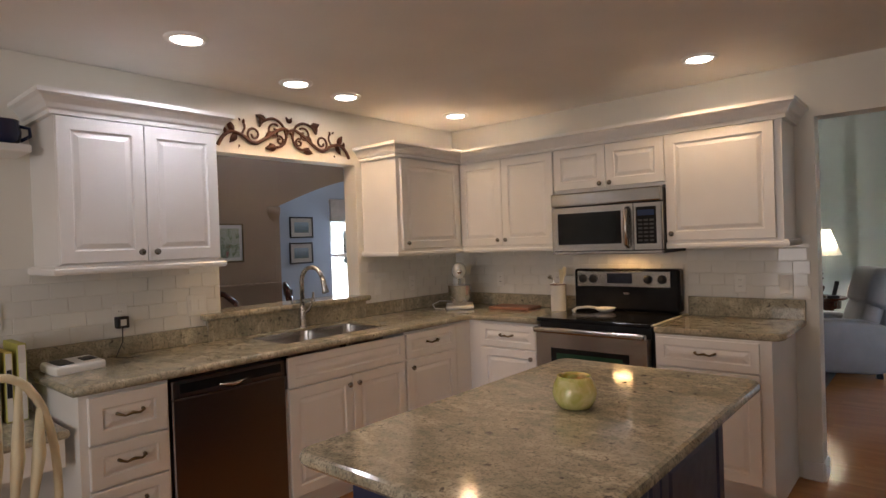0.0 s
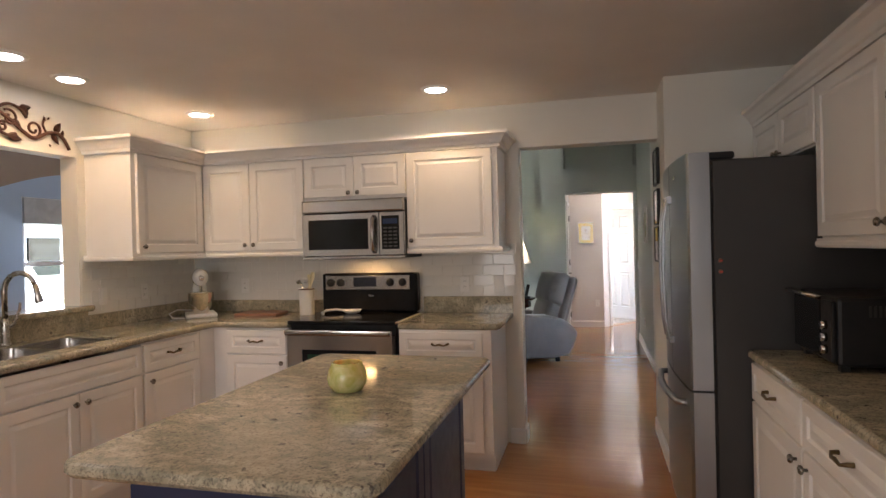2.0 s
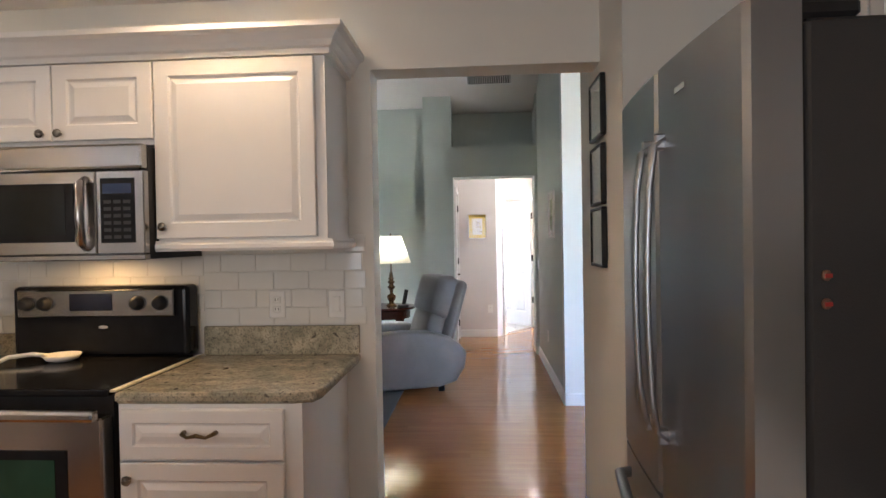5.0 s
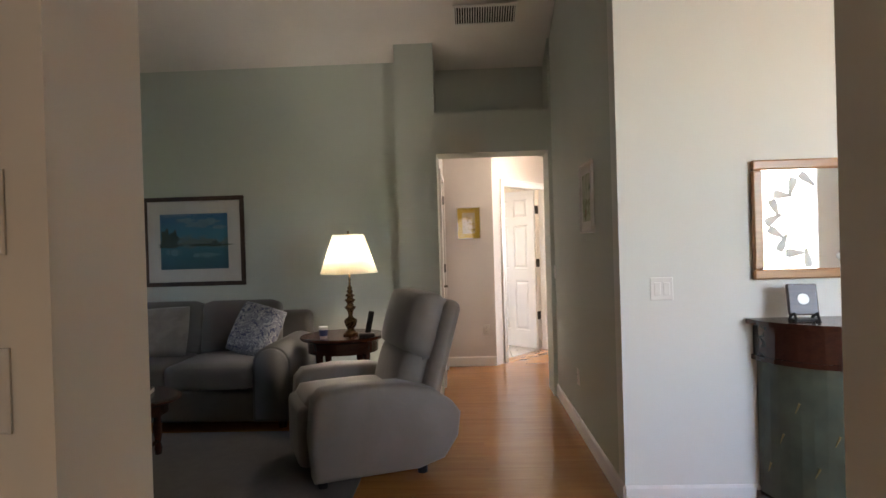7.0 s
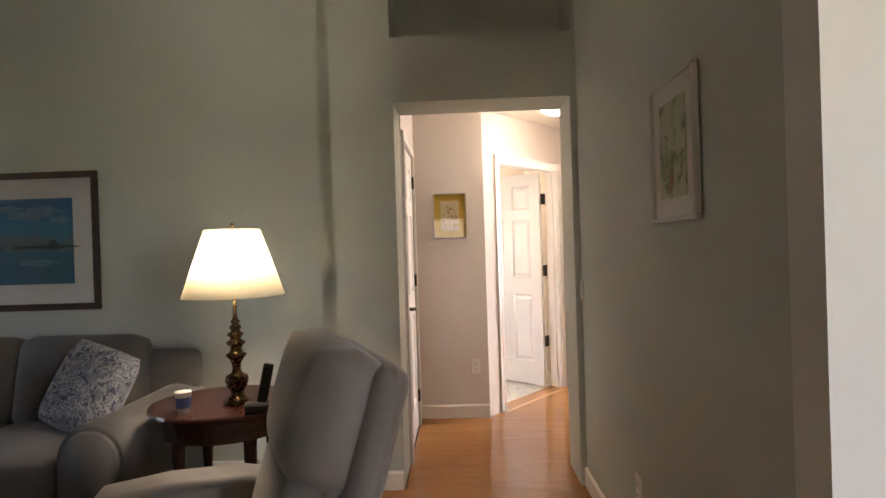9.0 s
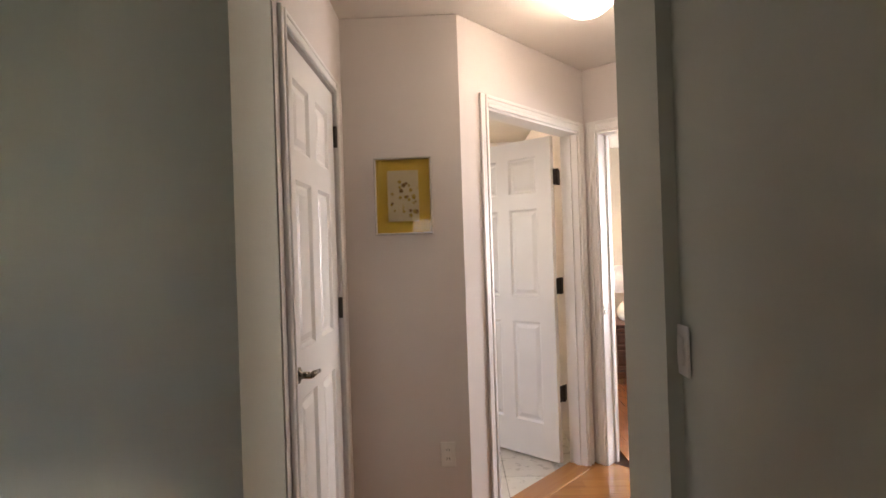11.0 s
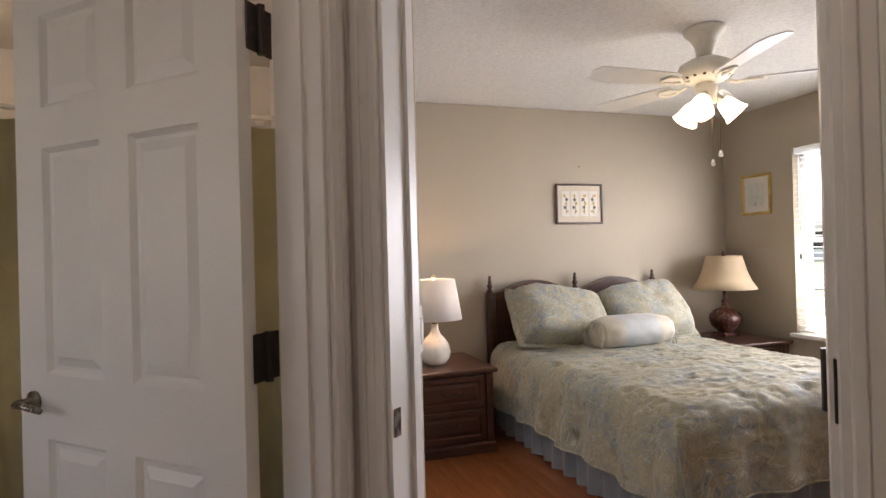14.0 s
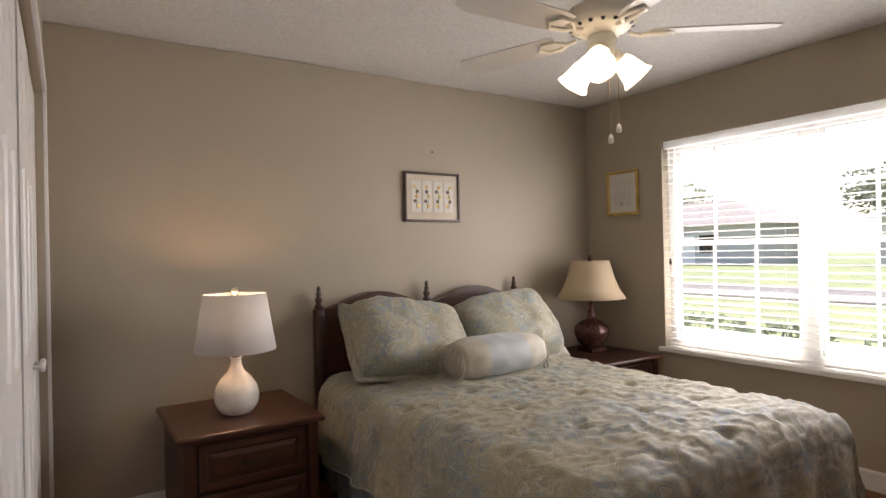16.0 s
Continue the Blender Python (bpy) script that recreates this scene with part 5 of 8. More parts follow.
part("mirror_glass", box(-w / 2 + rl, w / 2 - rl, -0.012, -0.004, -h / 2 + rl, h / 2 - rl), m_mir, mi)
M_ETCH = plain("etched_white", (0.75, 0.76, 0.75), 0.7)
for sx in (-1, 1):
    for k in range(9):
        a = radians(-70 + 140 * k / 8)
        x, z = sx * 0.26 * math.cos(a), 0.215 * math.sin(a)
        m = Matrix.Translation((x, -0.0125, z)) @ Matrix.Rotation(-a * sx + (0.9 if k % 2 else -0.5), 4, "Y") @ Matrix.Diagonal((1.9, 1, 0.75, 1)) @ Matrix.Rotation(radians(90), 4, "X")
        part("etched_leaf", lathe([(0.026, 0), (0.024, 0.0012)], n=14, m=m, wave=0.25, waves=3), M_ETCH, mi)
ch = thing("demilune_chest", (2.16, 6.155, 0), "half-round chest, reddish wood top over painted green doors", "chest")
M_GPAINT = plain("painted_green", (0.085, 0.10, 0.07), 0.5, 0, 0.25, 8.0, 0.2, 60)


def half_round(r, d, z0, z1, n=24):
    bm = bmesh.new()
    pts = [(r * math.cos(math.pi + math.pi * k / n), d * math.sin(math.pi + math.pi * k / n)) for k in range(n + 1)]
    add_prism(bm, pts, z0, z1)
    return bm


part("top", half_round(0.50, 0.40, 0.925, 0.95), M_CHERRY, ch)
part("apron", half_round(0.465, 0.37, 0.77, 0.924), M_CHERRY, ch, "reddish brown drawer band")
part("moulding", half_round(0.475, 0.38, 0.745, 0.769), M_CHERRY, ch)
part("body", half_round(0.45, 0.36, 0.08, 0.744), M_GPAINT, ch, "green panel with painted sprigs")
part("plinth", half_round(0.47, 0.375, 0.0, 0.079), M_CHERRY, ch)
part("knob", lathe([(0.012, 0), (0.012, 0.02)], (-0.20, -0.325, 0.42), 10, Matrix.Rotation(radians(90), 4, "X")), M_BRONZE, ch)
M_SPRIG = plain("painted_sprig", (0.28, 0.20, 0.08), 0.6)
for k in range(14):
    a = math.pi + radians(12 + 11 * k)
    z = 0.2 + 0.45 * ((k * 5) % 14) / 14
    p0 = (0.4515 * math.cos(a), 0.3615 * math.sin(a), z)
    part("painted_leaf", tube([p0, (0.4515 * math.cos(a + 0.05), 0.3615 * math.sin(a + 0.05), z + 0.05)], 0.004, 6, [0.4, 1.5]), M_SPRIG, ch)
ck = thing("desk_clock", (1.865, 6.0, 0.95), "small wooden desk clock on a black stand", "clock", -8)
part("stand", placed(box(-0.06, 0.06, -0.03, 0.03, 0, 0.012, 0.003), Matrix.Identity(4)), M_BLACKP, ck)
for x in (-0.05, 0.05):
    part("stand_leg", tube([(x, -0.045, 0.0), (x, -0.02, 0.04), (x, 0.03, 0.02), (x, 0.045, 0.0)], 0.007, 8), M_BLACKP, ck)
bd = part("case", placed(box(-0.065, 0.065, -0.014, 0.014, 0.03, 0.18, 0.004), Matrix.Rotation(radians(-12), 4, "X")), M_DFRAME, ck)
part("dial", placed(lathe([(0.027, 0), (0.025, 0.003)], (0, -0.0145, 0.105), 20, Matrix.Rotation(radians(90), 4, "X")), Matrix.Rotation(radians(-12), 4, "X")), M_SILVER, bd)


# switches, outlets, vents
def wall_plate(name, at, turn, w, h, label, paddles=0, sockets=0):
    e = thing(name, at, label, "switch" if paddles else "outlet", turn)
    part("plate", box(-w / 2, w / 2, -0.006, 0, -h / 2, h / 2, 0.003), M_WHITEP, e)
    for k in range(paddles):
        x = (k - (paddles - 1) / 2) * 0.046
        part("paddle", placed(box(x - 0.016, x + 0.016, -0.011, -0.0065, -0.033, 0.033, 0.002), Matrix.Identity(4)), M_WHITEP, e)
    for k in range(sockets):
        z = (k - (sockets - 1) / 2) * 0.04
        part("socket", box(-0.016, 0.016, -0.009, -0.0065, z - 0.014, z + 0.014, 0.003), M_WHITEP, e)
        for x in (-0.006, 0.006):
            part("slot", box(x - 0.0012, x + 0.0012, -0.0098, -0.0092, z - 0.003, z + 0.006), M_BLACKP, e)
    return e


wall_plate("light_switch", (1.245, 6.157, 1.11), 0, 0.115, 0.117, "white double rocker light switch plate", 2)
wall_plate("light_switch", (RX - 0.003, 8.326, 1.10), -90, 0.07, 0.115, "white single rocker light switch plate", 1)
wall_plate("wall_outlet", (RX - 0.003, 7.36, 0.39), -90, 0.07, 0.115, "white duplex wall outlet", 0, 2)
wall_plate("wall_outlet", (0.463, 9.697, 0.405), 0, 0.07, 0.115, "white duplex wall outlet", 0, 2)
slope = math.degrees(math.atan2(4.35 - 2.90, 8.95 - 5.7))
vt = thing("ceiling_vent", (0.47, 8.05, 3.288), "white slatted air vent in the vaulted ceiling", "vent")
vm = Matrix.Rotation(radians(-slope), 4, "X")
part("backing", placed(box(-0.26, 0.26, -0.10, 0.10, -0.006, -0.002), vm), M_BLACKP, vt)
for x0, x1, y0, y1 in ((-0.27, 0.27, 0.09, 0.115), (-0.27, 0.27, -0.115, -0.09), (-0.27, -0.25, -0.09, 0.09), (0.25, 0.27, -0.09, 0.09)):
    part("frame", placed(box(x0, x1, y0, y1, -0.016, -0.0065), vm), M_WHITEP, vt)
for k in range(24):
    x = -0.24 + k * 0.0209
    part("slat", placed(box(x - 0.004, x + 0.004, -0.09, 0.09, -0.014, -0.0065), vm), M_WHITEP, vt)

# trim along the walls
for k, (a, b, s) in enumerate((((RX, 6.163), (RX, 8.68), 1), ((RX - 0.003, 6.16), (4.9, 6.16), -1), ((-4.9, 8.56), (-0.34, 8.56), -1), ((-0.34, 8.35), (0.01, 8.35), -1), ((0.03, 9.70), (0.567, 9.70), -1), ((0.842, 3.24), (0.842, 4.08), 1), ((-0.20, 3.62), (-0.10, 3.62), -1), ((-0.10, 3.62), (-0.10, 3.77), -1), ((HX, BY), (BX, BY), -1), ((BX, 9.0), (BX, BY), 1))):
    run_of("baseboard_%d" % (k + 1), a, b, 0.0, 0.105, 0.014, M_TRIM, "white painted baseboard", s)


# hall doors
def casing(name, a, b, head, side, w=0.065, t=0.016):
    """White moulded casing round a doorway from a to b on a wall's face; side 1: proud to the left of the way."""
    a, b = Vector(a), Vector(b)
    d = b - a
    length = d.length
    c = thing(name, (a.x, a.y, 0), "white moulded casing round the doorway", "door casing", math.degrees(math.atan2(d.y, d.x)), kind="structure")
    for nm, x0, x1, z0, z1 in (("jamb_casing", -w, 0, 0, head + w), ("jamb_casing", length, length + w, 0, head + w), ("head_casing", 0, length, head, head + w)):
        bm = bmesh.new()
        up = x1 - x0 < z1 - z0
        for k0, k1, tt in ((0, 0.32, 1.0), (0.32, 0.7, 0.72), (0.7, 1.0, 0.9)):
            y0, y1 = (0.0, t * tt) if side > 0 else (-t * tt, 0.0)
            if up:
                inner = x1 if x1 <= 0 else x0
                s = -1 if x1 <= 0 else 1
                p, q = inner + s * w * k0, inner + s * w * k1
                add_box(bm, min(p, q), max(p, q), y0, y1, z0, z1, 0.003)
            else:
                add_box(bm, x0, x1, y0, y1, z0 + w * k0, z0 + w * k1, 0.003)
        part(nm, bm, M_TRIM, c)
    return c


def hinge(parent, at, name="hinge"):
    bm = tube([(at[0], at[1], at[2] - 0.045), (at[0], at[1], at[2] + 0.045)], 0.008, 10)
    add_box(bm, at[0] - 0.022, at[0] + 0.022, at[1] + 0.003, at[1] + 0.006, at[2] - 0.045, at[2] + 0.045, 0.001)
    return part(name, bm, M_BRONZE, parent, "dark bronze hinge")


def lever(parent, x, z, y, out=-1, way=-1):
    bm = bmesh.new()
    add_lathe(bm, [(0.026, 0), (0.026, 0.008), (0.012, 0.014), (0.011, 0.045)], (x, y, z), 16, Matrix.Rotation(radians(90 if out < 0 else -90), 4, "X"))
    add_tube(bm, [(x, y + out * 0.045, z), (x + way * 0.03, y + out * 0.05, z + 0.002), (x + way * 0.10, y + out * 0.046, z - 0.006)], 0.009, 8, [1.2, 1.0, 0.8])
    return part("lever_handle", bm, M_NICKEL, parent, "satin nickel lever handle", True)


M_DOOR = plain("door_white_paint", (0.80, 0.79, 0.76), 0.35, 0, 0.03, 3.0, 0.04, 180)
# closet door in the hall's west wall: hinge at its far end, face towards +x
d1 = thing("door_1", (-0.022, 9.517, 0.012), "closed white six-panel closet door", "door", -90, kind="structure")
bm = placed(six_panel(0.735, 2.025), Matrix.Rotation(radians(0), 4, "Z"))
leaf = part("leaf", bm, M_DOOR, d1)
leaf.matrix_basis = pose(0, 0.035, 0, 0, 0, 0) @ Matrix.Diagonal((1, -1, 1, 1))
for z in (0.22, 1.10, 1.84):
    part("hinge", tube([(-0.004, -0.009, z - 0.045), (-0.004, -0.009, z + 0.045)], 0.009, 10), M_BRONZE, leaf, "dark bronze hinge")
lever(leaf, 0.675, 0.95, 0.0, -1, -1)
casing("door_casing_1", (0.02, 8.772), (0.02, 9.53), 2.05, -1, 0.05)
# bathroom door, swung into the bathroom
bu = Vector((HC[0] - BATH0[0], HC[1] - BATH0[1])).normalized()
bn = Vector((-bu.y, bu.x))
hp = Vector((1.150, 10.636))
door_dir = Vector((math.cos(radians(136)), math.sin(radians(136))))
d2 = thing("door_2", (hp.x, hp.y, 0.012), "open white six-panel bathroom door with bronze hinges", "door", math.degrees(math.atan2(door_dir.y, door_dir.x)), kind="structure")
leaf = part("leaf", six_panel(0.765, 2.02), M_DOOR, d2)
leaf.location = (0.0, -0.0, 0)
hinge_turn = math.degrees(math.atan2(bu.y, bu.x) - math.atan2(door_dir.y, door_dir.x))
for z in (0.42, 1.09, 1.77):
    bm = box(-0.012, 0.070, -0.004, 0.0, z - 0.05, z + 0.05, 0.0018)
    add_tube(bm, [(0.030, -0.007, z - 0.052), (0.030, -0.007, z + 0.052)], 0.009, 10)
    for sx in (0.004, 0.056):
        for dz in (-0.032, 0.0, 0.032):
            add_box(bm, sx - 0.004, sx + 0.004, -0.0052, -0.0038, z + dz - 0.004, z + dz + 0.004)
    part("hinge", placed(bm, Matrix.Rotation(radians(hinge_turn), 4, "Z")), M_BRONZE, leaf, "dark bronze hinge")
lever(leaf, 0.705, 0.95, 0.035, 1, -1)
lever(leaf, 0.705, 0.95, 0.0, -1, 1)
a, b = Vector(BATH0) + bu * 0.21, Vector(BATH0) + bu * (BL - 0.0915)
casing("door_casing_2", a, b, 2.04, -1, 0.06)


def jamb(name, a, b, head, depth, label, near=None):
    """White lining of a doorway: two sides and a head, with a stop."""
    a, b = Vector(a), Vector(b)
    d = b - a
    length = d.length
    c = thing(name, (a.x, a.y, 0), label, "door jamb", math.degrees(math.atan2(d.y, d.x)), kind="structure")
    part("side", box(0.0, 0.012, -0.002, near or depth, 0, head), M_TRIM, c)
    part("side", box(length - 0.012, length, -0.002, depth, 0, head), M_TRIM, c)
    part("head", box(0.012, length - 0.012, -0.002, depth, head - 0.012, head), M_TRIM, c)
    if not near:
        part("stop", box(0.012, 0.022, depth * 0.7, depth * 0.95, 0, head - 0.012), M_TRIM, c)
    part("stop", box(length - 0.022, length - 0.012, depth * 0.35, depth * 0.6, 0, head - 0.012), M_TRIM, c)
    return c


ts = thing("threshold", (a.x, a.y, 0), "narrow wooden threshold strip of the bathroom doorway", "threshold", math.degrees(math.atan2(bu.y, bu.x)), kind="structure")
part("strip", box(-0.05, (b - a).length + 0.04, -0.03, 0.125, -0.013, 0.004, 0.003), M_PLANK, ts)
jamb("door_jamb_2", a, b, 2.04, 0.113, "white painted lining of the bathroom doorway")
# bedroom doorway, door swung back into the bedroom
du = Vector((BED1[0] - HC[0], BED1[1] - HC[1])).normalized()
dn = Vector((-du.y, du.x))
a, b = Vector(HC) + du * 0.085, Vector(HC) + du * (DL - 0.085)
casing("door_casing_3", a, b, 2.04, -1)
j3 = jamb("door_jamb_3", a, b, 2.04, 0.113, "white painted lining of the bedroom doorway")
for z in (0.40, 1.08, 1.80):
    bm = box(DL - 0.186, DL - 0.182, 0.03, 0.118, z - 0.05, z + 0.05, 0.0015)
    add_tube(bm, [(DL - 0.186, 0.122, z - 0.052), (DL - 0.186, 0.122, z + 0.052)], 0.009, 10)
    part("hinge_leaf", bm, M_BRONZE, j3, "dark bronze hinge leaf")
part("strike_plate", box(0.0125, 0.0145, 0.005, 0.03, 0.92, 0.98), M_NICKEL, j3)
hp = b + dn * 0.118
open_dir = Vector((0.92, 0.39)).normalized()
d3 = thing("door_3", (hp.x, hp.y, 0.012), "white six-panel bedroom door swung fully open", "door", math.degrees(math.atan2(open_dir.y, open_dir.x)), kind="structure")
leaf = part("leaf", six_panel(0.735, 2.02), M_DOOR, d3)
leaf.matrix_basis = pose(0.01, -0.037, 0)
lever(leaf, 0.675, 0.95, 0.035, 1, -1)

# bathroom
M_CURTAIN = cloth("olive_shower_curtain", (0.72, 0.67, 0.42), (0.66, 0.61, 0.37), 3.0, 300)
tub = thing("bathtub", (-0.6, 12.25, 0), "white bathtub behind the shower curtain", "bathtub")
part("shell", box(-0.4, 2.0, 0, 0.7, 0, 0.48, 0.03, 3), M_WHITEP, tub)
sc = thing("shower_curtain", (-0.9, 12.18, -0.03), "olive yellow shower curtain hung on a rod", "shower curtain")
bm = bmesh.new()
prev = None
for i in range(121):
    x = i * 0.018
    y = 0.025 * math.sin(i * 0.55) + 0.01 * math.sin(i * 0.21)
    col = [bm.verts.new((x, y * (0.7 if k == 1 else 1), z)) for k, z in enumerate((0.12, 1.0, 1.93))]
    if prev:
        for k in range(2):
            bm.faces.new((prev[k], col[k], col[k + 1], prev[k + 1]))
    prev = col
bmesh.ops.solidify(bm, geom=bm.faces, thickness=0.002)
part("cloth", bm, M_CURTAIN, sc, smooth=True)
for k in range(12):
    part("ring", tube([(0.05 + 0.185 * k + 0.022 * math.cos(q), 0, 1.955 + 0.022 * math.sin(q)) for q in [math.pi * 2 * j / 10 for j in range(11)]], 0.0025, 6), M_CHROME, sc)
rd = thing("curtain_rod", (-1.1, 12.18, 1.945), "chrome shower curtain rod between the walls", "rod")
part("bar", tube([(0.0, 0, 0), (2.55, 0, 0)], 0.0125, 10), M_CHROME, rd, smooth=True)
bl = thing("bathroom_ceiling_light", (0.29, 11.92, 2.436), "lit square ceiling light in the bathroom", "ceiling light")
part("housing", box(-0.13, 0.13, -0.1, 0.1, -0.02, 0.0), M_WHITEP, bl)
part("diffuser", box(-0.12, 0.12, -0.09, 0.09, -0.08, -0.021, 0.015, 2), glow("bath_diffuser_glow", (1.0, 0.78, 0.45), 4.0), bl)
hl = thing("hall_ceiling_light", (1.12, 9.5, 2.436), "lit white glass dome ceiling light in the hall", "ceiling light")
part("base", lathe([(0.10, -0.025), (0.12, -0.02), (0.12, 0.0)], n=28), M_WHITEP, hl, smooth=True)
part("dome", lathe([(0.02, -0.11), (0.07, -0.10), (0.11, -0.07), (0.13, -0.03), (0.125, -0.026)], n=28), glow("hall_dome_glow", (1.0, 0.9, 0.75), 5.0), hl, smooth=True)


# bedroom: bed
def damask(name):
    m, t, p = nodes_of(name)
    v = coords(t)
    n1 = tex(t, v, 3.2, 3.0, 0.5, 1.2)
    n2 = tex(t, v, 6.5, 1.5, 0.5, 2.6)
    n3 = tex(t, v, 60.0, 2.0, 0.5, 0.5)
    n4 = tex(t, v, 15.0, 1.5, 0.5, 2.4)
    col = ramp(t, n1, (0.38, (0.25, 0.30, 0.33)), (0.47, (0.33, 0.345, 0.31)), (0.60, (0.38, 0.355, 0.26)))
    motif = ramp(t, n2, (0.40, (0, 0, 0)), (0.415, (0.8, 0.8, 0.8)), (0.47, (0.8, 0.8, 0.8)), (0.485, (0, 0, 0)), (0.555, (0, 0, 0)), (0.57, (0.8, 0.8, 0.8)), (0.62, (0.8, 0.8, 0.8)), (0.635, (0, 0, 0)))
    col = mix(t, motif, col, (0.385, 0.345, 0.215))
    edge = ramp(t, n2, (0.475, (0, 0, 0)), (0.485, (0.7, 0.7, 0.7)), (0.497, (0.7, 0.7, 0.7)), (0.507, (0, 0, 0)))
    col = mix(t, edge, col, (0.56, 0.53, 0.43))
    edge = ramp(t, n2, (0.538, (0, 0, 0)), (0.546, (0.6, 0.6, 0.6)), (0.556, (0.6, 0.6, 0.6)), (0.566, (0, 0, 0)))
    col = mix(t, edge, col, (0.17, 0.18, 0.14))
    sprig = ramp(t, n4, (0.54, (0, 0, 0)), (0.56, (0.5, 0.5, 0.5)), (0.60, (0.5, 0.5, 0.5)), (0.62, (0, 0, 0)))
    col = mix(t, sprig, col, (0.50, 0.47, 0.36))
    t.links.new(col, p.inputs["Base Color"])
    set_in(p, "Roughness", 0.6), set_in(p, "Sheen Weight", 0.08)
    bump(t, p, n3, 0.08, 0.001)
    return m


M_BED = damask("sage_floral_damask")
M_SKIRT = cloth("blue_grey_bed_skirt", (0.26, 0.28, 0.31), (0.22, 0.24, 0.27), 4.0, 300)
M_BOLSTER = cloth("pale_blue_silk", (0.43, 0.45, 0.455), (0.37, 0.39, 0.385), 5.0, 300, 0.5)
bed = thing("bed", (3.607, 13.55, 0), "made queen bed with carved walnut headboard", "bed")
# headboard: two arches between three turned posts
hw = 0.74
for side_ in (-1, 1):
    top = []
    for k in range(17):
        u = k / 16
        x = side_ * (0.03 + (hw - 0.06) * u)
        z = 0.985 + 0.085 * math.sin(math.pi * u) ** 1.5
        top.append((x, z))
    bm = bmesh.new()
    for y0, y1, cut in ((-0.03, 0.03, 0.0), (-0.042, -0.0305, 0.0)):
        for (xa, za), (xb, zb) in zip(top, top[1:]):
            if cut == 0.0 and y0 == -0.042:
                ba, bb = za - 0.055, zb - 0.055
            else:
                ba = bb = 0.35
            lo = [bm.verts.new(q) for q in ((xa, y0, ba), (xb, y0, bb), (xb, y0, zb), (xa, y0, za))]
            hi = [bm.verts.new(q) for q in ((xa, y1, ba), (xb, y1, bb), (xb, y1, zb), (xa, y1, za))]
            bridge(bm, lo, hi)
            bm.faces.new(lo), bm.faces.new(list(reversed(hi)))
    bmesh.ops.remove_doubles(bm, verts=bm.verts, dist=1e-5)
    bmesh.ops.recalc_face_normals(bm, faces=bm.faces)
    part("headboard_panel", bm, M_WALNUT, bed, "arched walnut headboard panel")
for k, x in enumerate((-hw, 0.0, hw)):
    bm = box(x - 0.03, x + 0.03, -0.035, 0.03, 0.0, 0.985, 0.004)
    add_lathe(bm, [(0.026, 0.985), (0.028, 1.0), (0.014, 1.012), (0.022, 1.03), (0.024, 1.042), (0.012, 1.056), (0.018, 1.07), (0.010, 1.085), (0.013, 1.10), (0.006, 1.117)], (x, 0, 0), 14)
    part("post", bm, M_WALNUT, bed, "turned walnut bedpost", True)
part("mattress", box(-0.75, 0.75, -2.08, -0.06, 0.30, 0.56, 0.04, 3), M_BOLSTER, bed)
part("box_spring", box(-0.73, 0.73, -2.05, -0.06, 0.14, 0.298, 0.02), M_SKIRT, bed)
# pleated skirt
bm = bmesh.new()
prev = None
run = [(-0.775, -0.15 - 0.02 * i) for i in range(95)] + [(-0.775 + 0.02 * i, -2.09) for i in range(78)] + [(0.775, -2.05 + 0.02 * i) for i in range(95)]
for i, (x, y) in enumerate(run):
    o = 0.014 * math.sin(i * 0.95) + 0.006 * math.sin(i * 0.37)
    dx, dy = (o, 0) if abs(abs(x) - 0.775) < 1e-6 else (0, o)
    col = [bm.verts.new((x + dx * k, y + dy * k, z)) for k, z in ((0.3, 0.36), (1.0, 0.18), (1.6, 0.008))]
    if prev:
        for k in range(2):
            bm.faces.new((prev[k], col[k], col[k + 1], prev[k + 1]))
    prev = col
part("bed_skirt", bm, M_SKIRT, bed, "pleated blue-grey bed skirt", True)

# comforter: draped grid with puckers
cf = thing("comforter", (3.607, 13.55, 0), "sage and blue floral damask comforter on the bed", "comforter")
NX, NY = 190, 200
WX, TOPZ, HANG = 0.80, 0.60, 0.36


def drape(s, half, r=0.11):
    """Distance along cloth to (offset, drop): level, then over a rounded edge, then down with a flare."""
    q = abs(s) - (half - r)
    if q <= 0:
        return s, 0.0
    arc = r * math.pi / 2
    sg = 1 if s > 0 else -1
    if q < arc:
        a = q / r
        return sg * (half - r + r * math.sin(a)), r * (1 - math.cos(a))
    k = q - arc
    return sg * (half + 0.10 * k), r + 0.99 * k


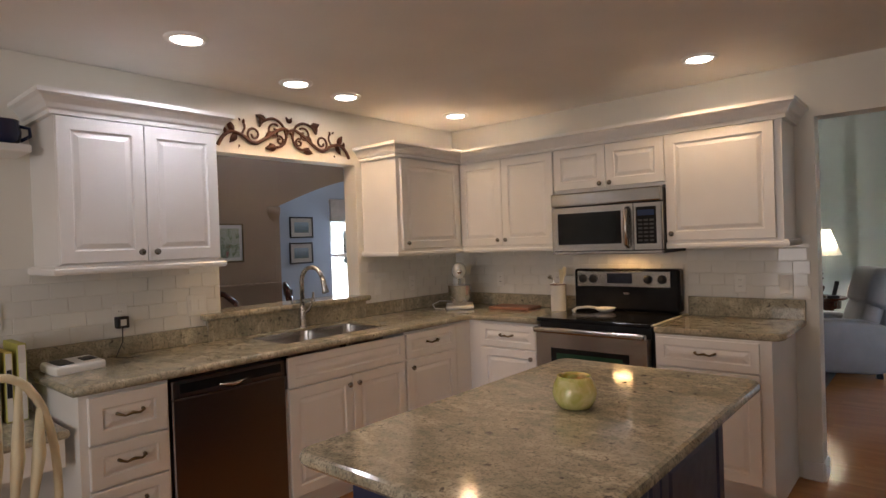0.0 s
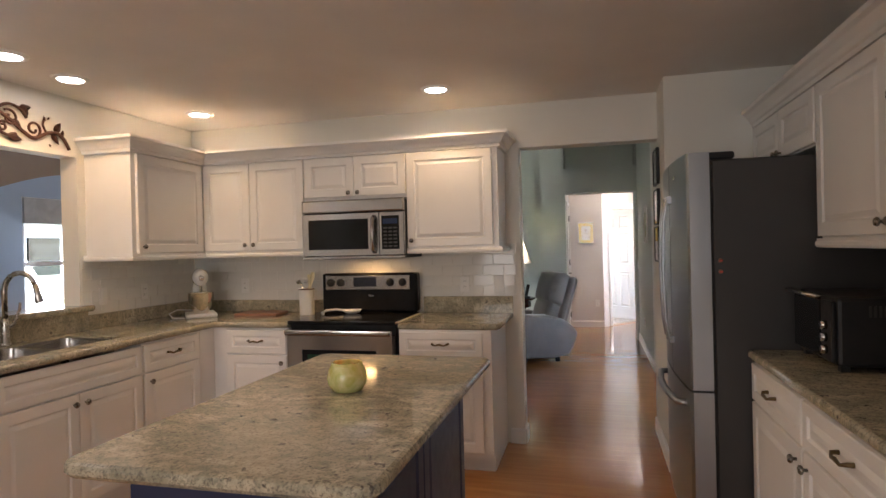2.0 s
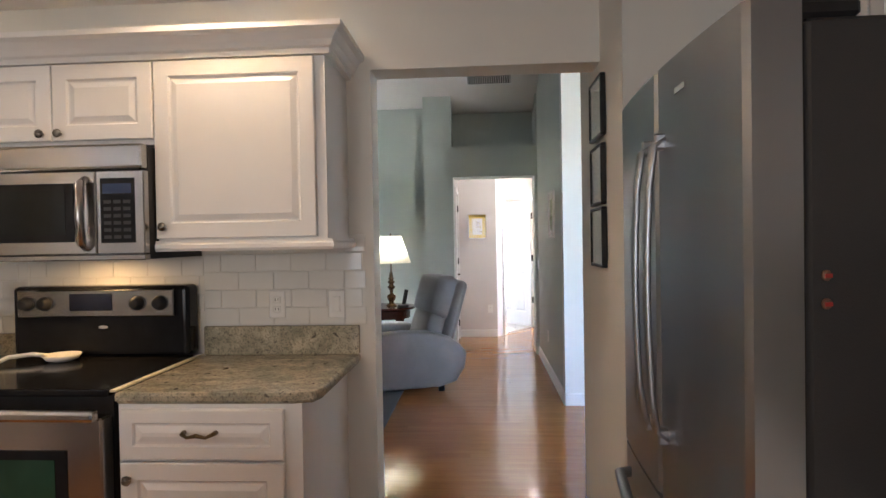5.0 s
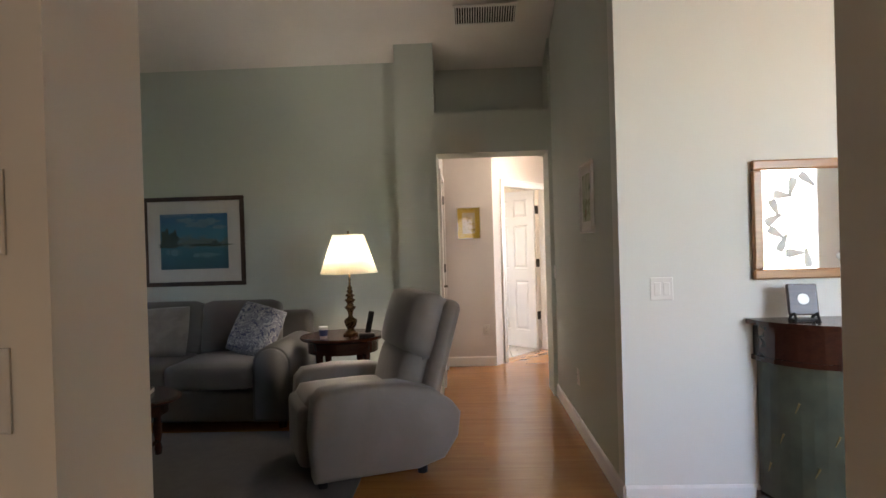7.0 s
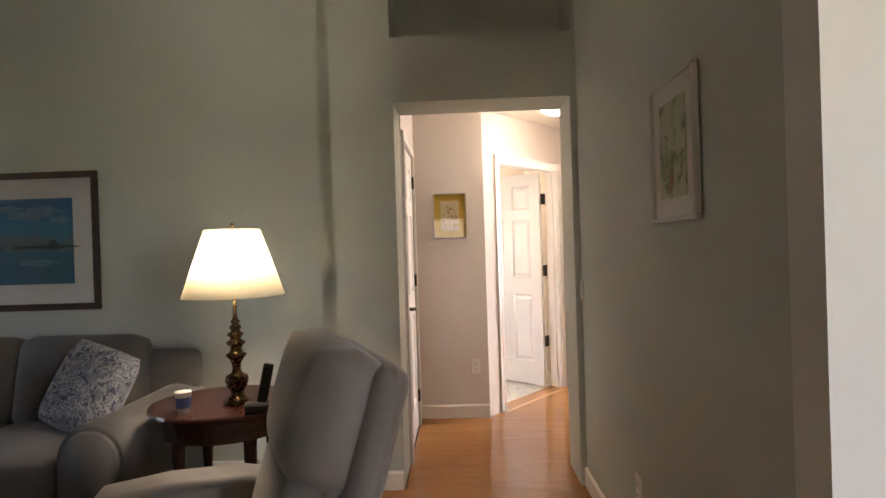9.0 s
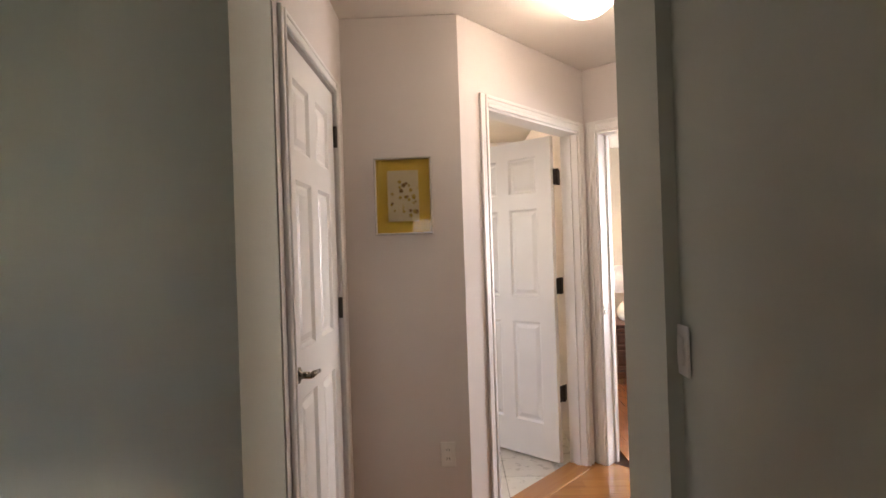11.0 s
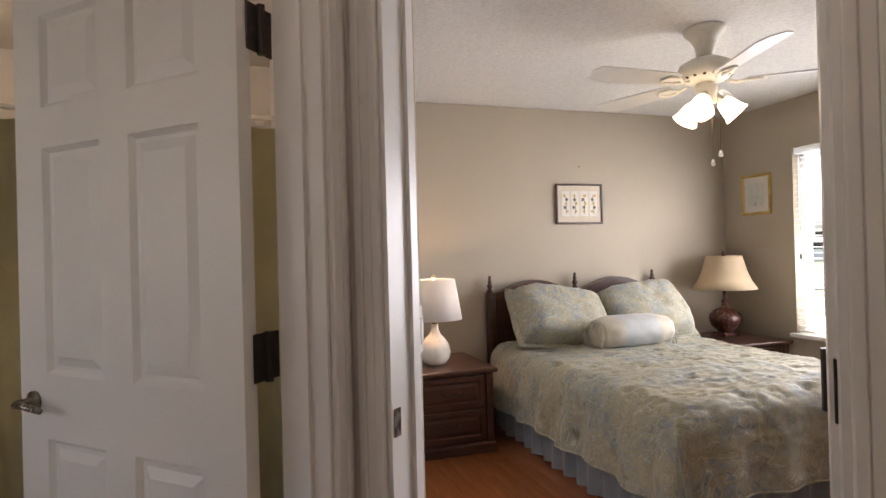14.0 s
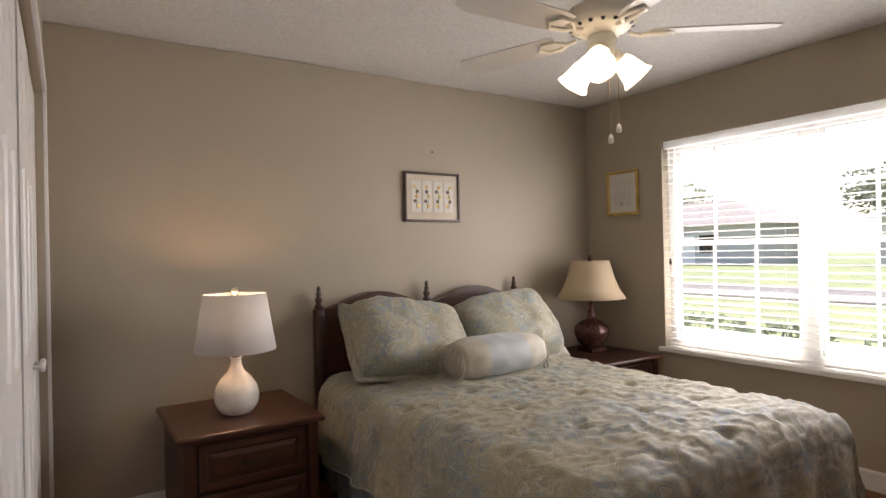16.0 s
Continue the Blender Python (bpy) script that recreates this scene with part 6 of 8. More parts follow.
bm = bmesh.new()
grid = []
for i in range(NX + 1):
    row = []
    s = -(WX + HANG) + 2 * (WX + HANG) * i / NX
    for j in range(NY + 1):
        q = 0.12 + (2.14 + HANG - 0.12) * j / NY
        x, dx = drape(s, WX)
        y, dy = drape(q, 2.14)
        d = max(dx, dy) + 0.25 * min(dx, dy)
        v = Vector((s, q, 0))
        tuft = 0.0
        gx, gy = s / 0.36, (q + 0.1) / 0.36
        r2 = (gx - round(gx)) ** 2 + (gy - round(gy)) ** 2
        tuft = -0.024 * math.exp(-r2 / 0.008)
        ridge = (1 - abs(noise.noise(Vector((s * 3.4 + 1.2 * noise.noise(v * 2.0), q * 8.5, 11))))) ** 7 * max(0.0, 0.55 + noise.noise(v * 2.1 + Vector((5, 5, 5))))
        ridge += 0.5 * (1 - abs(noise.noise(Vector((s * 8.0 + noise.noise(v * 4.0), q * 15.0, 3))))) ** 8
        crease = max(0.0, 1 - 7 * abs(noise.noise(Vector((s * 5 + 2 * noise.noise(v * 2.5), q * 13, 5))))) * max(0.0, noise.noise(v * 3.2 + Vector((9, 4, 1))) + 0.25)
        puff = -0.016 * crease + 0.007 * noise.noise(v * 4.0) + 0.005 * noise.noise(v * 12.0 + Vector((3, 1, 7))) + 0.011 * abs(noise.noise(Vector((s * 6 + 1.5 * noise.noise(v * 3), q * 17, 2)))) + 0.003 * noise.noise(v * 30.0) + tuft + 0.013 * ridge
        fold = 0.0
        if d > 0.1:
            fold = min(1.0, (d - 0.1) * 5) * 0.018 * math.sin((q if dx > dy else s) * 21 + 3 * noise.noise(v * 1.5))
        nx = 1.0 if dx > 0.09 and dx >= dy else 0.0
        ny = 1.0 if dy > 0.09 and dy > dx else 0.0
        px = x + (1 if s > 0 else -1) * nx * (fold + puff * 0.6)
        py = y + ny * (fold + puff * 0.6)
        crown = 0.035 * max(0.0, 1 - (x / WX) ** 2)
        pz = TOPZ + crown - d + (puff * (1 - max(nx, ny)))
        if d > 0.30:
            pz += 0.006 * math.sin((q if nx else s) * 9)
        row.append(bm.verts.new((px, -py, max(0.05, pz))))
    grid.append(row)
for i in range(NX):
    for j in range(NY):
        bm.faces.new((grid[i][j], grid[i][j + 1], grid[i + 1][j + 1], grid[i + 1][j]))
bmesh.ops.recalc_face_normals(bm, faces=bm.faces)
hem = [grid[0][j].co.copy() for j in range(NY)] + [grid[i][NY].co.copy() for i in range(NX)] + [grid[NX][j].co.copy() for j in range(NY, -1, -1)]
part("cover", bm, M_BED, cf, smooth=True)
part("piping", tube(hem, 0.006, 6), M_BED, cf, "corded hem", True)


def crumple(bm):
    for v in bm.verts:
        v.co.z += 0.03 * noise.noise(v.co * 8.0) - 0.02 * (abs(v.co.x) / 0.4) ** 3
    return bm


def sham(w, h, t, n=24):
    """A pillow with a flat flange and crumpled surface, upright in x and z, thick in y."""
    bm = cushion(w, h, t, 0.75, n)
    for v in bm.verts:
        k = noise.noise(v.co * 6.0) * 0.026 + noise.noise(v.co * 17.0) * 0.010 + 0.014 * (1 - abs(noise.noise(v.co * 9.0 + Vector((w, 3, 1))))) ** 5
        v.co.z += k
    return bm


for x, tw, lab in ((3.27, 8, "sage damask pillow leaning on the headboard"), (3.98, -4, "sage damask pillow leaning on the headboard")):
    pl = thing("bed_pillow", (x, 13.20, 0.785), lab, "pillow", tw, "bed pillows")
    m = Matrix.Rotation(radians(46), 4, "X") @ Matrix.Rotation(radians(-tw * 1.6), 4, "Z")
    part("case", placed(sham(0.70, 0.48, 0.36), m), M_BED, pl, smooth=True)
    part("flange", placed(crumple(cushion(0.79, 0.55, 0.018, 0.3, 20)), m), M_BED, pl, smooth=True)
bo = thing("bolster_pillow", (3.60, 12.82, 0.735), "pale blue bolster pillow with fringed ends", "pillow", 2)
M_CREAM_C = cloth("cream_striped_silk", (0.52, 0.48, 0.39), (0.44, 0.40, 0.32), 8.0, 300, 0.6)


def bolster_ring(bm, u):
    r = 0.118 * (1 - abs(2 * u - 1) ** 4 * 0.22)
    out = []
    for k in range(28):
        a = 2 * math.pi * k / 28
        c, s = math.cos(a), math.sin(a)
        q = r + 0.007 * noise.noise(Vector((u * 7, 2 * c, 2 * s)))
        out.append(((u - 0.5) * 0.56, q * 1.2 * math.copysign(abs(c) ** 0.8, c), q * 0.92 * math.copysign(abs(s) ** 0.95, s)))
    return add_ring(bm, out)


for nm, k0, k1, mt in (("end_band", 0, 8, M_CREAM_C), ("middle", 8, 24, M_BOLSTER), ("end_band", 24, 32, M_CREAM_C)):
    bm = bmesh.new()
    rings = [bolster_ring(bm, i / 32) for i in range(k0, k1 + 1)]
    for p, q in zip(rings, rings[1:]):
        bridge(bm, p, q)
    if k0 == 0:
        bm.faces.new(list(reversed(rings[0])))
    if k1 == 32:
        bm.faces.new(rings[-1])
    bmesh.ops.recalc_face_normals(bm, faces=bm.faces)
    part(nm, bm, mt, bo, "cream end band" if mt is M_CREAM_C else "pale blue middle", True)
for sx in (-1, 1):
    bm = bmesh.new()
    for k in range(44):
        a = 2 * math.pi * k / 44
        y, z = 0.098 * math.cos(a), 0.088 * math.sin(a)
        add_tube(bm, [(sx * 0.262, y, z), (sx * 0.292, y * 1.06, z - 0.012), (sx * (0.302 + 0.006 * (k % 3)), y * 1.10, max(-0.112, z - 0.055))], 0.0032, 5)
    part("fringe", bm, M_CREAM_C, bo)


# nightstands
def nightstand(x0, x1, label):
    w = x1 - x0
    ns = thing("nightstand", (x0, 12.90, 0), label, "nightstand", 0, "nightstands")
    part("carcass", box(0.03, w - 0.03, 0.03, 0.62, 0.07, 0.52, 0.004), M_WALNUT, ns)
    part("top", box(-0.005, w + 0.005, -0.01, 0.65, 0.521, 0.55, 0.01, 2), M_WALNUT, ns, "walnut top with a moulded edge")
    part("plinth", box(0.01, w - 0.01, 0.01, 0.63, 0.0, 0.069, 0.012, 2), M_WALNUT, ns)
    for sx in (0.025, w - 0.075):
        part("pilaster", box(sx, sx + 0.05, 0.012, 0.029, 0.072, 0.518, 0.006, 2), M_WALNUT, ns)
    for z0, z1 in ((0.09, 0.285), (0.305, 0.50)):
        d = part("drawer_front", raised_door(0.085, w - 0.085, z0, z1, 0.018, 0.03, 0.03), M_WALNUT, ns)
        part("handle", tube([(w / 2 - 0.06, 0.012, (z0 + z1) / 2 + 0.01), (w / 2 - 0.05, -0.006, (z0 + z1) / 2), (w / 2, -0.01, (z0 + z1) / 2 - 0.018), (w / 2 + 0.05, -0.006, (z0 + z1) / 2), (w / 2 + 0.06, 0.012, (z0 + z1) / 2 + 0.01)], 0.005, 8), M_BRONZE, d, smooth=True)
    return ns


nightstand(1.995, 2.635, "walnut two-drawer nightstand beside the closet")
nightstand(4.56, 5.14, "walnut two-drawer nightstand beside the window")
l1 = thing("bedside_lamp", (2.30, 13.17, 0.55), "lit lamp with hammered white ceramic gourd base", "lamp")
bm = lathe([(0.045, 0), (0.075, 0.012), (0.098, 0.05), (0.104, 0.09), (0.094, 0.135), (0.068, 0.175), (0.038, 0.205), (0.026, 0.235), (0.024, 0.265), (0.03, 0.272)], n=36)
for v in bm.verts:
    k = 1 + 0.035 * noise.noise(v.co * 34.0)
    v.co.x *= k
    v.co.y *= k
part("base", bm, plain("white_ceramic", (0.74, 0.70, 0.62), 0.2, 0, 0.12, 14.0, 0.3, 40), l1, smooth=True)
part("neck", lathe([(0.02, 0.27), (0.016, 0.30), (0.012, 0.33)], n=14), M_BRASS, l1, smooth=True)
fabric_shade("shade", (0, 0, 0.305), 0.188, 0.145, 0.27, 48, 0.0, M_SHADE_W, l1)
part("harp", tube([(0, 0, 0.33), (0.045, 0, 0.38), (0.045, 0, 0.53), (0, 0, 0.58)], 0.003, 6), M_BRASS, l1)
part("finial", lathe([(0.006, 0.57), (0.016, 0.585), (0.017, 0.595), (0.006, 0.605)], n=14), M_BONE, l1, smooth=True)
l2 = thing("bedside_lamp", (4.87, 13.30, 0.55), "unlit lamp, ribbed dark copper base and tan bell shade", "lamp")
M_COPPER = plain("dark_copper_glaze", (0.09, 0.035, 0.028), 0.25, 0.2, 0.25, 12.0)
part("foot", box(-0.075, 0.075, -0.075, 0.075, 0, 0.03, 0.006), M_COPPER, l2)
part("base", lathe([(0.06, 0.031), (0.06, 0.04), (0.105, 0.085), (0.125, 0.135), (0.118, 0.18), (0.08, 0.215), (0.035, 0.235), (0.022, 0.26), (0.026, 0.29), (0.015, 0.31), (0.012, 0.42)], n=60, wave=0.03, waves=20), M_COPPER, l2, smooth=True)
bm = bmesh.new()
rings = []
for r, z in ((0.25, 0.39), (0.205, 0.46), (0.172, 0.54), (0.15, 0.62), (0.138, 0.665), (0.136, 0.665), (0.148, 0.62), (0.17, 0.54), (0.203, 0.46), (0.248, 0.39)):
    rings.append(add_ring(bm, [(r * math.cos(2 * math.pi * k / 40), r * math.sin(2 * math.pi * k / 40), z) for k in range(40)]))
for a, b in zip(rings, rings[1:] + rings[:1]):
    bridge(bm, a, b)
bmesh.ops.recalc_face_normals(bm, faces=bm.faces)
part("shade", bm, M_SHADE_T, l2, smooth=True)
part("finial", lathe([(0.01, 0.655), (0.02, 0.675), (0.012, 0.69), (0.006, 0.705)], n=12), M_COPPER, l2, smooth=True)
part("spider", tube([(0, 0, 0.42), (0, 0, 0.66)], 0.004, 6), M_BRASS, l2)
for k in range(3):
    a = radians(120 * k)
    part("spider_arm", tube([(0, 0, 0.655), (0.137 * math.cos(a), 0.137 * math.sin(a), 0.66)], 0.002, 5), M_BRASS, l2)

# bedroom pictures
bp = picture("framed_picture", 0.434, 0.33, 0.016, 0.03, M_DFRAME, None, (3.691, 13.597, 1.67), 0, "four pressed-flower cards in a dark frame", glazed=False, mat_mat=plain("cream_backing", (0.60, 0.52, 0.42), 0.8, 0, 0.05, 20.0))
for k in range(4):
    x = -0.1275 + 0.085 * k
    cd = part("card", box(x - 0.036, x + 0.036, -0.0135, -0.0105, -0.10, 0.105), M_MAT_W, bp)
    part("card_stem", tube([(x, -0.0145, -0.08), (x + 0.006, -0.0145, 0.0), (x - 0.004, -0.0145, 0.07)], 0.002, 5), plain("stem_green", (0.10, 0.13, 0.05), 0.8), cd)
    for j in range(5):
        part("card_flower", lathe([(0.013, 0), (0.008, 0.001)], (x + 0.014 * math.cos(j * 2.4 + k), -0.0142, -0.06 + 0.032 * j), 10, Matrix.Rotation(radians(90), 4, "X"), 0.25, 5), M_IRON if j % 2 else M_GOLD, cd)
picture("framed_picture", 0.295, 0.337, 0.022, 0.05, M_GOLD, A_SHELL, (BX - 0.003, 13.237, 1.72), -90, "pale sketch in a gilt frame", glazed=False)
nl = thing("wall_nail", (3.70, 13.597, 1.975), "small dark nail head in the wall", "nail")
part("head", lathe([(0.005, 0), (0.004, 0.012)], n=8, m=Matrix.Rotation(radians(90), 4, "X")), M_BRONZE, nl)
wall_plate("light_switch", (1.517, 10.742, 1.12), 65, 0.115, 0.117, "white double light switch plate by the bedroom door", 2)

# closet bifold doors and casing
c1 = thing("closet_doors", (HX + 0.0, 13.395, 0.012), "white panelled bifold closet doors with round knobs", "closet door", -90, kind="structure")
for k in range(4):
    leaf = part("leaf", placed(six_panel(0.582, 2.02, 0.03), Matrix.Translation((0.002 + 0.588 * k, -0.004 if k % 2 else 0.0, 0)) @ Matrix.Diagonal((1, 1, 1, 1))), M_DOOR, c1)
    if k in (0, 1):
        part("knob", lathe([(0.006, 0), (0.006, 0.015), (0.017, 0.022), (0.017, 0.032), (0.008, 0.037)], (0.55 if k == 0 else 0.64, -0.004, 0.92), 14, Matrix.Rotation(radians(90), 4, "X")), M_WHITEP, leaf, smooth=True)
c1.matrix_basis = pose(HX - 0.03, 13.395, 0.012, 0, 0, -90) @ Matrix.Diagonal((1, -1, 1, 1))
casing("door_casing_4", (HX, 11.035), (HX, 13.395), 2.05, -1, 0.06)

# window with blinds
wy0, wy1, wz0, wz1 = 11.02, 12.895, 0.60, 2.05
wi = thing("window_1", (BX, wy1, 0), "wide white double window with raised grids", "window", -90, kind="structure")
WW = wy1 - wy0
fr_ = 0.045
for nm, x0, x1, z0, z1 in (("frame_side", 0, fr_, wz0, wz1), ("frame_side", WW - fr_, WW, wz0, wz1), ("frame_head", fr_, WW - fr_, wz1 - fr_, wz1), ("frame_sill", fr_, WW - fr_, wz0, wz0 + fr_), ("mullion", WW / 2 - 0.045, WW / 2 + 0.045, wz0 + fr_, wz1 - fr_)):
    part(nm, box(x0, x1, 0.07, 0.13, z0, z1, 0.003), M_TRIM, wi)
part("sill_board", box(-0.03, WW + 0.03, -0.045, 0.07, wz0 - 0.03, wz0 + 0.002, 0.006, 2), M_TRIM, wi)
for x0, x1 in ((fr_, WW / 2 - 0.045), (WW / 2 + 0.045, WW - fr_)):
    for z0, z1, y in ((wz0 + fr_, 1.345, 0.085), (1.31, wz1 - fr_, 0.105)):
        sash = part("sash", box(x0, x0 + 0.03, y, y + 0.02, z0, z1), M_TRIM, wi)
        part("sash_stile", box(x1 - 0.03, x1, y, y + 0.02, z0, z1), M_TRIM, sash)
        part("sash_rail", box(x0 + 0.03, x1 - 0.03, y, y + 0.02, z0, z0 + 0.035), M_TRIM, sash)
        part("sash_rail", box(x0 + 0.03, x1 - 0.03, y, y + 0.02, z1 - 0.035, z1), M_TRIM, sash)
        w3 = (x1 - x0) / 3
        for k in (1, 2):
            part("muntin", box(x0 + w3 * k - 0.009, x0 + w3 * k + 0.009, y + 0.004, y + 0.016, z0 + 0.035, z1 - 0.035), M_TRIM, sash)
        part("muntin", box(x0 + 0.03, x1 - 0.03, y + 0.0045, y + 0.0155, (z0 + z1) / 2 - 0.009, (z0 + z1) / 2 + 0.009), M_TRIM, sash)
        g = part("pane", box(x0 + 0.03, x1 - 0.03, y + 0.0085, y + 0.0115, z0 + 0.035, z1 - 0.035), M_GLASS, sash)
        g.visible_shadow = False
bd = thing("window_blinds", (BX, wy1, 0), "open white slatted blinds hung in the window", "blinds", -90)
M_SLAT = shade_cloth("white_blind_slat", (0.84, 0.84, 0.82), 0.45)
part("headrail", box(0.01, WW - 0.01, 0.0, 0.05, wz1 - 0.055, wz1 - 0.004, 0.004), M_SLAT, bd)
part("bottom_rail", box(0.015, WW - 0.015, 0.0, 0.05, wz0 + 0.012, wz0 + 0.03, 0.004), M_SLAT, bd)
slat_me = None
for k in range(31):
    z = wz0 + 0.062 + 0.0435 * k
    if slat_me is None:
        bm = bmesh.new()
        pts = [(0.0, -0.0025), (0.025, 0.001), (0.05, -0.0005), (0.05, 0.002), (0.025, 0.0035), (0.0, 0.0)]
        a, b = add_ring(bm, [(0.015, y, z_) for y, z_ in pts]), add_ring(bm, [(WW - 0.015, y, z_) for y, z_ in pts])
        bridge(bm, a, b)
        bm.faces.new(a), bm.faces.new(list(reversed(b)))
        bmesh.ops.recalc_face_normals(bm, faces=bm.faces)
        ob = part("slat", bm, M_SLAT, bd)
        slat_me = ob.data
    else:
        ob = new("slat", slat_me)
        ob.parent = bd
    ob.location = (0, 0, z)
for x in (0.15, WW / 2 - 0.1, WW / 2 + 0.1, WW - 0.15):
    part("ladder_cord", tube([(x, -0.003, wz0 + 0.02), (x, -0.003, wz1 - 0.05)], 0.0012, 5), M_SLAT, bd)
part("tilt_wand", tube([(0.06, -0.008, 1.22), (0.06, -0.008, wz1 - 0.06)], 0.004, 6), M_SLAT, bd)
part("wand_tassel", lathe([(0.007, 1.18), (0.009, 1.2), (0.004, 1.225)], (0.06, -0.008, 0), 8), M_BRONZE, bd)

# ceiling fan
fan = thing("ceiling_fan", (3.42, 11.86, 2.44), "cream five-blade ceiling fan with lit tulip shades", "ceiling fan")
M_CREAM = plain("cream_enamel", (0.76, 0.73, 0.64), 0.3, 0, 0.04, 6.0)
part("canopy", lathe([(0.028, -0.15), (0.045, -0.14), (0.052, -0.095), (0.072, -0.055), (0.098, -0.03), (0.104, -0.012), (0.104, 0.0)], n=28), M_CREAM, fan, smooth=True)
part("downrod", lathe([(0.0125, -0.16), (0.0125, -0.08)], n=12), M_CREAM, fan)
mo = part("motor_housing", lathe([(0.05, -0.29), (0.10, -0.275), (0.135, -0.25), (0.142, -0.22), (0.13, -0.19), (0.085, -0.165), (0.03, -0.155)], n=32), M_CREAM, fan, smooth=True)
for k in range(16):
    a = 2 * math.pi * k / 16
    part("vent_hole", lathe([(0.009, 0), (0.008, 0.002)], (0.1195 * math.cos(a), 0.1195 * math.sin(a), -0.264), 8, Matrix.Rotation(a, 4, "Z") @ Matrix.Rotation(radians(150), 4, "Y")), M_BLACKP, mo)
part("switch_housing", lathe([(0.03, -0.40), (0.05, -0.39), (0.052, -0.33), (0.06, -0.31), (0.05, -0.291)], n=24), M_CREAM, fan, smooth=True)
M_BLADE = plain("white_fan_blade", (0.74, 0.72, 0.69), 0.35, 0, 0.04, 5.0)
for k in range(5):
    rot = Matrix.Rotation(radians(180 + 72 * k), 4, "Z") @ Matrix.Translation((0, 0, -0.278)) @ Matrix.Rotation(radians(12), 4, "X")
    pts = [(0.19, -0.05), (0.24, -0.062), (0.62, -0.072), (0.675, -0.045), (0.69, 0.02), (0.655, 0.068), (0.24, 0.062), (0.19, 0.05)]
    bm = bmesh.new()
    add_prism(bm, pts, -0.003, 0.003)
    part("blade", placed(bm, rot), M_BLADE, fan)
    bm = tube([(0.11, 0, -0.006), (0.15, 0.0, -0.016), (0.19, 0.03, -0.010), (0.25, 0.035, -0.009), (0.28, 0, -0.009), (0.25, -0.035, -0.009), (0.19, -0.03, -0.010), (0.15, 0.0, -0.016)], 0.008, 8)
    part("blade_iron", placed(bm, rot), M_CREAM, fan, smooth=True)
M_TULIP = glow("fan_shade_glow", (1.0, 0.82, 0.56), 9.0)
for k in range(3):
    a = radians(-25 + 120 * k)
    m = Matrix.Rotation(a, 4, "Z") @ Matrix.Translation((0.055, 0, -0.36)) @ Matrix.Rotation(radians(135), 4, "Y")
    part("light_arm", lathe([(0.02, -0.01), (0.022, 0.02), (0.03, 0.035)], n=16, m=m), M_CREAM, fan, smooth=True)
    bm = bmesh.new()
    add_lathe(bm, [(0.03, 0.03), (0.042, 0.05), (0.05, 0.085), (0.056, 0.115), (0.068, 0.135), (0.066, 0.135), (0.05, 0.11), (0.04, 0.06)], n=24, m=m, wave=0.03, waves=6)
    part("tulip_shade", bm, M_TULIP, fan, "lit frosted tulip shade", True)
for x, y, z in ((0.055, -0.03, -0.66), (-0.005, -0.04, -0.71)):
    ch_ = part("pull_chain", tube([(x, y, z + 0.02), (x * 1.1, y, -0.39)], 0.0014, 5), M_BRASS, fan)
    part("chain_weight", lathe([(0.004, 0.0), (0.011, 0.006), (0.010, 0.02), (0.004, 0.035)], (x, y, z - 0.015), 12), M_WHITEP, ch_, smooth=True)
bulb("fan_bulb", (3.42, 11.86, 1.92), 1.6, (1.0, 0.86, 0.66), 0.12)


# kitchen details
M_LENS = glow("can_lens_glow", (1.0, 0.93, 0.80), 12.0)
for cx, cy in CANS:
    rl_ = thing("recessed_light", (cx, cy, 2.44), "lit round recessed ceiling light with white trim", "ceiling light", 0, "kitchen can lights")
    bm = bmesh.new()
    rings = [add_ring(bm, [(r * math.cos(2 * math.pi * k / 32), r * math.sin(2 * math.pi * k / 32), z) for k in range(32)]) for r, z in ((0.098, 0.0), (0.095, -0.008), (0.072, -0.012), (0.066, -0.004))]
    for p, q in zip(rings, rings[1:]):
        bridge(bm, p, q)
    part("trim_ring", bm, M_TRIM, rl_, smooth=True)
    part("lens", lathe([(0.04, -0.014), (0.062, -0.010), (0.067, -0.005)], n=28), M_LENS, rl_, smooth=True)

# scrolled iron wall art above the pass-through
wa = thing("wall_art", (KX + 0.003, 1.92, 2.20), "rust-brown scrolled iron vine wall art", "wall art", 90)


def spiral(cx, cz, r, a0, turns, n=26, grow=0.3):
    return [(cx + r * (1 - (1 - grow) * k / n) * math.cos(a0 + turns * 2 * math.pi * k / n), -0.012, cz + r * (1 - (1 - grow) * k / n) * math.sin(a0 + turns * 2 * math.pi * k / n)) for k in range(n + 1)]


def flowing(pts, steps=6):
    """Smooth run through a few points in the plane of the wall."""
    out = []
    for k in range(len(pts) - 1):
        p0, p1, p2, p3 = pts[max(0, k - 1)], pts[k], pts[k + 1], pts[min(len(pts) - 1, k + 2)]
        for j in range(steps):
            t = j / steps
            out.append(tuple(0.5 * (2 * b + (c - a) * t + (2 * a - 5 * b + 4 * c - d) * t * t + (3 * b - a - 3 * c + d) * t ** 3) for a, b, c, d in zip(p0, p1, p2, p3)))
    return [(x, -0.012, z) for x, z in out + [pts[-1]]]


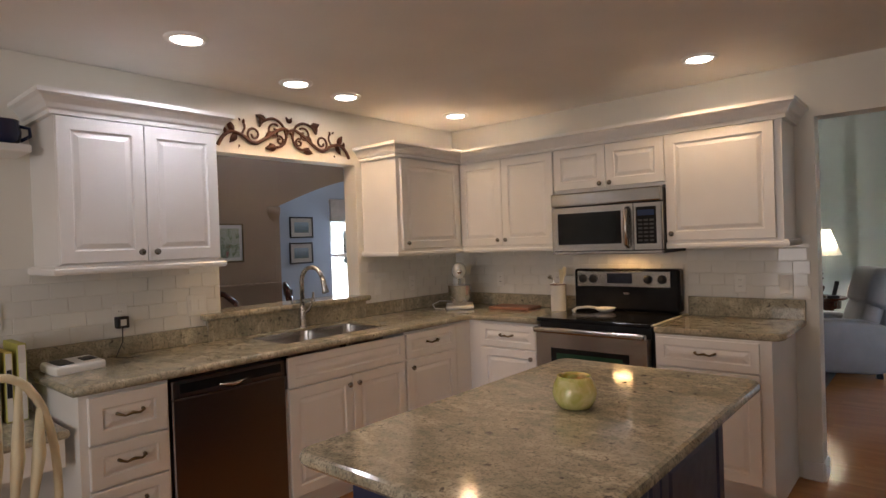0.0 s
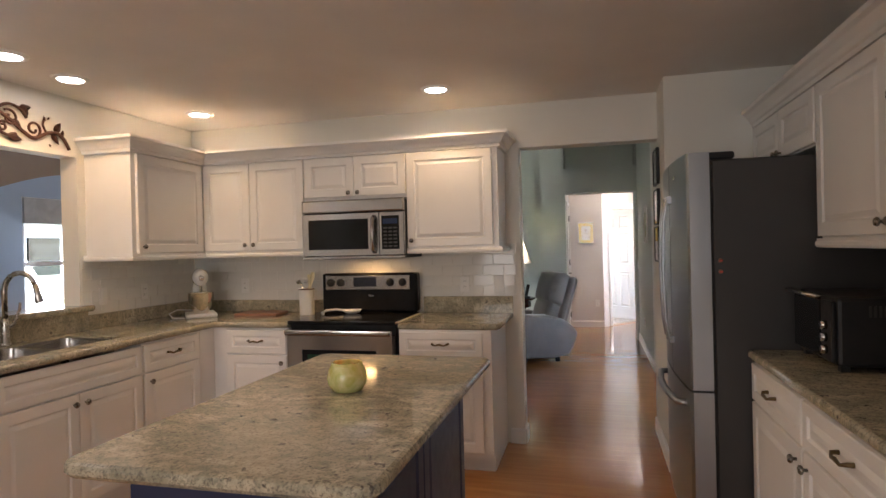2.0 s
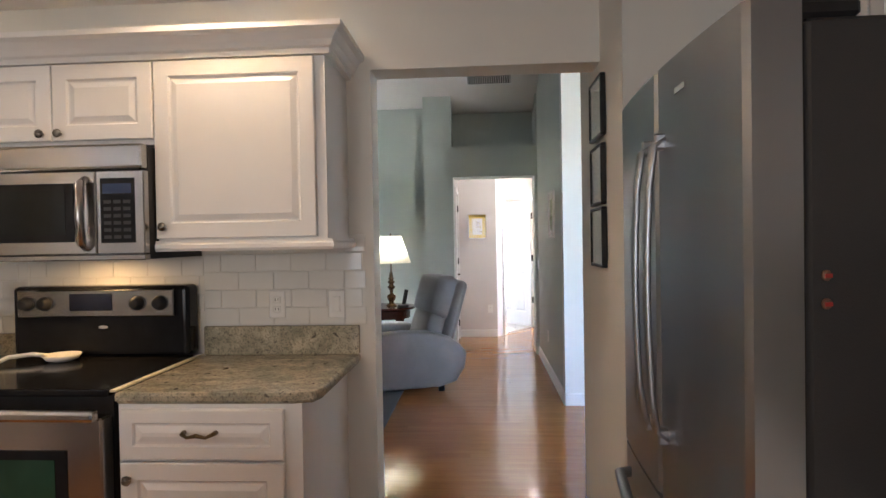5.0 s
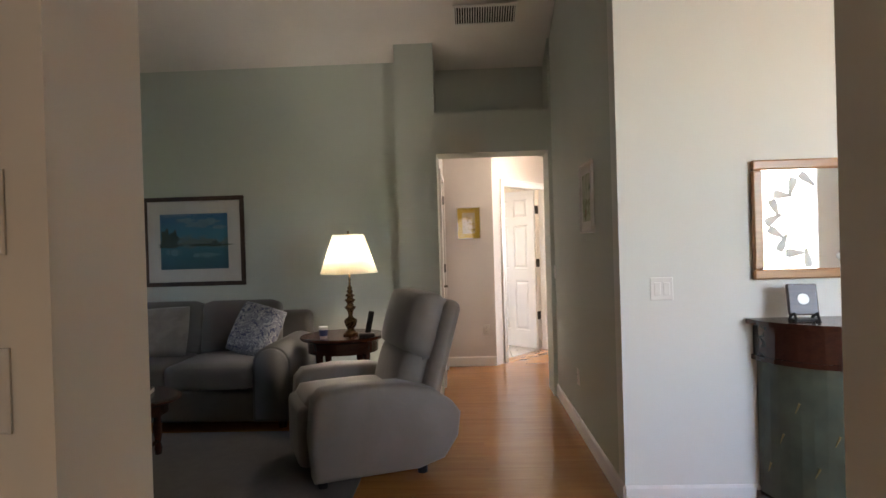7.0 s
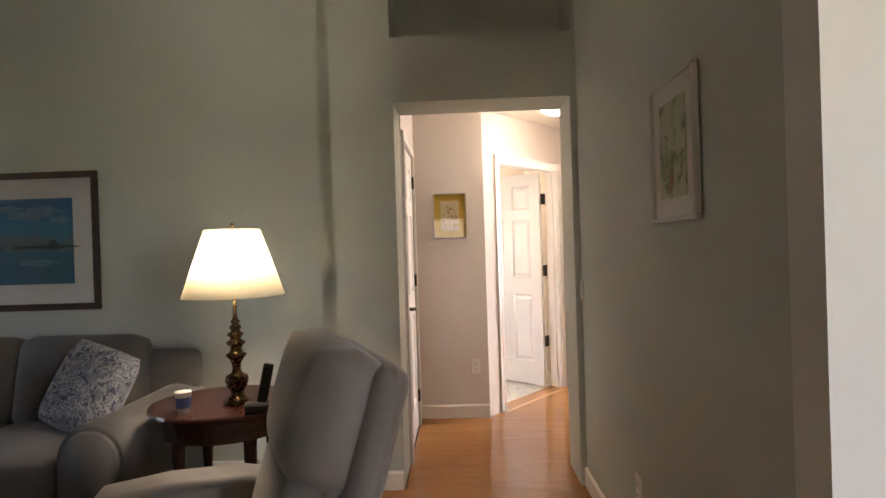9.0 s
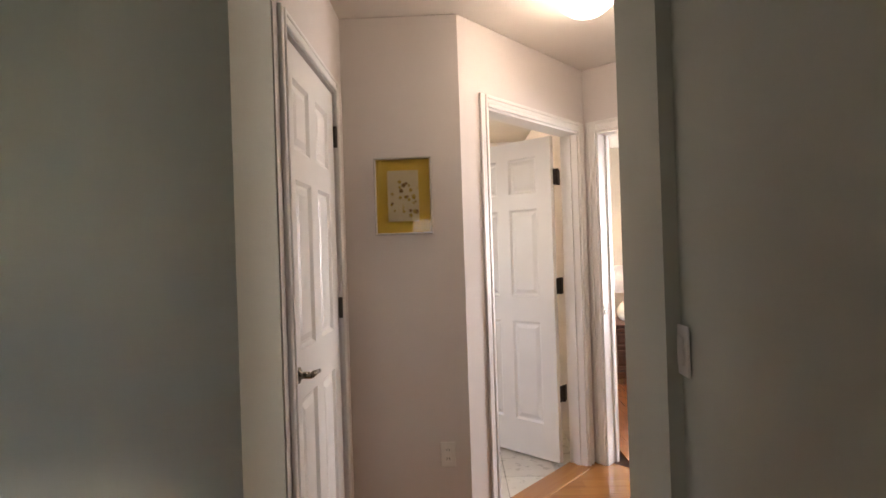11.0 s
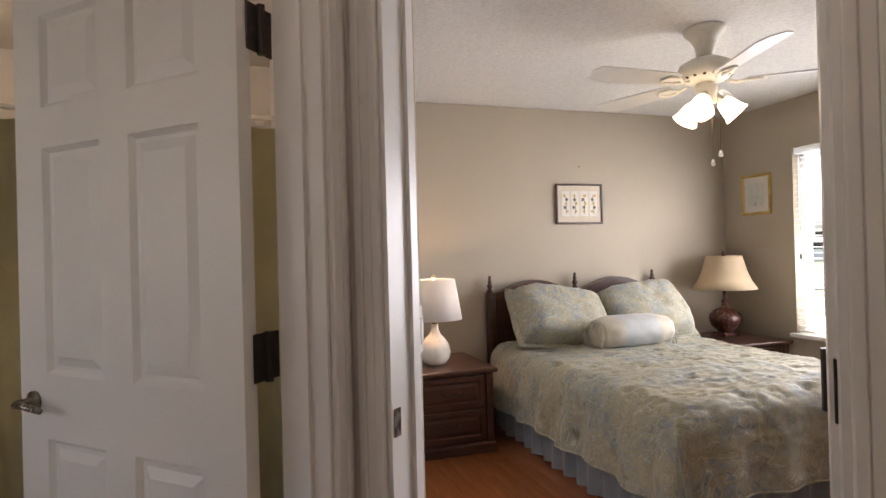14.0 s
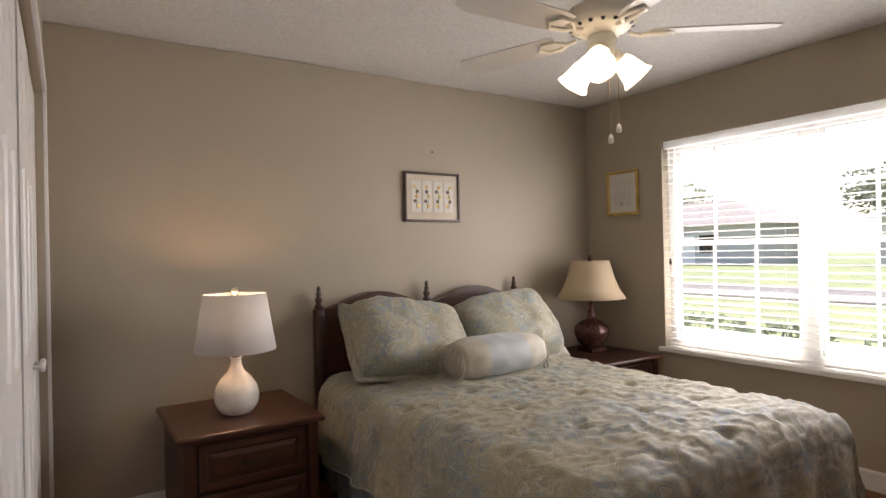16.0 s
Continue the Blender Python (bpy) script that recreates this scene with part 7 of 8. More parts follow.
for sx in (-1, 1):
    for run, r in (([(0.505, -0.10), (0.47, -0.045), (0.42, -0.012), (0.345, -0.025), (0.267, -0.068), (0.19, -0.035), (0.11, 0.02), (0.035, 0.05), (-0.02, 0.02)], 0.0085), ([(0.02, -0.01), (0.05, 0.07), (0.115, 0.105), (0.185, 0.085), (0.22, 0.045)], 0.0065), ([(0.02, 0.02), (0.04, -0.045), (0.095, -0.075), (0.15, -0.06)], 0.0065), ([(0.35, -0.025), (0.325, 0.02), (0.33, 0.05)], 0.005)):
        part("vine", tube([(sx * x, y, z) for x, y, z in flowing(run)], r * 1.35, 6), M_IRON, wa)
    for cx, cz, r, a0, tn in ((0.262, -0.012, 0.052, 4.4, 1.3), (0.115, 0.025, 0.05, 2.2, -1.1), (0.075, -0.03, 0.03, 1.0, 1.2)):
        part("scroll", tube([(sx * x, y, z) for x, y, z in spiral(cx, cz, r, a0, tn)], 0.0075, 6), M_IRON, wa)
    for lx, lz, ang, ln in ((0.40, -0.01, 55, 0.085), (0.38, -0.02, -50, 0.08), (0.17, 0.085, 20, 0.085), (0.21, 0.05, 80, 0.06), (0.10, -0.075, -10, 0.09), (0.13, 0.02, -35, 0.07), (0.0, 0.09, 60, 0.05), (0.45, -0.03, 75, 0.05), (0.335, 0.045, 100, 0.035), (0.365, -0.085, -80, 0.022), (0.355, 0.06, 60, 0.022)):
        m = Matrix.Translation((sx * lx, -0.012, lz)) @ Matrix.Rotation(-radians(ang if sx > 0 else 180 - ang), 4, "Y")
        bm = bmesh.new()
        us = (0.02, 0.15, 0.3, 0.45, 0.6, 0.75, 0.88, 0.98)
        rows = [[bm.verts.new(m @ Vector((ln * u, -h * math.sin(math.pi * u), w * ln * math.sin(math.pi * u ** 0.7)))) for u in us] for w, h in ((0.28, 0.003), (0.0, 0.012), (-0.28, 0.003))]
        for r0, r1 in zip(rows, rows[1:]):
            for k in range(len(us) - 1):
                bm.faces.new((r0[k], r0[k + 1], r1[k + 1], r1[k]))
        bmesh.ops.solidify(bm, geom=bm.faces, thickness=0.002)
        part("leaf", bm, M_IRON, wa)

# things on the worktops
mx = thing("stand_mixer", (-2.53, 3.30, CT), "white stand mixer with a steel bowl in the corner", "mixer", 40)
part("foot", soft_box(-0.11, 0.11, -0.16, 0.13, 0, 0.03, 0.014), M_WHITEP, mx, smooth=True)
part("column", soft_box(-0.05, 0.05, 0.03, 0.12, 0.03, 0.25, 0.03), M_WHITEP, mx, smooth=True)
part("head", placed(lathe([(0.012, -0.19), (0.042, -0.18), (0.056, -0.14), (0.06, -0.05), (0.063, 0.03), (0.054, 0.10), (0.028, 0.135), (0.008, 0.14)], n=24), Matrix.Translation((0, 0.0, 0.30)) @ Matrix.Diagonal((0.92, 1, 1.05, 1)) @ Matrix.Rotation(radians(-90), 4, "X")), M_WHITEP, mx, smooth=True)
part("trim_band", placed(lathe([(0.0625, -0.03), (0.0645, -0.02), (0.0645, 0.0), (0.0625, 0.01)], n=24), Matrix.Translation((0, 0.0, 0.30)) @ Matrix.Diagonal((0.94, 1, 1.06, 1)) @ Matrix.Rotation(radians(-90), 4, "X")), M_CHROME, mx, smooth=True)
part("hub_cap", lathe([(0.02, 0), (0.02, 0.012), (0.012, 0.018)], (0, -0.185, 0.30), 16, Matrix.Rotation(radians(90), 4, "X")), M_CHROME, mx, smooth=True)
part("bowl", lathe([(0.05, 0.031), (0.055, 0.05), (0.075, 0.08), (0.09, 0.13), (0.093, 0.185), (0.098, 0.19)], (0, -0.08, 0), 28), M_CHROME, mx, smooth=True)
part("beater_shaft", tube([(0, -0.08, 0.17), (0, -0.08, 0.25)], 0.012, 8), M_CHROME, mx)
part("power_cord", tube([(-0.05, 0.11, 0.04), (-0.16, 0.10, 0.05), (-0.22, 0.02, 0.03), (-0.20, -0.08, 0.006), (-0.12, -0.14, 0.006)], 0.004, 6), M_WHITEP, mx, smooth=True)
cb = thing("cutting_board", (-2.08, 3.42, CT), "reddish wooden cutting board lying on the worktop", "cutting board", 4)
part("board", box(-0.17, 0.17, -0.11, 0.11, 0, 0.02, 0.004), wood("cutting_board_wood", (0.25, 0.10, 0.06), (0.36, 0.17, 0.10), 0.5), cb)
cr = thing("utensil_crock", (-1.70, 3.43, CT), "white utensil crock with wooden spoons", "crock")
part("jar", lathe([(0.052, 0), (0.055, 0.01), (0.055, 0.19), (0.058, 0.2), (0.05, 0.2), (0.048, 0.02)], n=24), M_WHITEP, cr, smooth=True)
part("rim_band", lathe([(0.0585, 0.19), (0.0585, 0.198)], n=24), M_IRON, cr)
part("wooden_spoon", tube([(0.01, 0, 0.03), (0.03, 0.01, 0.22), (0.042, 0.012, 0.28), (0.05, 0.015, 0.32)], 0.008, 8, [0.7, 0.7, 2.4, 1.6]), M_BONE, cr, smooth=True)
part("spatula", tube([(0.0, 0, 0.03), (0.012, 0.02, 0.22), (0.018, 0.03, 0.30)], 0.012, 6, [0.5, 0.6, 2.0]), M_BONE, cr, smooth=True)
part("ladle", tube([(-0.01, 0, 0.03), (-0.035, 0.0, 0.22), (-0.06, 0.0, 0.255), (-0.075, 0, 0.24)], 0.007, 8, [0.7, 0.8, 1.8, 2.2]), M_CHROME, cr, smooth=True)
sr = thing("spoon_rest", (-1.33, 3.42, 0.9525), "white ceramic spoon rest on the cooktop", "spoon rest", -15)
bm = lathe([(0.03, 0.0), (0.055, 0.008), (0.07, 0.028), (0.066, 0.028), (0.05, 0.012), (0.02, 0.006)], n=24)
part("dish", bm, M_WHITEP, sr, smooth=True)
part("handle", tube([(-0.06, -0.015, 0.022), (-0.11, -0.04, 0.03), (-0.16, -0.10, 0.026), (-0.15, -0.16, 0.014), (-0.11, -0.19, 0.010)], 0.009, 8), M_WHITEP, sr, smooth=True)
am = thing("answering_machine", (-2.60, 0.55, CT), "white answering machine on the worktop", "telephone", 100)
part("case", placed(soft_box(-0.11, 0.11, -0.075, 0.075, 0, 0.045, 0.012), Matrix.Rotation(radians(6), 4, "X")), M_WHITEP, am, smooth=True)
part("screen", placed(box(0.03, 0.09, -0.03, 0.03, 0.0455, 0.048), Matrix.Rotation(radians(6), 4, "X")), M_BLACKP, am)
part("handset_well", placed(box(-0.09, -0.02, -0.05, 0.05, 0.0455, 0.049, 0.002), Matrix.Rotation(radians(6), 4, "X")), M_DGREY, am)
pa = thing("power_adapter", (KX + 0.013, 0.835, 1.115), "black power adapter with cord in the outlet", "adapter", 90)
part("block", soft_box(-0.03, 0.03, -0.045, -0.001, -0.03, 0.03, 0.006), M_BLACKP, pa, smooth=True)
part("label_patch", box(-0.014, 0.014, -0.047, -0.0455, -0.016, 0.016), M_MAT_W, pa)
part("cord", tube([(0, -0.03, -0.03), (-0.01, -0.05, -0.10), (-0.06, -0.09, -0.168), (-0.02, -0.14, -0.170), (0.04, -0.12, -0.170)], 0.003, 6), M_BLACKP, pa, smooth=True)
for yy, nm, zz, pd, sk in ((0.835, "wall_outlet", 1.15, 0, 2), (1.25, "light_switch", 1.16, 2, 0), (2.665, "light_switch", 1.15, 1, 0), (3.04, "wall_outlet", 1.15, 0, 2), (0.30, "wall_outlet", 1.20, 0, 2)):
    wall_plate(nm, (KX + 0.0065, yy, zz), 90, 0.115 if pd == 2 else 0.07, 0.117, "white wall plate in the tiled splashback", pd, sk)
for xx, nm, zz, pd, sk in ((-2.34, "wall_outlet", 1.15, 0, 2), (-1.80, "wall_outlet", 1.15, 0, 2), (-0.515, "wall_outlet", 1.15, 0, 2), (-0.26, "light_switch", 1.15, 1, 0)):
    wall_plate(nm, (xx, KY - 0.0065, zz), 0, 0.07, 0.117, "white wall plate in the tiled splashback", pd, sk)

# desk end: low granite desk, shelf, pot, books, chair
dk = thing("built_in_desk", (KX, -0.72, 0), "low white built-in desk with granite top", "desk")
part("stone", slab([(0.0, 0.0), (0.60, 0.0), (0.60, 1.135), (0.0, 1.135)], 0.735, 0.77, 0.012), M_GRANITE, dk)
part("apron", box(0.02, 0.58, 0.02, 1.12, 0.62, 0.734), M_CAB, dk)
part("side_panel", box(0.02, 0.56, 0.02, 0.05, 0.0, 0.619), M_CAB, dk)
sf = thing("wall_shelf", (KX, -0.45, 1.93), "white painted wall shelf beside the cabinet", "shelf")
part("board", box(0, 0.24, 0.0, 0.87, 0.0, 0.035, 0.006, 2), M_TRIM, sf)
pot = thing("navy_pot", (-2.67, 0.33, 1.965), "glossy navy ceramic pot with a handle", "pot")
M_NAVYG = plain("navy_glaze", (0.012, 0.018, 0.06), 0.1, 0, 0.2, 6.0)
part("body", lathe([(0.045, 0), (0.07, 0.02), (0.075, 0.06), (0.066, 0.10), (0.068, 0.11), (0.06, 0.11), (0.06, 0.03)], n=28), M_NAVYG, pot, smooth=True)
part("handle", tube([(0.0, 0.066, 0.09), (0.0, 0.105, 0.085), (0.0, 0.108, 0.05), (0.0, 0.07, 0.025)], 0.008, 8), M_NAVYG, pot, smooth=True)
for k, (hh, th, col) in enumerate(((0.27, 0.035, (0.62, 0.60, 0.55)), (0.30, 0.028, (0.08, 0.12, 0.25)), (0.28, 0.04, (0.60, 0.58, 0.56)), (0.31, 0.025, (0.03, 0.03, 0.035)), (0.30, 0.03, (0.55, 0.48, 0.10)), (0.33, 0.035, (0.42, 0.40, 0.08)))):
    y = 0.10 + 0.045 * k
    bk = thing("book", (-2.66, y, 0.77), "upright book on the desk shelf", "book", 0, "cookbooks")
    mt = plain("book_cover_%d" % k, col, 0.5, 0, 0.1, 20.0)
    part("cover", box(-0.11, 0.11, 0, th, 0, hh, 0.003), mt, bk)
    part("page_block", box(-0.108, 0.1115, 0.004, th - 0.004, 0.006, hh - 0.006), M_MAT_W, bk)
    part("spine_label", box(0.1118, 0.1128, 0.006, th - 0.006, hh * 0.35, hh * 0.75), M_WHITEP if k % 2 else M_BLACKP, bk)
wc = thing("windsor_chair", (-2.12, 0.10, 0), "cream painted windsor chair at the desk", "chair", 90)
seat = [(0.21 * math.cos(2 * math.pi * k / 24), 0.20 * math.sin(2 * math.pi * k / 24)) for k in range(24)]
part("seat", slab(seat, 0.43, 0.465, 0.012), M_BONE, wc)
hoop = [(0.19 * math.cos(q), -0.17 - 0.13 * max(0.0, math.sin(q)), 0.47 + 0.62 * max(0.0, math.sin(q)) ** 0.75) for q in [math.pi * k / 20 for k in range(21)]]
part("back_hoop", tube(hoop, 0.014, 10), M_BONE, wc, smooth=True)
for k in range(5):
    u = -0.12 + 0.06 * k
    zt = 0.47 + 0.62 * max(0.0, math.sin(math.acos(max(-1, min(1, u / 0.19))))) ** 0.75
    part("back_slat", tube([(u * 0.8, -0.16, 0.46), (u * 0.9, -0.20, 0.62), (u, -0.245, 0.80), (u, -0.17 - 0.13 * math.sin(math.acos(u / 0.19)), zt - 0.005)], 0.011, 8, [0.8, 1.0, 2.0, 0.8]), M_BONE, wc, smooth=True)
for x in (-0.15, 0.15):
    for y in (-0.14, 0.14):
        part("leg", tube([(x, y, 0.44), (x * 1.2, y * 1.2, 0.22), (x * 1.35, y * 1.35, 0)], 0.016, 8, [1.0, 1.4, 0.8]), M_BONE, wc, smooth=True)

# dining room seen through the pass-through
picture("framed_print", 0.35, 0.265, 0.018, 0.05, M_BLACKP, A_BEACH, (-5.697, 4.066, 1.722), 90, "small seascape print in a black frame")
picture("framed_print", 0.35, 0.265, 0.018, 0.05, M_BLACKP, A_BEACH, (-5.697, 4.052, 1.40), 90, "small landscape print in a black frame")
picture("framed_print", 0.30, 0.34, 0.012, 0.03, M_BRASS, A_GREEN, (AX + 0.003, 2.28, 1.53), 90, "botanical print in a thin brass frame")
run_of("chair_rail", (AX, -0.9), (AX, 2.80), 1.12, 1.165, 0.02, M_WALL_T, "beige chair rail along the dining wall", -1, "moulding")
co = thing("arch_column", (AX - 0.07, 2.76, 0), "beige half column beside the arch", "column", kind="structure")
part("shaft", lathe([(0.09, 0), (0.09, 0.1), (0.075, 0.12), (0.07, 1.72), (0.085, 1.76), (0.10, 1.80), (0.10, 1.86)], n=24), M_WALL_T, co, smooth=True)
w2 = thing("window_2", (-5.7, 4.52, 0), "white sash window in the blue wall", "window", 90, kind="structure")
for nm, x0, x1, z0, z1 in (("frame_side", 0, 0.05, 0.75, 2.1), ("frame_side", 1.03, 1.08, 0.75, 2.1), ("frame_head", 0.05, 1.03, 2.05, 2.1), ("frame_sill", 0.05, 1.03, 0.75, 0.8), ("meeting_rail", 0.05, 1.03, 1.32, 1.37)):
    part(nm, box(x0, x1, 0.03, 0.09, z0, z1, 0.003), M_TRIM, w2)
g_ = part("pane", box(0.05, 1.03, 0.055, 0.06, 0.8, 2.05), M_GLASS, w2)
g_.visible_shadow = False
part("roman_shade", box(0.02, 1.06, -0.012, 0.02, 1.80, 2.09, 0.004), cloth("white_blind_cloth", (0.6, 0.6, 0.6)), w2)


def dining_chair(x, y, turn):
    c = thing("dining_chair", (x, y, 0), "dark mahogany dining chair with a curved back", "chair", turn, "dining chairs")
    part("seat", slab([(-0.23, -0.21), (0.23, -0.21), (0.21, 0.21), (-0.21, 0.21)], 0.43, 0.48, 0.015), M_CHERRY, c)
    for sx in (-1, 1):
        part("back_post", tube([(sx * 0.19, 0.2, 0.0), (sx * 0.2, 0.21, 0.5), (sx * 0.22, 0.27, 0.85), (sx * 0.2, 0.31, 1.06)], 0.019, 8), M_CHERRY, c, smooth=True)
        part("front_leg", tube([(sx * 0.2, -0.18, 0.44), (sx * 0.2, -0.18, 0)], 0.02, 8), M_CHERRY, c, smooth=True)
    part("crest_rail", tube([(-0.21, 0.31, 1.04), (-0.12, 0.325, 1.12), (0, 0.33, 1.15), (0.12, 0.325, 1.12), (0.21, 0.31, 1.04)], 0.022, 8), M_CHERRY, c, smooth=True)
    part("splat", box(-0.05, 0.05, 0.27, 0.285, 0.49, 1.10, 0.004), M_CHERRY, c)
    return c


dining_chair(-3.62, 1.72, 60)
dining_chair(-3.85, 2.95, 150)
dt = thing("dining_table", (-3.55, 2.3, 0), "dark mahogany pedestal dining table", "table")
part("tabletop", lathe([(0.50, 0.72), (0.52, 0.73), (0.52, 0.745), (0.50, 0.75)], n=36), M_CHERRY, dt)
part("pedestal", lathe([(0.28, 0), (0.26, 0.04), (0.08, 0.10), (0.06, 0.5), (0.12, 0.70), (0.2, 0.719)], n=20), M_CHERRY, dt, smooth=True)

# outdoors
M_LEAF = plain("hedge_leaf", (0.06, 0.10, 0.035), 0.6, 0, 0.4, 3.0)
M_ASPH = plain("road_asphalt", (0.10, 0.10, 0.10), 0.9, 0, 0.15, 3.0, 0.4, 90)
M_STUCCO = plain("house_stucco", (0.50, 0.48, 0.46), 0.9, 0, 0.05, 2.0, 0.3, 60)
M_ROOF = plain("roof_shingle", (0.20, 0.19, 0.19), 0.9, 0, 0.2, 6.0, 0.5, 30)
tagged(part("road", box(17.0, 22.0, -60, 90, -0.118, -0.09), M_ASPH), "grey asphalt street beyond the lawn", "road", kind="structure")


def leaf_clump(bm, c, rx, ry, rz, count, size):
    for _ in range(count):
        a, b, r = random.uniform(0, 6.283), math.acos(random.uniform(-1, 1)), random.uniform(0.55, 1.0) ** 0.5
        p = Vector((c[0] + rx * r * math.sin(b) * math.cos(a), c[1] + ry * r * math.sin(b) * math.sin(a), c[2] + rz * r * math.cos(b)))
        u = Vector((random.uniform(-1, 1), random.uniform(-1, 1), random.uniform(-1, 1))).normalized() * size
        w = u.orthogonal().normalized() * size * 0.55
        bm.faces.new([bm.verts.new(p + q) for q in (-u, w, u, -w)])


for k in range(6):
    bs = thing("garden_bush", (7.2 + 0.3 * (k % 2), 9.3 + 0.95 * k, -0.12), "clipped dark green bush below the window", "bush", 0, "bushes")
    bm = bmesh.new()
    leaf_clump(bm, (0, 0, 0.36), 0.5, 0.5, 0.34, 700, 0.05)
    part("foliage", bm, M_LEAF, bs)
    part("stem", tube([(0, 0, 0), (0.02, 0, 0.4)], 0.03, 6), M_WALNUT, bs)
for x, y, h, r in ((46, 26, 6.5, 2.6), (50, 44, 7, 3.0), (-17, 13, 6, 2.6), (-15, 9.5, 5.5, 2.4)):
    tr_ = thing("garden_tree", (x, y, -0.12), "leafy green shade tree on a lawn", "tree", 0, "trees")
    part("trunk", tube([(0, 0, 0), (0.1, 0, h * 0.3), (0.05, 0.1, h * 0.6)], 0.2, 8, [1.2, 0.9, 0.5]), M_WALNUT, tr_, smooth=True)
    for q in range(4):
        part("limb", tube([(0.1, 0, h * 0.32), (r * 0.4 * math.cos(q * 1.6), r * 0.4 * math.sin(q * 1.6), h * 0.6)], 0.09, 6, [1.0, 0.4]), M_WALNUT, tr_)
    bm = bmesh.new()
    for q in range(9):
        leaf_clump(bm, (r * 0.6 * math.cos(q * 2.4), r * 0.6 * math.sin(q * 2.4), h * (0.62 + 0.035 * q)), r * 0.5, r * 0.5, r * 0.38, 260, 0.17)
    part("crown", bm, M_LEAF, tr_)


def house(x, y, w, d, turn):
    hs = thing("neighbour_house", (x, y, -0.12), "pale stucco house with a grey hip roof", "house", turn, "houses")
    wl = part("wall", box(-w / 2, w / 2, -d / 2, d / 2, 0, 2.9), M_STUCCO, hs)
    bm = bmesh.new()
    e, hgt = 0.5, 2.1
    lo = add_ring(bm, [(-w / 2 - e, -d / 2 - e, 2.9), (w / 2 + e, -d / 2 - e, 2.9), (w / 2 + e, d / 2 + e, 2.9), (-w / 2 - e, d / 2 + e, 2.9)])
    a, b = bm.verts.new((-w / 2 + d / 2, 0, 2.9 + hgt)), bm.verts.new((w / 2 - d / 2, 0, 2.9 + hgt))
    for f_ in ((lo[0], lo[1], b, a), (lo[1], lo[2], b), (lo[2], lo[3], a, b), (lo[3], lo[0], a), (lo[3], lo[2], lo[1], lo[0])):
        bm.faces.new(f_)
    part("roof", bm, M_ROOF, hs)
    for k in range(4):
        x0 = -w / 2 + 1.2 + k * (w - 2.4) / 4
        wn_ = part("window" if k != 2 else "garage_door", box(x0, x0 + (1.3 if k != 2 else 3.0), -d / 2 - 0.04, -d / 2 - 0.002, 0.9 if k != 2 else 0.02, 2.2), M_DGLASS if k != 2 else M_TRIM, hs)
        part("frame", box(x0 - 0.06, x0, -d / 2 - 0.05, -d / 2 - 0.002, 0.85, 2.25), M_TRIM, wn_)
    return hs


house(47.0, 17.5, 16, 9, -90)
house(46.0, 40.0, 16, 9, -90)
house(-22.0, 12.0, 14, 8, 90)

# subway tiles of the splashback
tile_me = {}


def tiles(parent_name, a, length, z0, z1, turn, skip=()):
    """Glazed 15 x 7.5 cm tiles in running bond on a wall, cut at the ends."""
    host = bpy.data.objects[parent_name]
    tw, th, gap = 0.152, 0.0762, 0.003
    rows = int(round((z1 - z0) / th))
    for r in range(rows):
        s = -(tw / 2 if r % 2 else 0.0)
        while s < length - 0.01:
            s0, s1 = max(0.0, s), min(length, s + tw)
            w = round(s1 - s0 - gap, 3)
            s += tw
            mid = (s0 + s1) / 2
            zc = z0 + th * (r + 0.5)
            if w < 0.02 or any(p0 < mid < p1 and q0 < zc < q1 for p0, p1, q0, q1 in skip):
                continue
            if w not in tile_me:
                bm = bmesh.new()
                add_panel(bm, -w / 2, w / 2, -(th - gap) / 2, (th - gap) / 2, [(0, 0.0), (0, 0.0022), (0.002, 0.0035)])
                me = bpy.data.meshes.new("tile")
                bm.to_mesh(me)
                bm.free()
                me.materials.append(M_TILE)
                tile_me[w] = me
            ob = new("tile", tile_me[w])
            ob.parent = host
            p = Vector(a) + Vector((math.cos(radians(turn)), math.sin(radians(turn)))) * mid
            tiltx = random.uniform(-0.35, 0.35)
            ob.matrix_parent_inverse = host.matrix_basis.inverted()
            ob.matrix_basis = pose(p.x, p.y, zc, tiltx, 0, turn + random.uniform(-0.35, 0.35))


tiles("wall_range", (KX + 0.01, KY - 0.0005), 1.19, 1.036, 1.417, 0)
tiles("wall_range", (-1.615, KY - 0.0005), 0.78, 1.045, 1.36, 0)
tiles("wall_range", (-0.835, KY - 0.0005), 0.70, 1.061, 1.442, 0)
tiles("wall_sink", (KX + 0.0005, 0.30), 1.09, 1.036, 1.417, 90)
tiles("wall_sink", (KX + 0.0005, 2.50), 1.10, 1.036, 1.417, 90)


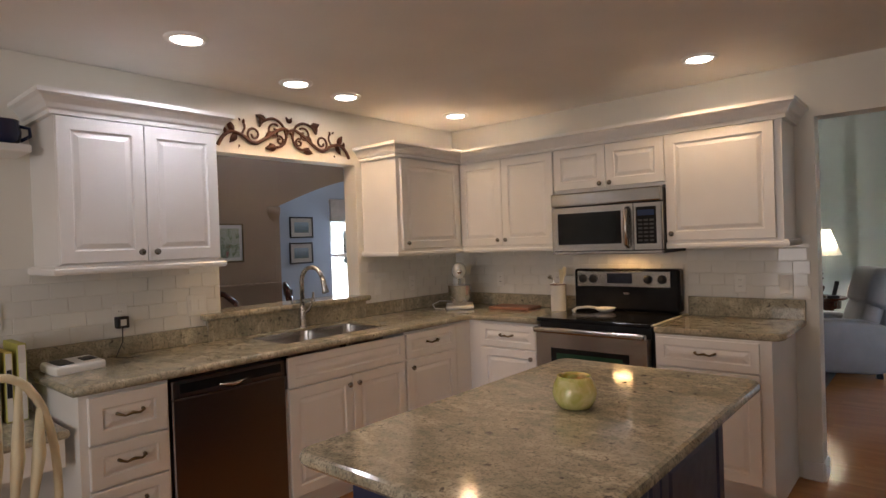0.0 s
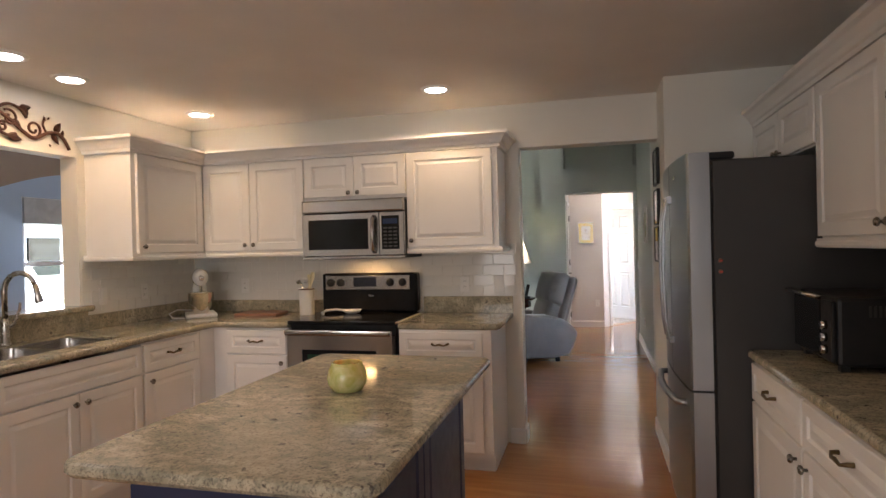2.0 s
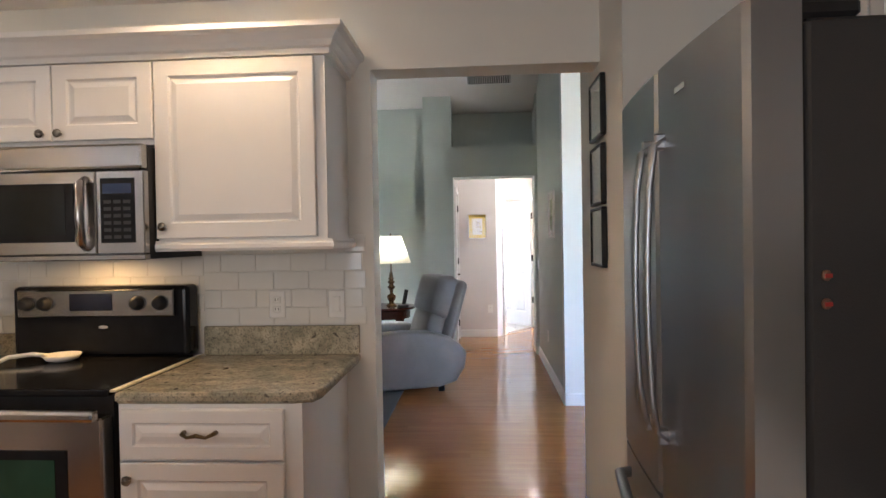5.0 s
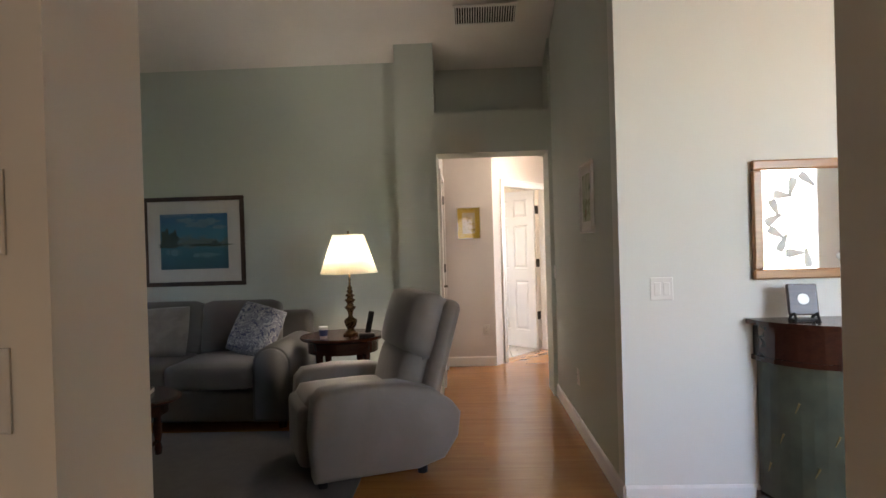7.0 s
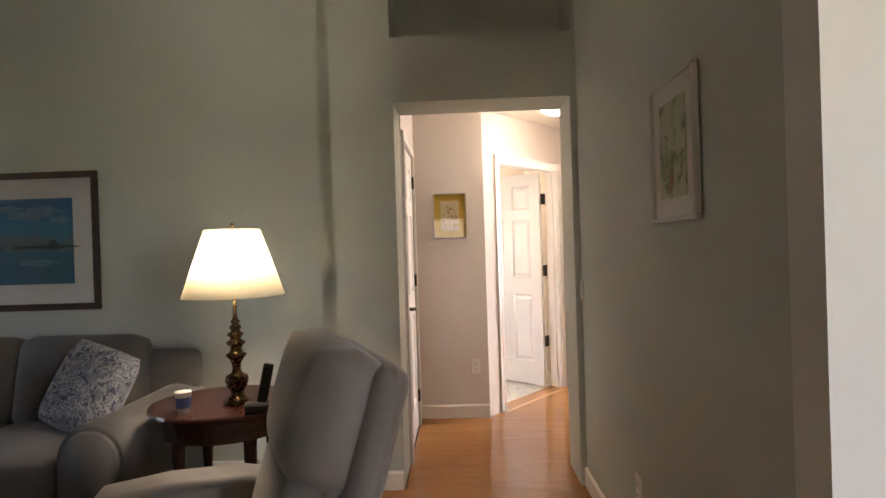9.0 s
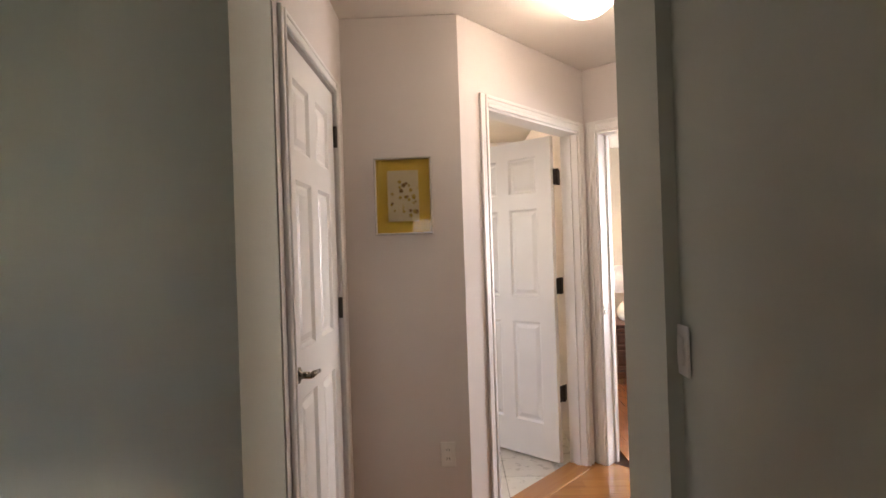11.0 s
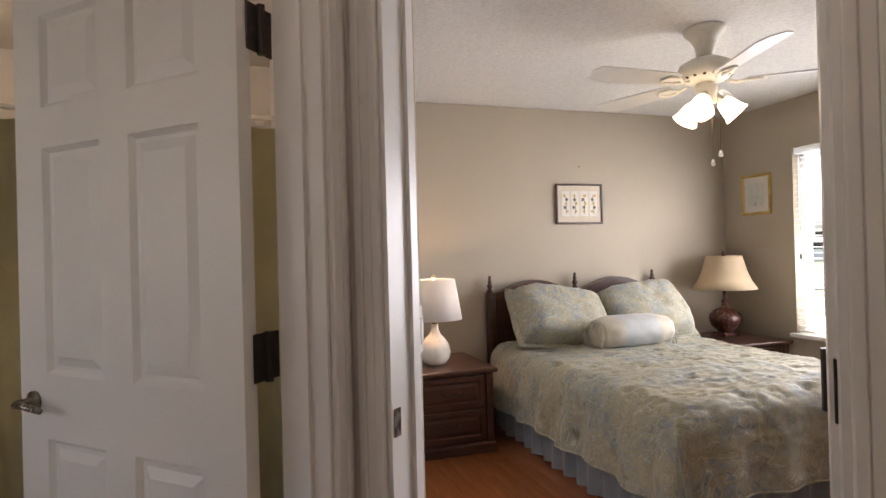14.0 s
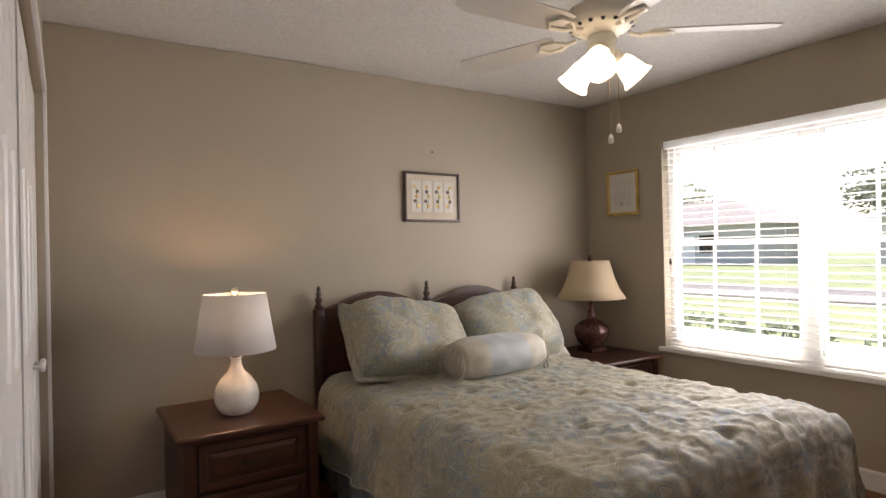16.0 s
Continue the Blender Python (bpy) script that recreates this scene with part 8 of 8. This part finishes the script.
# wood floors: single planks near the path, the rest joined
def planks(name, x0, x1, y0, y1, width, length, material, label, near, along_y=True, inside=None, cuts=()):
    """cuts: (point, outward normal, least y): planks are sawn off where they cross such a line."""
    host = thing(name, (0, 0, 0), label, "floor", kind="structure")
    rest = bmesh.new()
    shared = {}
    n_single = 0
    i = 0
    u = x0 if along_y else y0
    while u < (x1 if along_y else y1) - 0.005:
        u1 = min(u + width, x1 if along_y else y1)
        v = (y0 if along_y else x0) - random.uniform(0, length)
        end = y1 if along_y else x1
        start = y0 if along_y else x0
        while v < end:
            L = random.choice((length, length * 0.8, length * 0.6))
            a, b = max(v, start), min(v + L, end)
            v += L
            if b - a < 0.03:
                continue
            cu, cv = (u + u1) / 2, (a + b) / 2
            cx, cy = (cu, cv) if along_y else (cv, cu)
            hw_, hl_ = ((u1 - u) / 2, (b - a) / 2) if along_y else ((b - a) / 2, (u1 - u) / 2)
            sawn, outside = [], False
            for co_, no_, least in cuts:
                if cy < least:
                    continue
                far = [(cx + p * hw_ - co_[0]) * no_[0] + (cy + q * hl_ - co_[1]) * no_[1] for p in (-1, 1) for q in (-1, 1)]
                outside = outside or min(far) > 0
                if min(far) <= 0 < max(far):
                    sawn.append((co_, no_))
            if outside or (inside and not inside(cx, cy)):
                continue
            if sawn:
                bm = box(cx - hw_ + 0.0002, cx + hw_ - 0.0002, cy - hl_ + 0.0002, cy + hl_ - 0.0002, -0.012, 0.0)
                for co_, no_ in sawn:
                    bmesh.ops.bisect_plane(bm, geom=bm.verts[:] + bm.edges[:] + bm.faces[:], plane_co=(*co_, 0), plane_no=(*no_, 0), clear_outer=True)
                part("plank", bm, material, host)
                continue
            w2, l2 = round((u1 - u - 0.0004) / 2, 4), round((b - a - 0.0004) / 2, 3)
            hx, hy = (w2, l2) if along_y else (l2, w2)
            single = near[0] < cx < near[1] and near[2] < cy < near[3] and n_single < 290
            bm = bmesh.new() if single else rest
            if single and (w2, l2) in shared:
                bm.free()
                me = shared[(w2, l2)]
            else:
                ox, oy = (0, 0) if single else (cx, cy)
                lo = add_ring(bm, [(ox - hx, oy - hy, -0.012), (ox + hx, oy - hy, -0.012), (ox + hx, oy + hy, -0.012), (ox - hx, oy + hy, -0.012)])
                m1 = add_ring(bm, [(ox - hx, oy - hy, -0.0004), (ox + hx, oy - hy, -0.0004), (ox + hx, oy + hy, -0.0004), (ox - hx, oy + hy, -0.0004)])
                e_ = 0.0004
                hi = add_ring(bm, [(ox - hx + e_, oy - hy + e_, 0), (ox + hx - e_, oy - hy + e_, 0), (ox + hx - e_, oy + hy - e_, 0), (ox - hx + e_, oy + hy - e_, 0)])
                bridge(bm, lo, m1), bridge(bm, m1, hi)
                bm.faces.new(hi)
                if single:
                    me = bpy.data.meshes.new("plank")
                    bm.to_mesh(me)
                    bm.free()
                    me.materials.append(material)
                    shared[(w2, l2)] = me
            if single:
                ob = new("plank", me)
                ob.parent = host
                ob.location = (cx, cy, 0)
                n_single += 1
        u = u1
        i += 1
    tagged(part("more_planks", rest, material, host), kind="stuff")
    return host


BATH_CUT = ((BATH0[0] + bn.x * 0.03, BATH0[1] + bn.y * 0.03), tuple(bn), 9.70)
BED_CUT = ((HC[0] + dn.x * 0.05, HC[1] + dn.y * 0.05), tuple(dn), 8.9)
BED_CUT_IN = ((HC[0] + dn.x * 0.052, HC[1] + dn.y * 0.052), (-dn.x, -dn.y), 8.9)
planks("floor_main", -4.9, 4.9, -3.6, 8.3424, 0.092, 1.2, M_PLANK, "glossy golden bamboo plank floor", (-0.15, 1.05, 3.4, 8.4), False)
planks("floor_hall", 0.02, 2.1, 8.343, 10.80, 0.092, 0.9, M_PLANK, "glossy golden bamboo plank floor of the hall", (0.0, 1.4, 8.3, 10.6), False, None, (BATH_CUT, BED_CUT))
planks("floor_bedroom", 1.56, 5.18, 9.0, 13.6, 0.09, 0.9, M_PLANK_B, "reddish oak plank floor of the bedroom", (1.6, 3.0, 10.6, 13.6), True, None, (BED_CUT_IN,))
for i in range(9):
    for j in range(11):
        x, y = -1.05 + 0.305 * i, 9.85 + 0.305 * j
        if x > 0.45 and y < 9.70 + (x + 0.2 - 0.567) * 1.22 - 0.30:
            continue
        if x > 1.2:
            continue
        ob = part("tile", box(x, x + 0.302, y, y + 0.302, -0.0135, -0.003, 0.001), M_BTILE, floor)
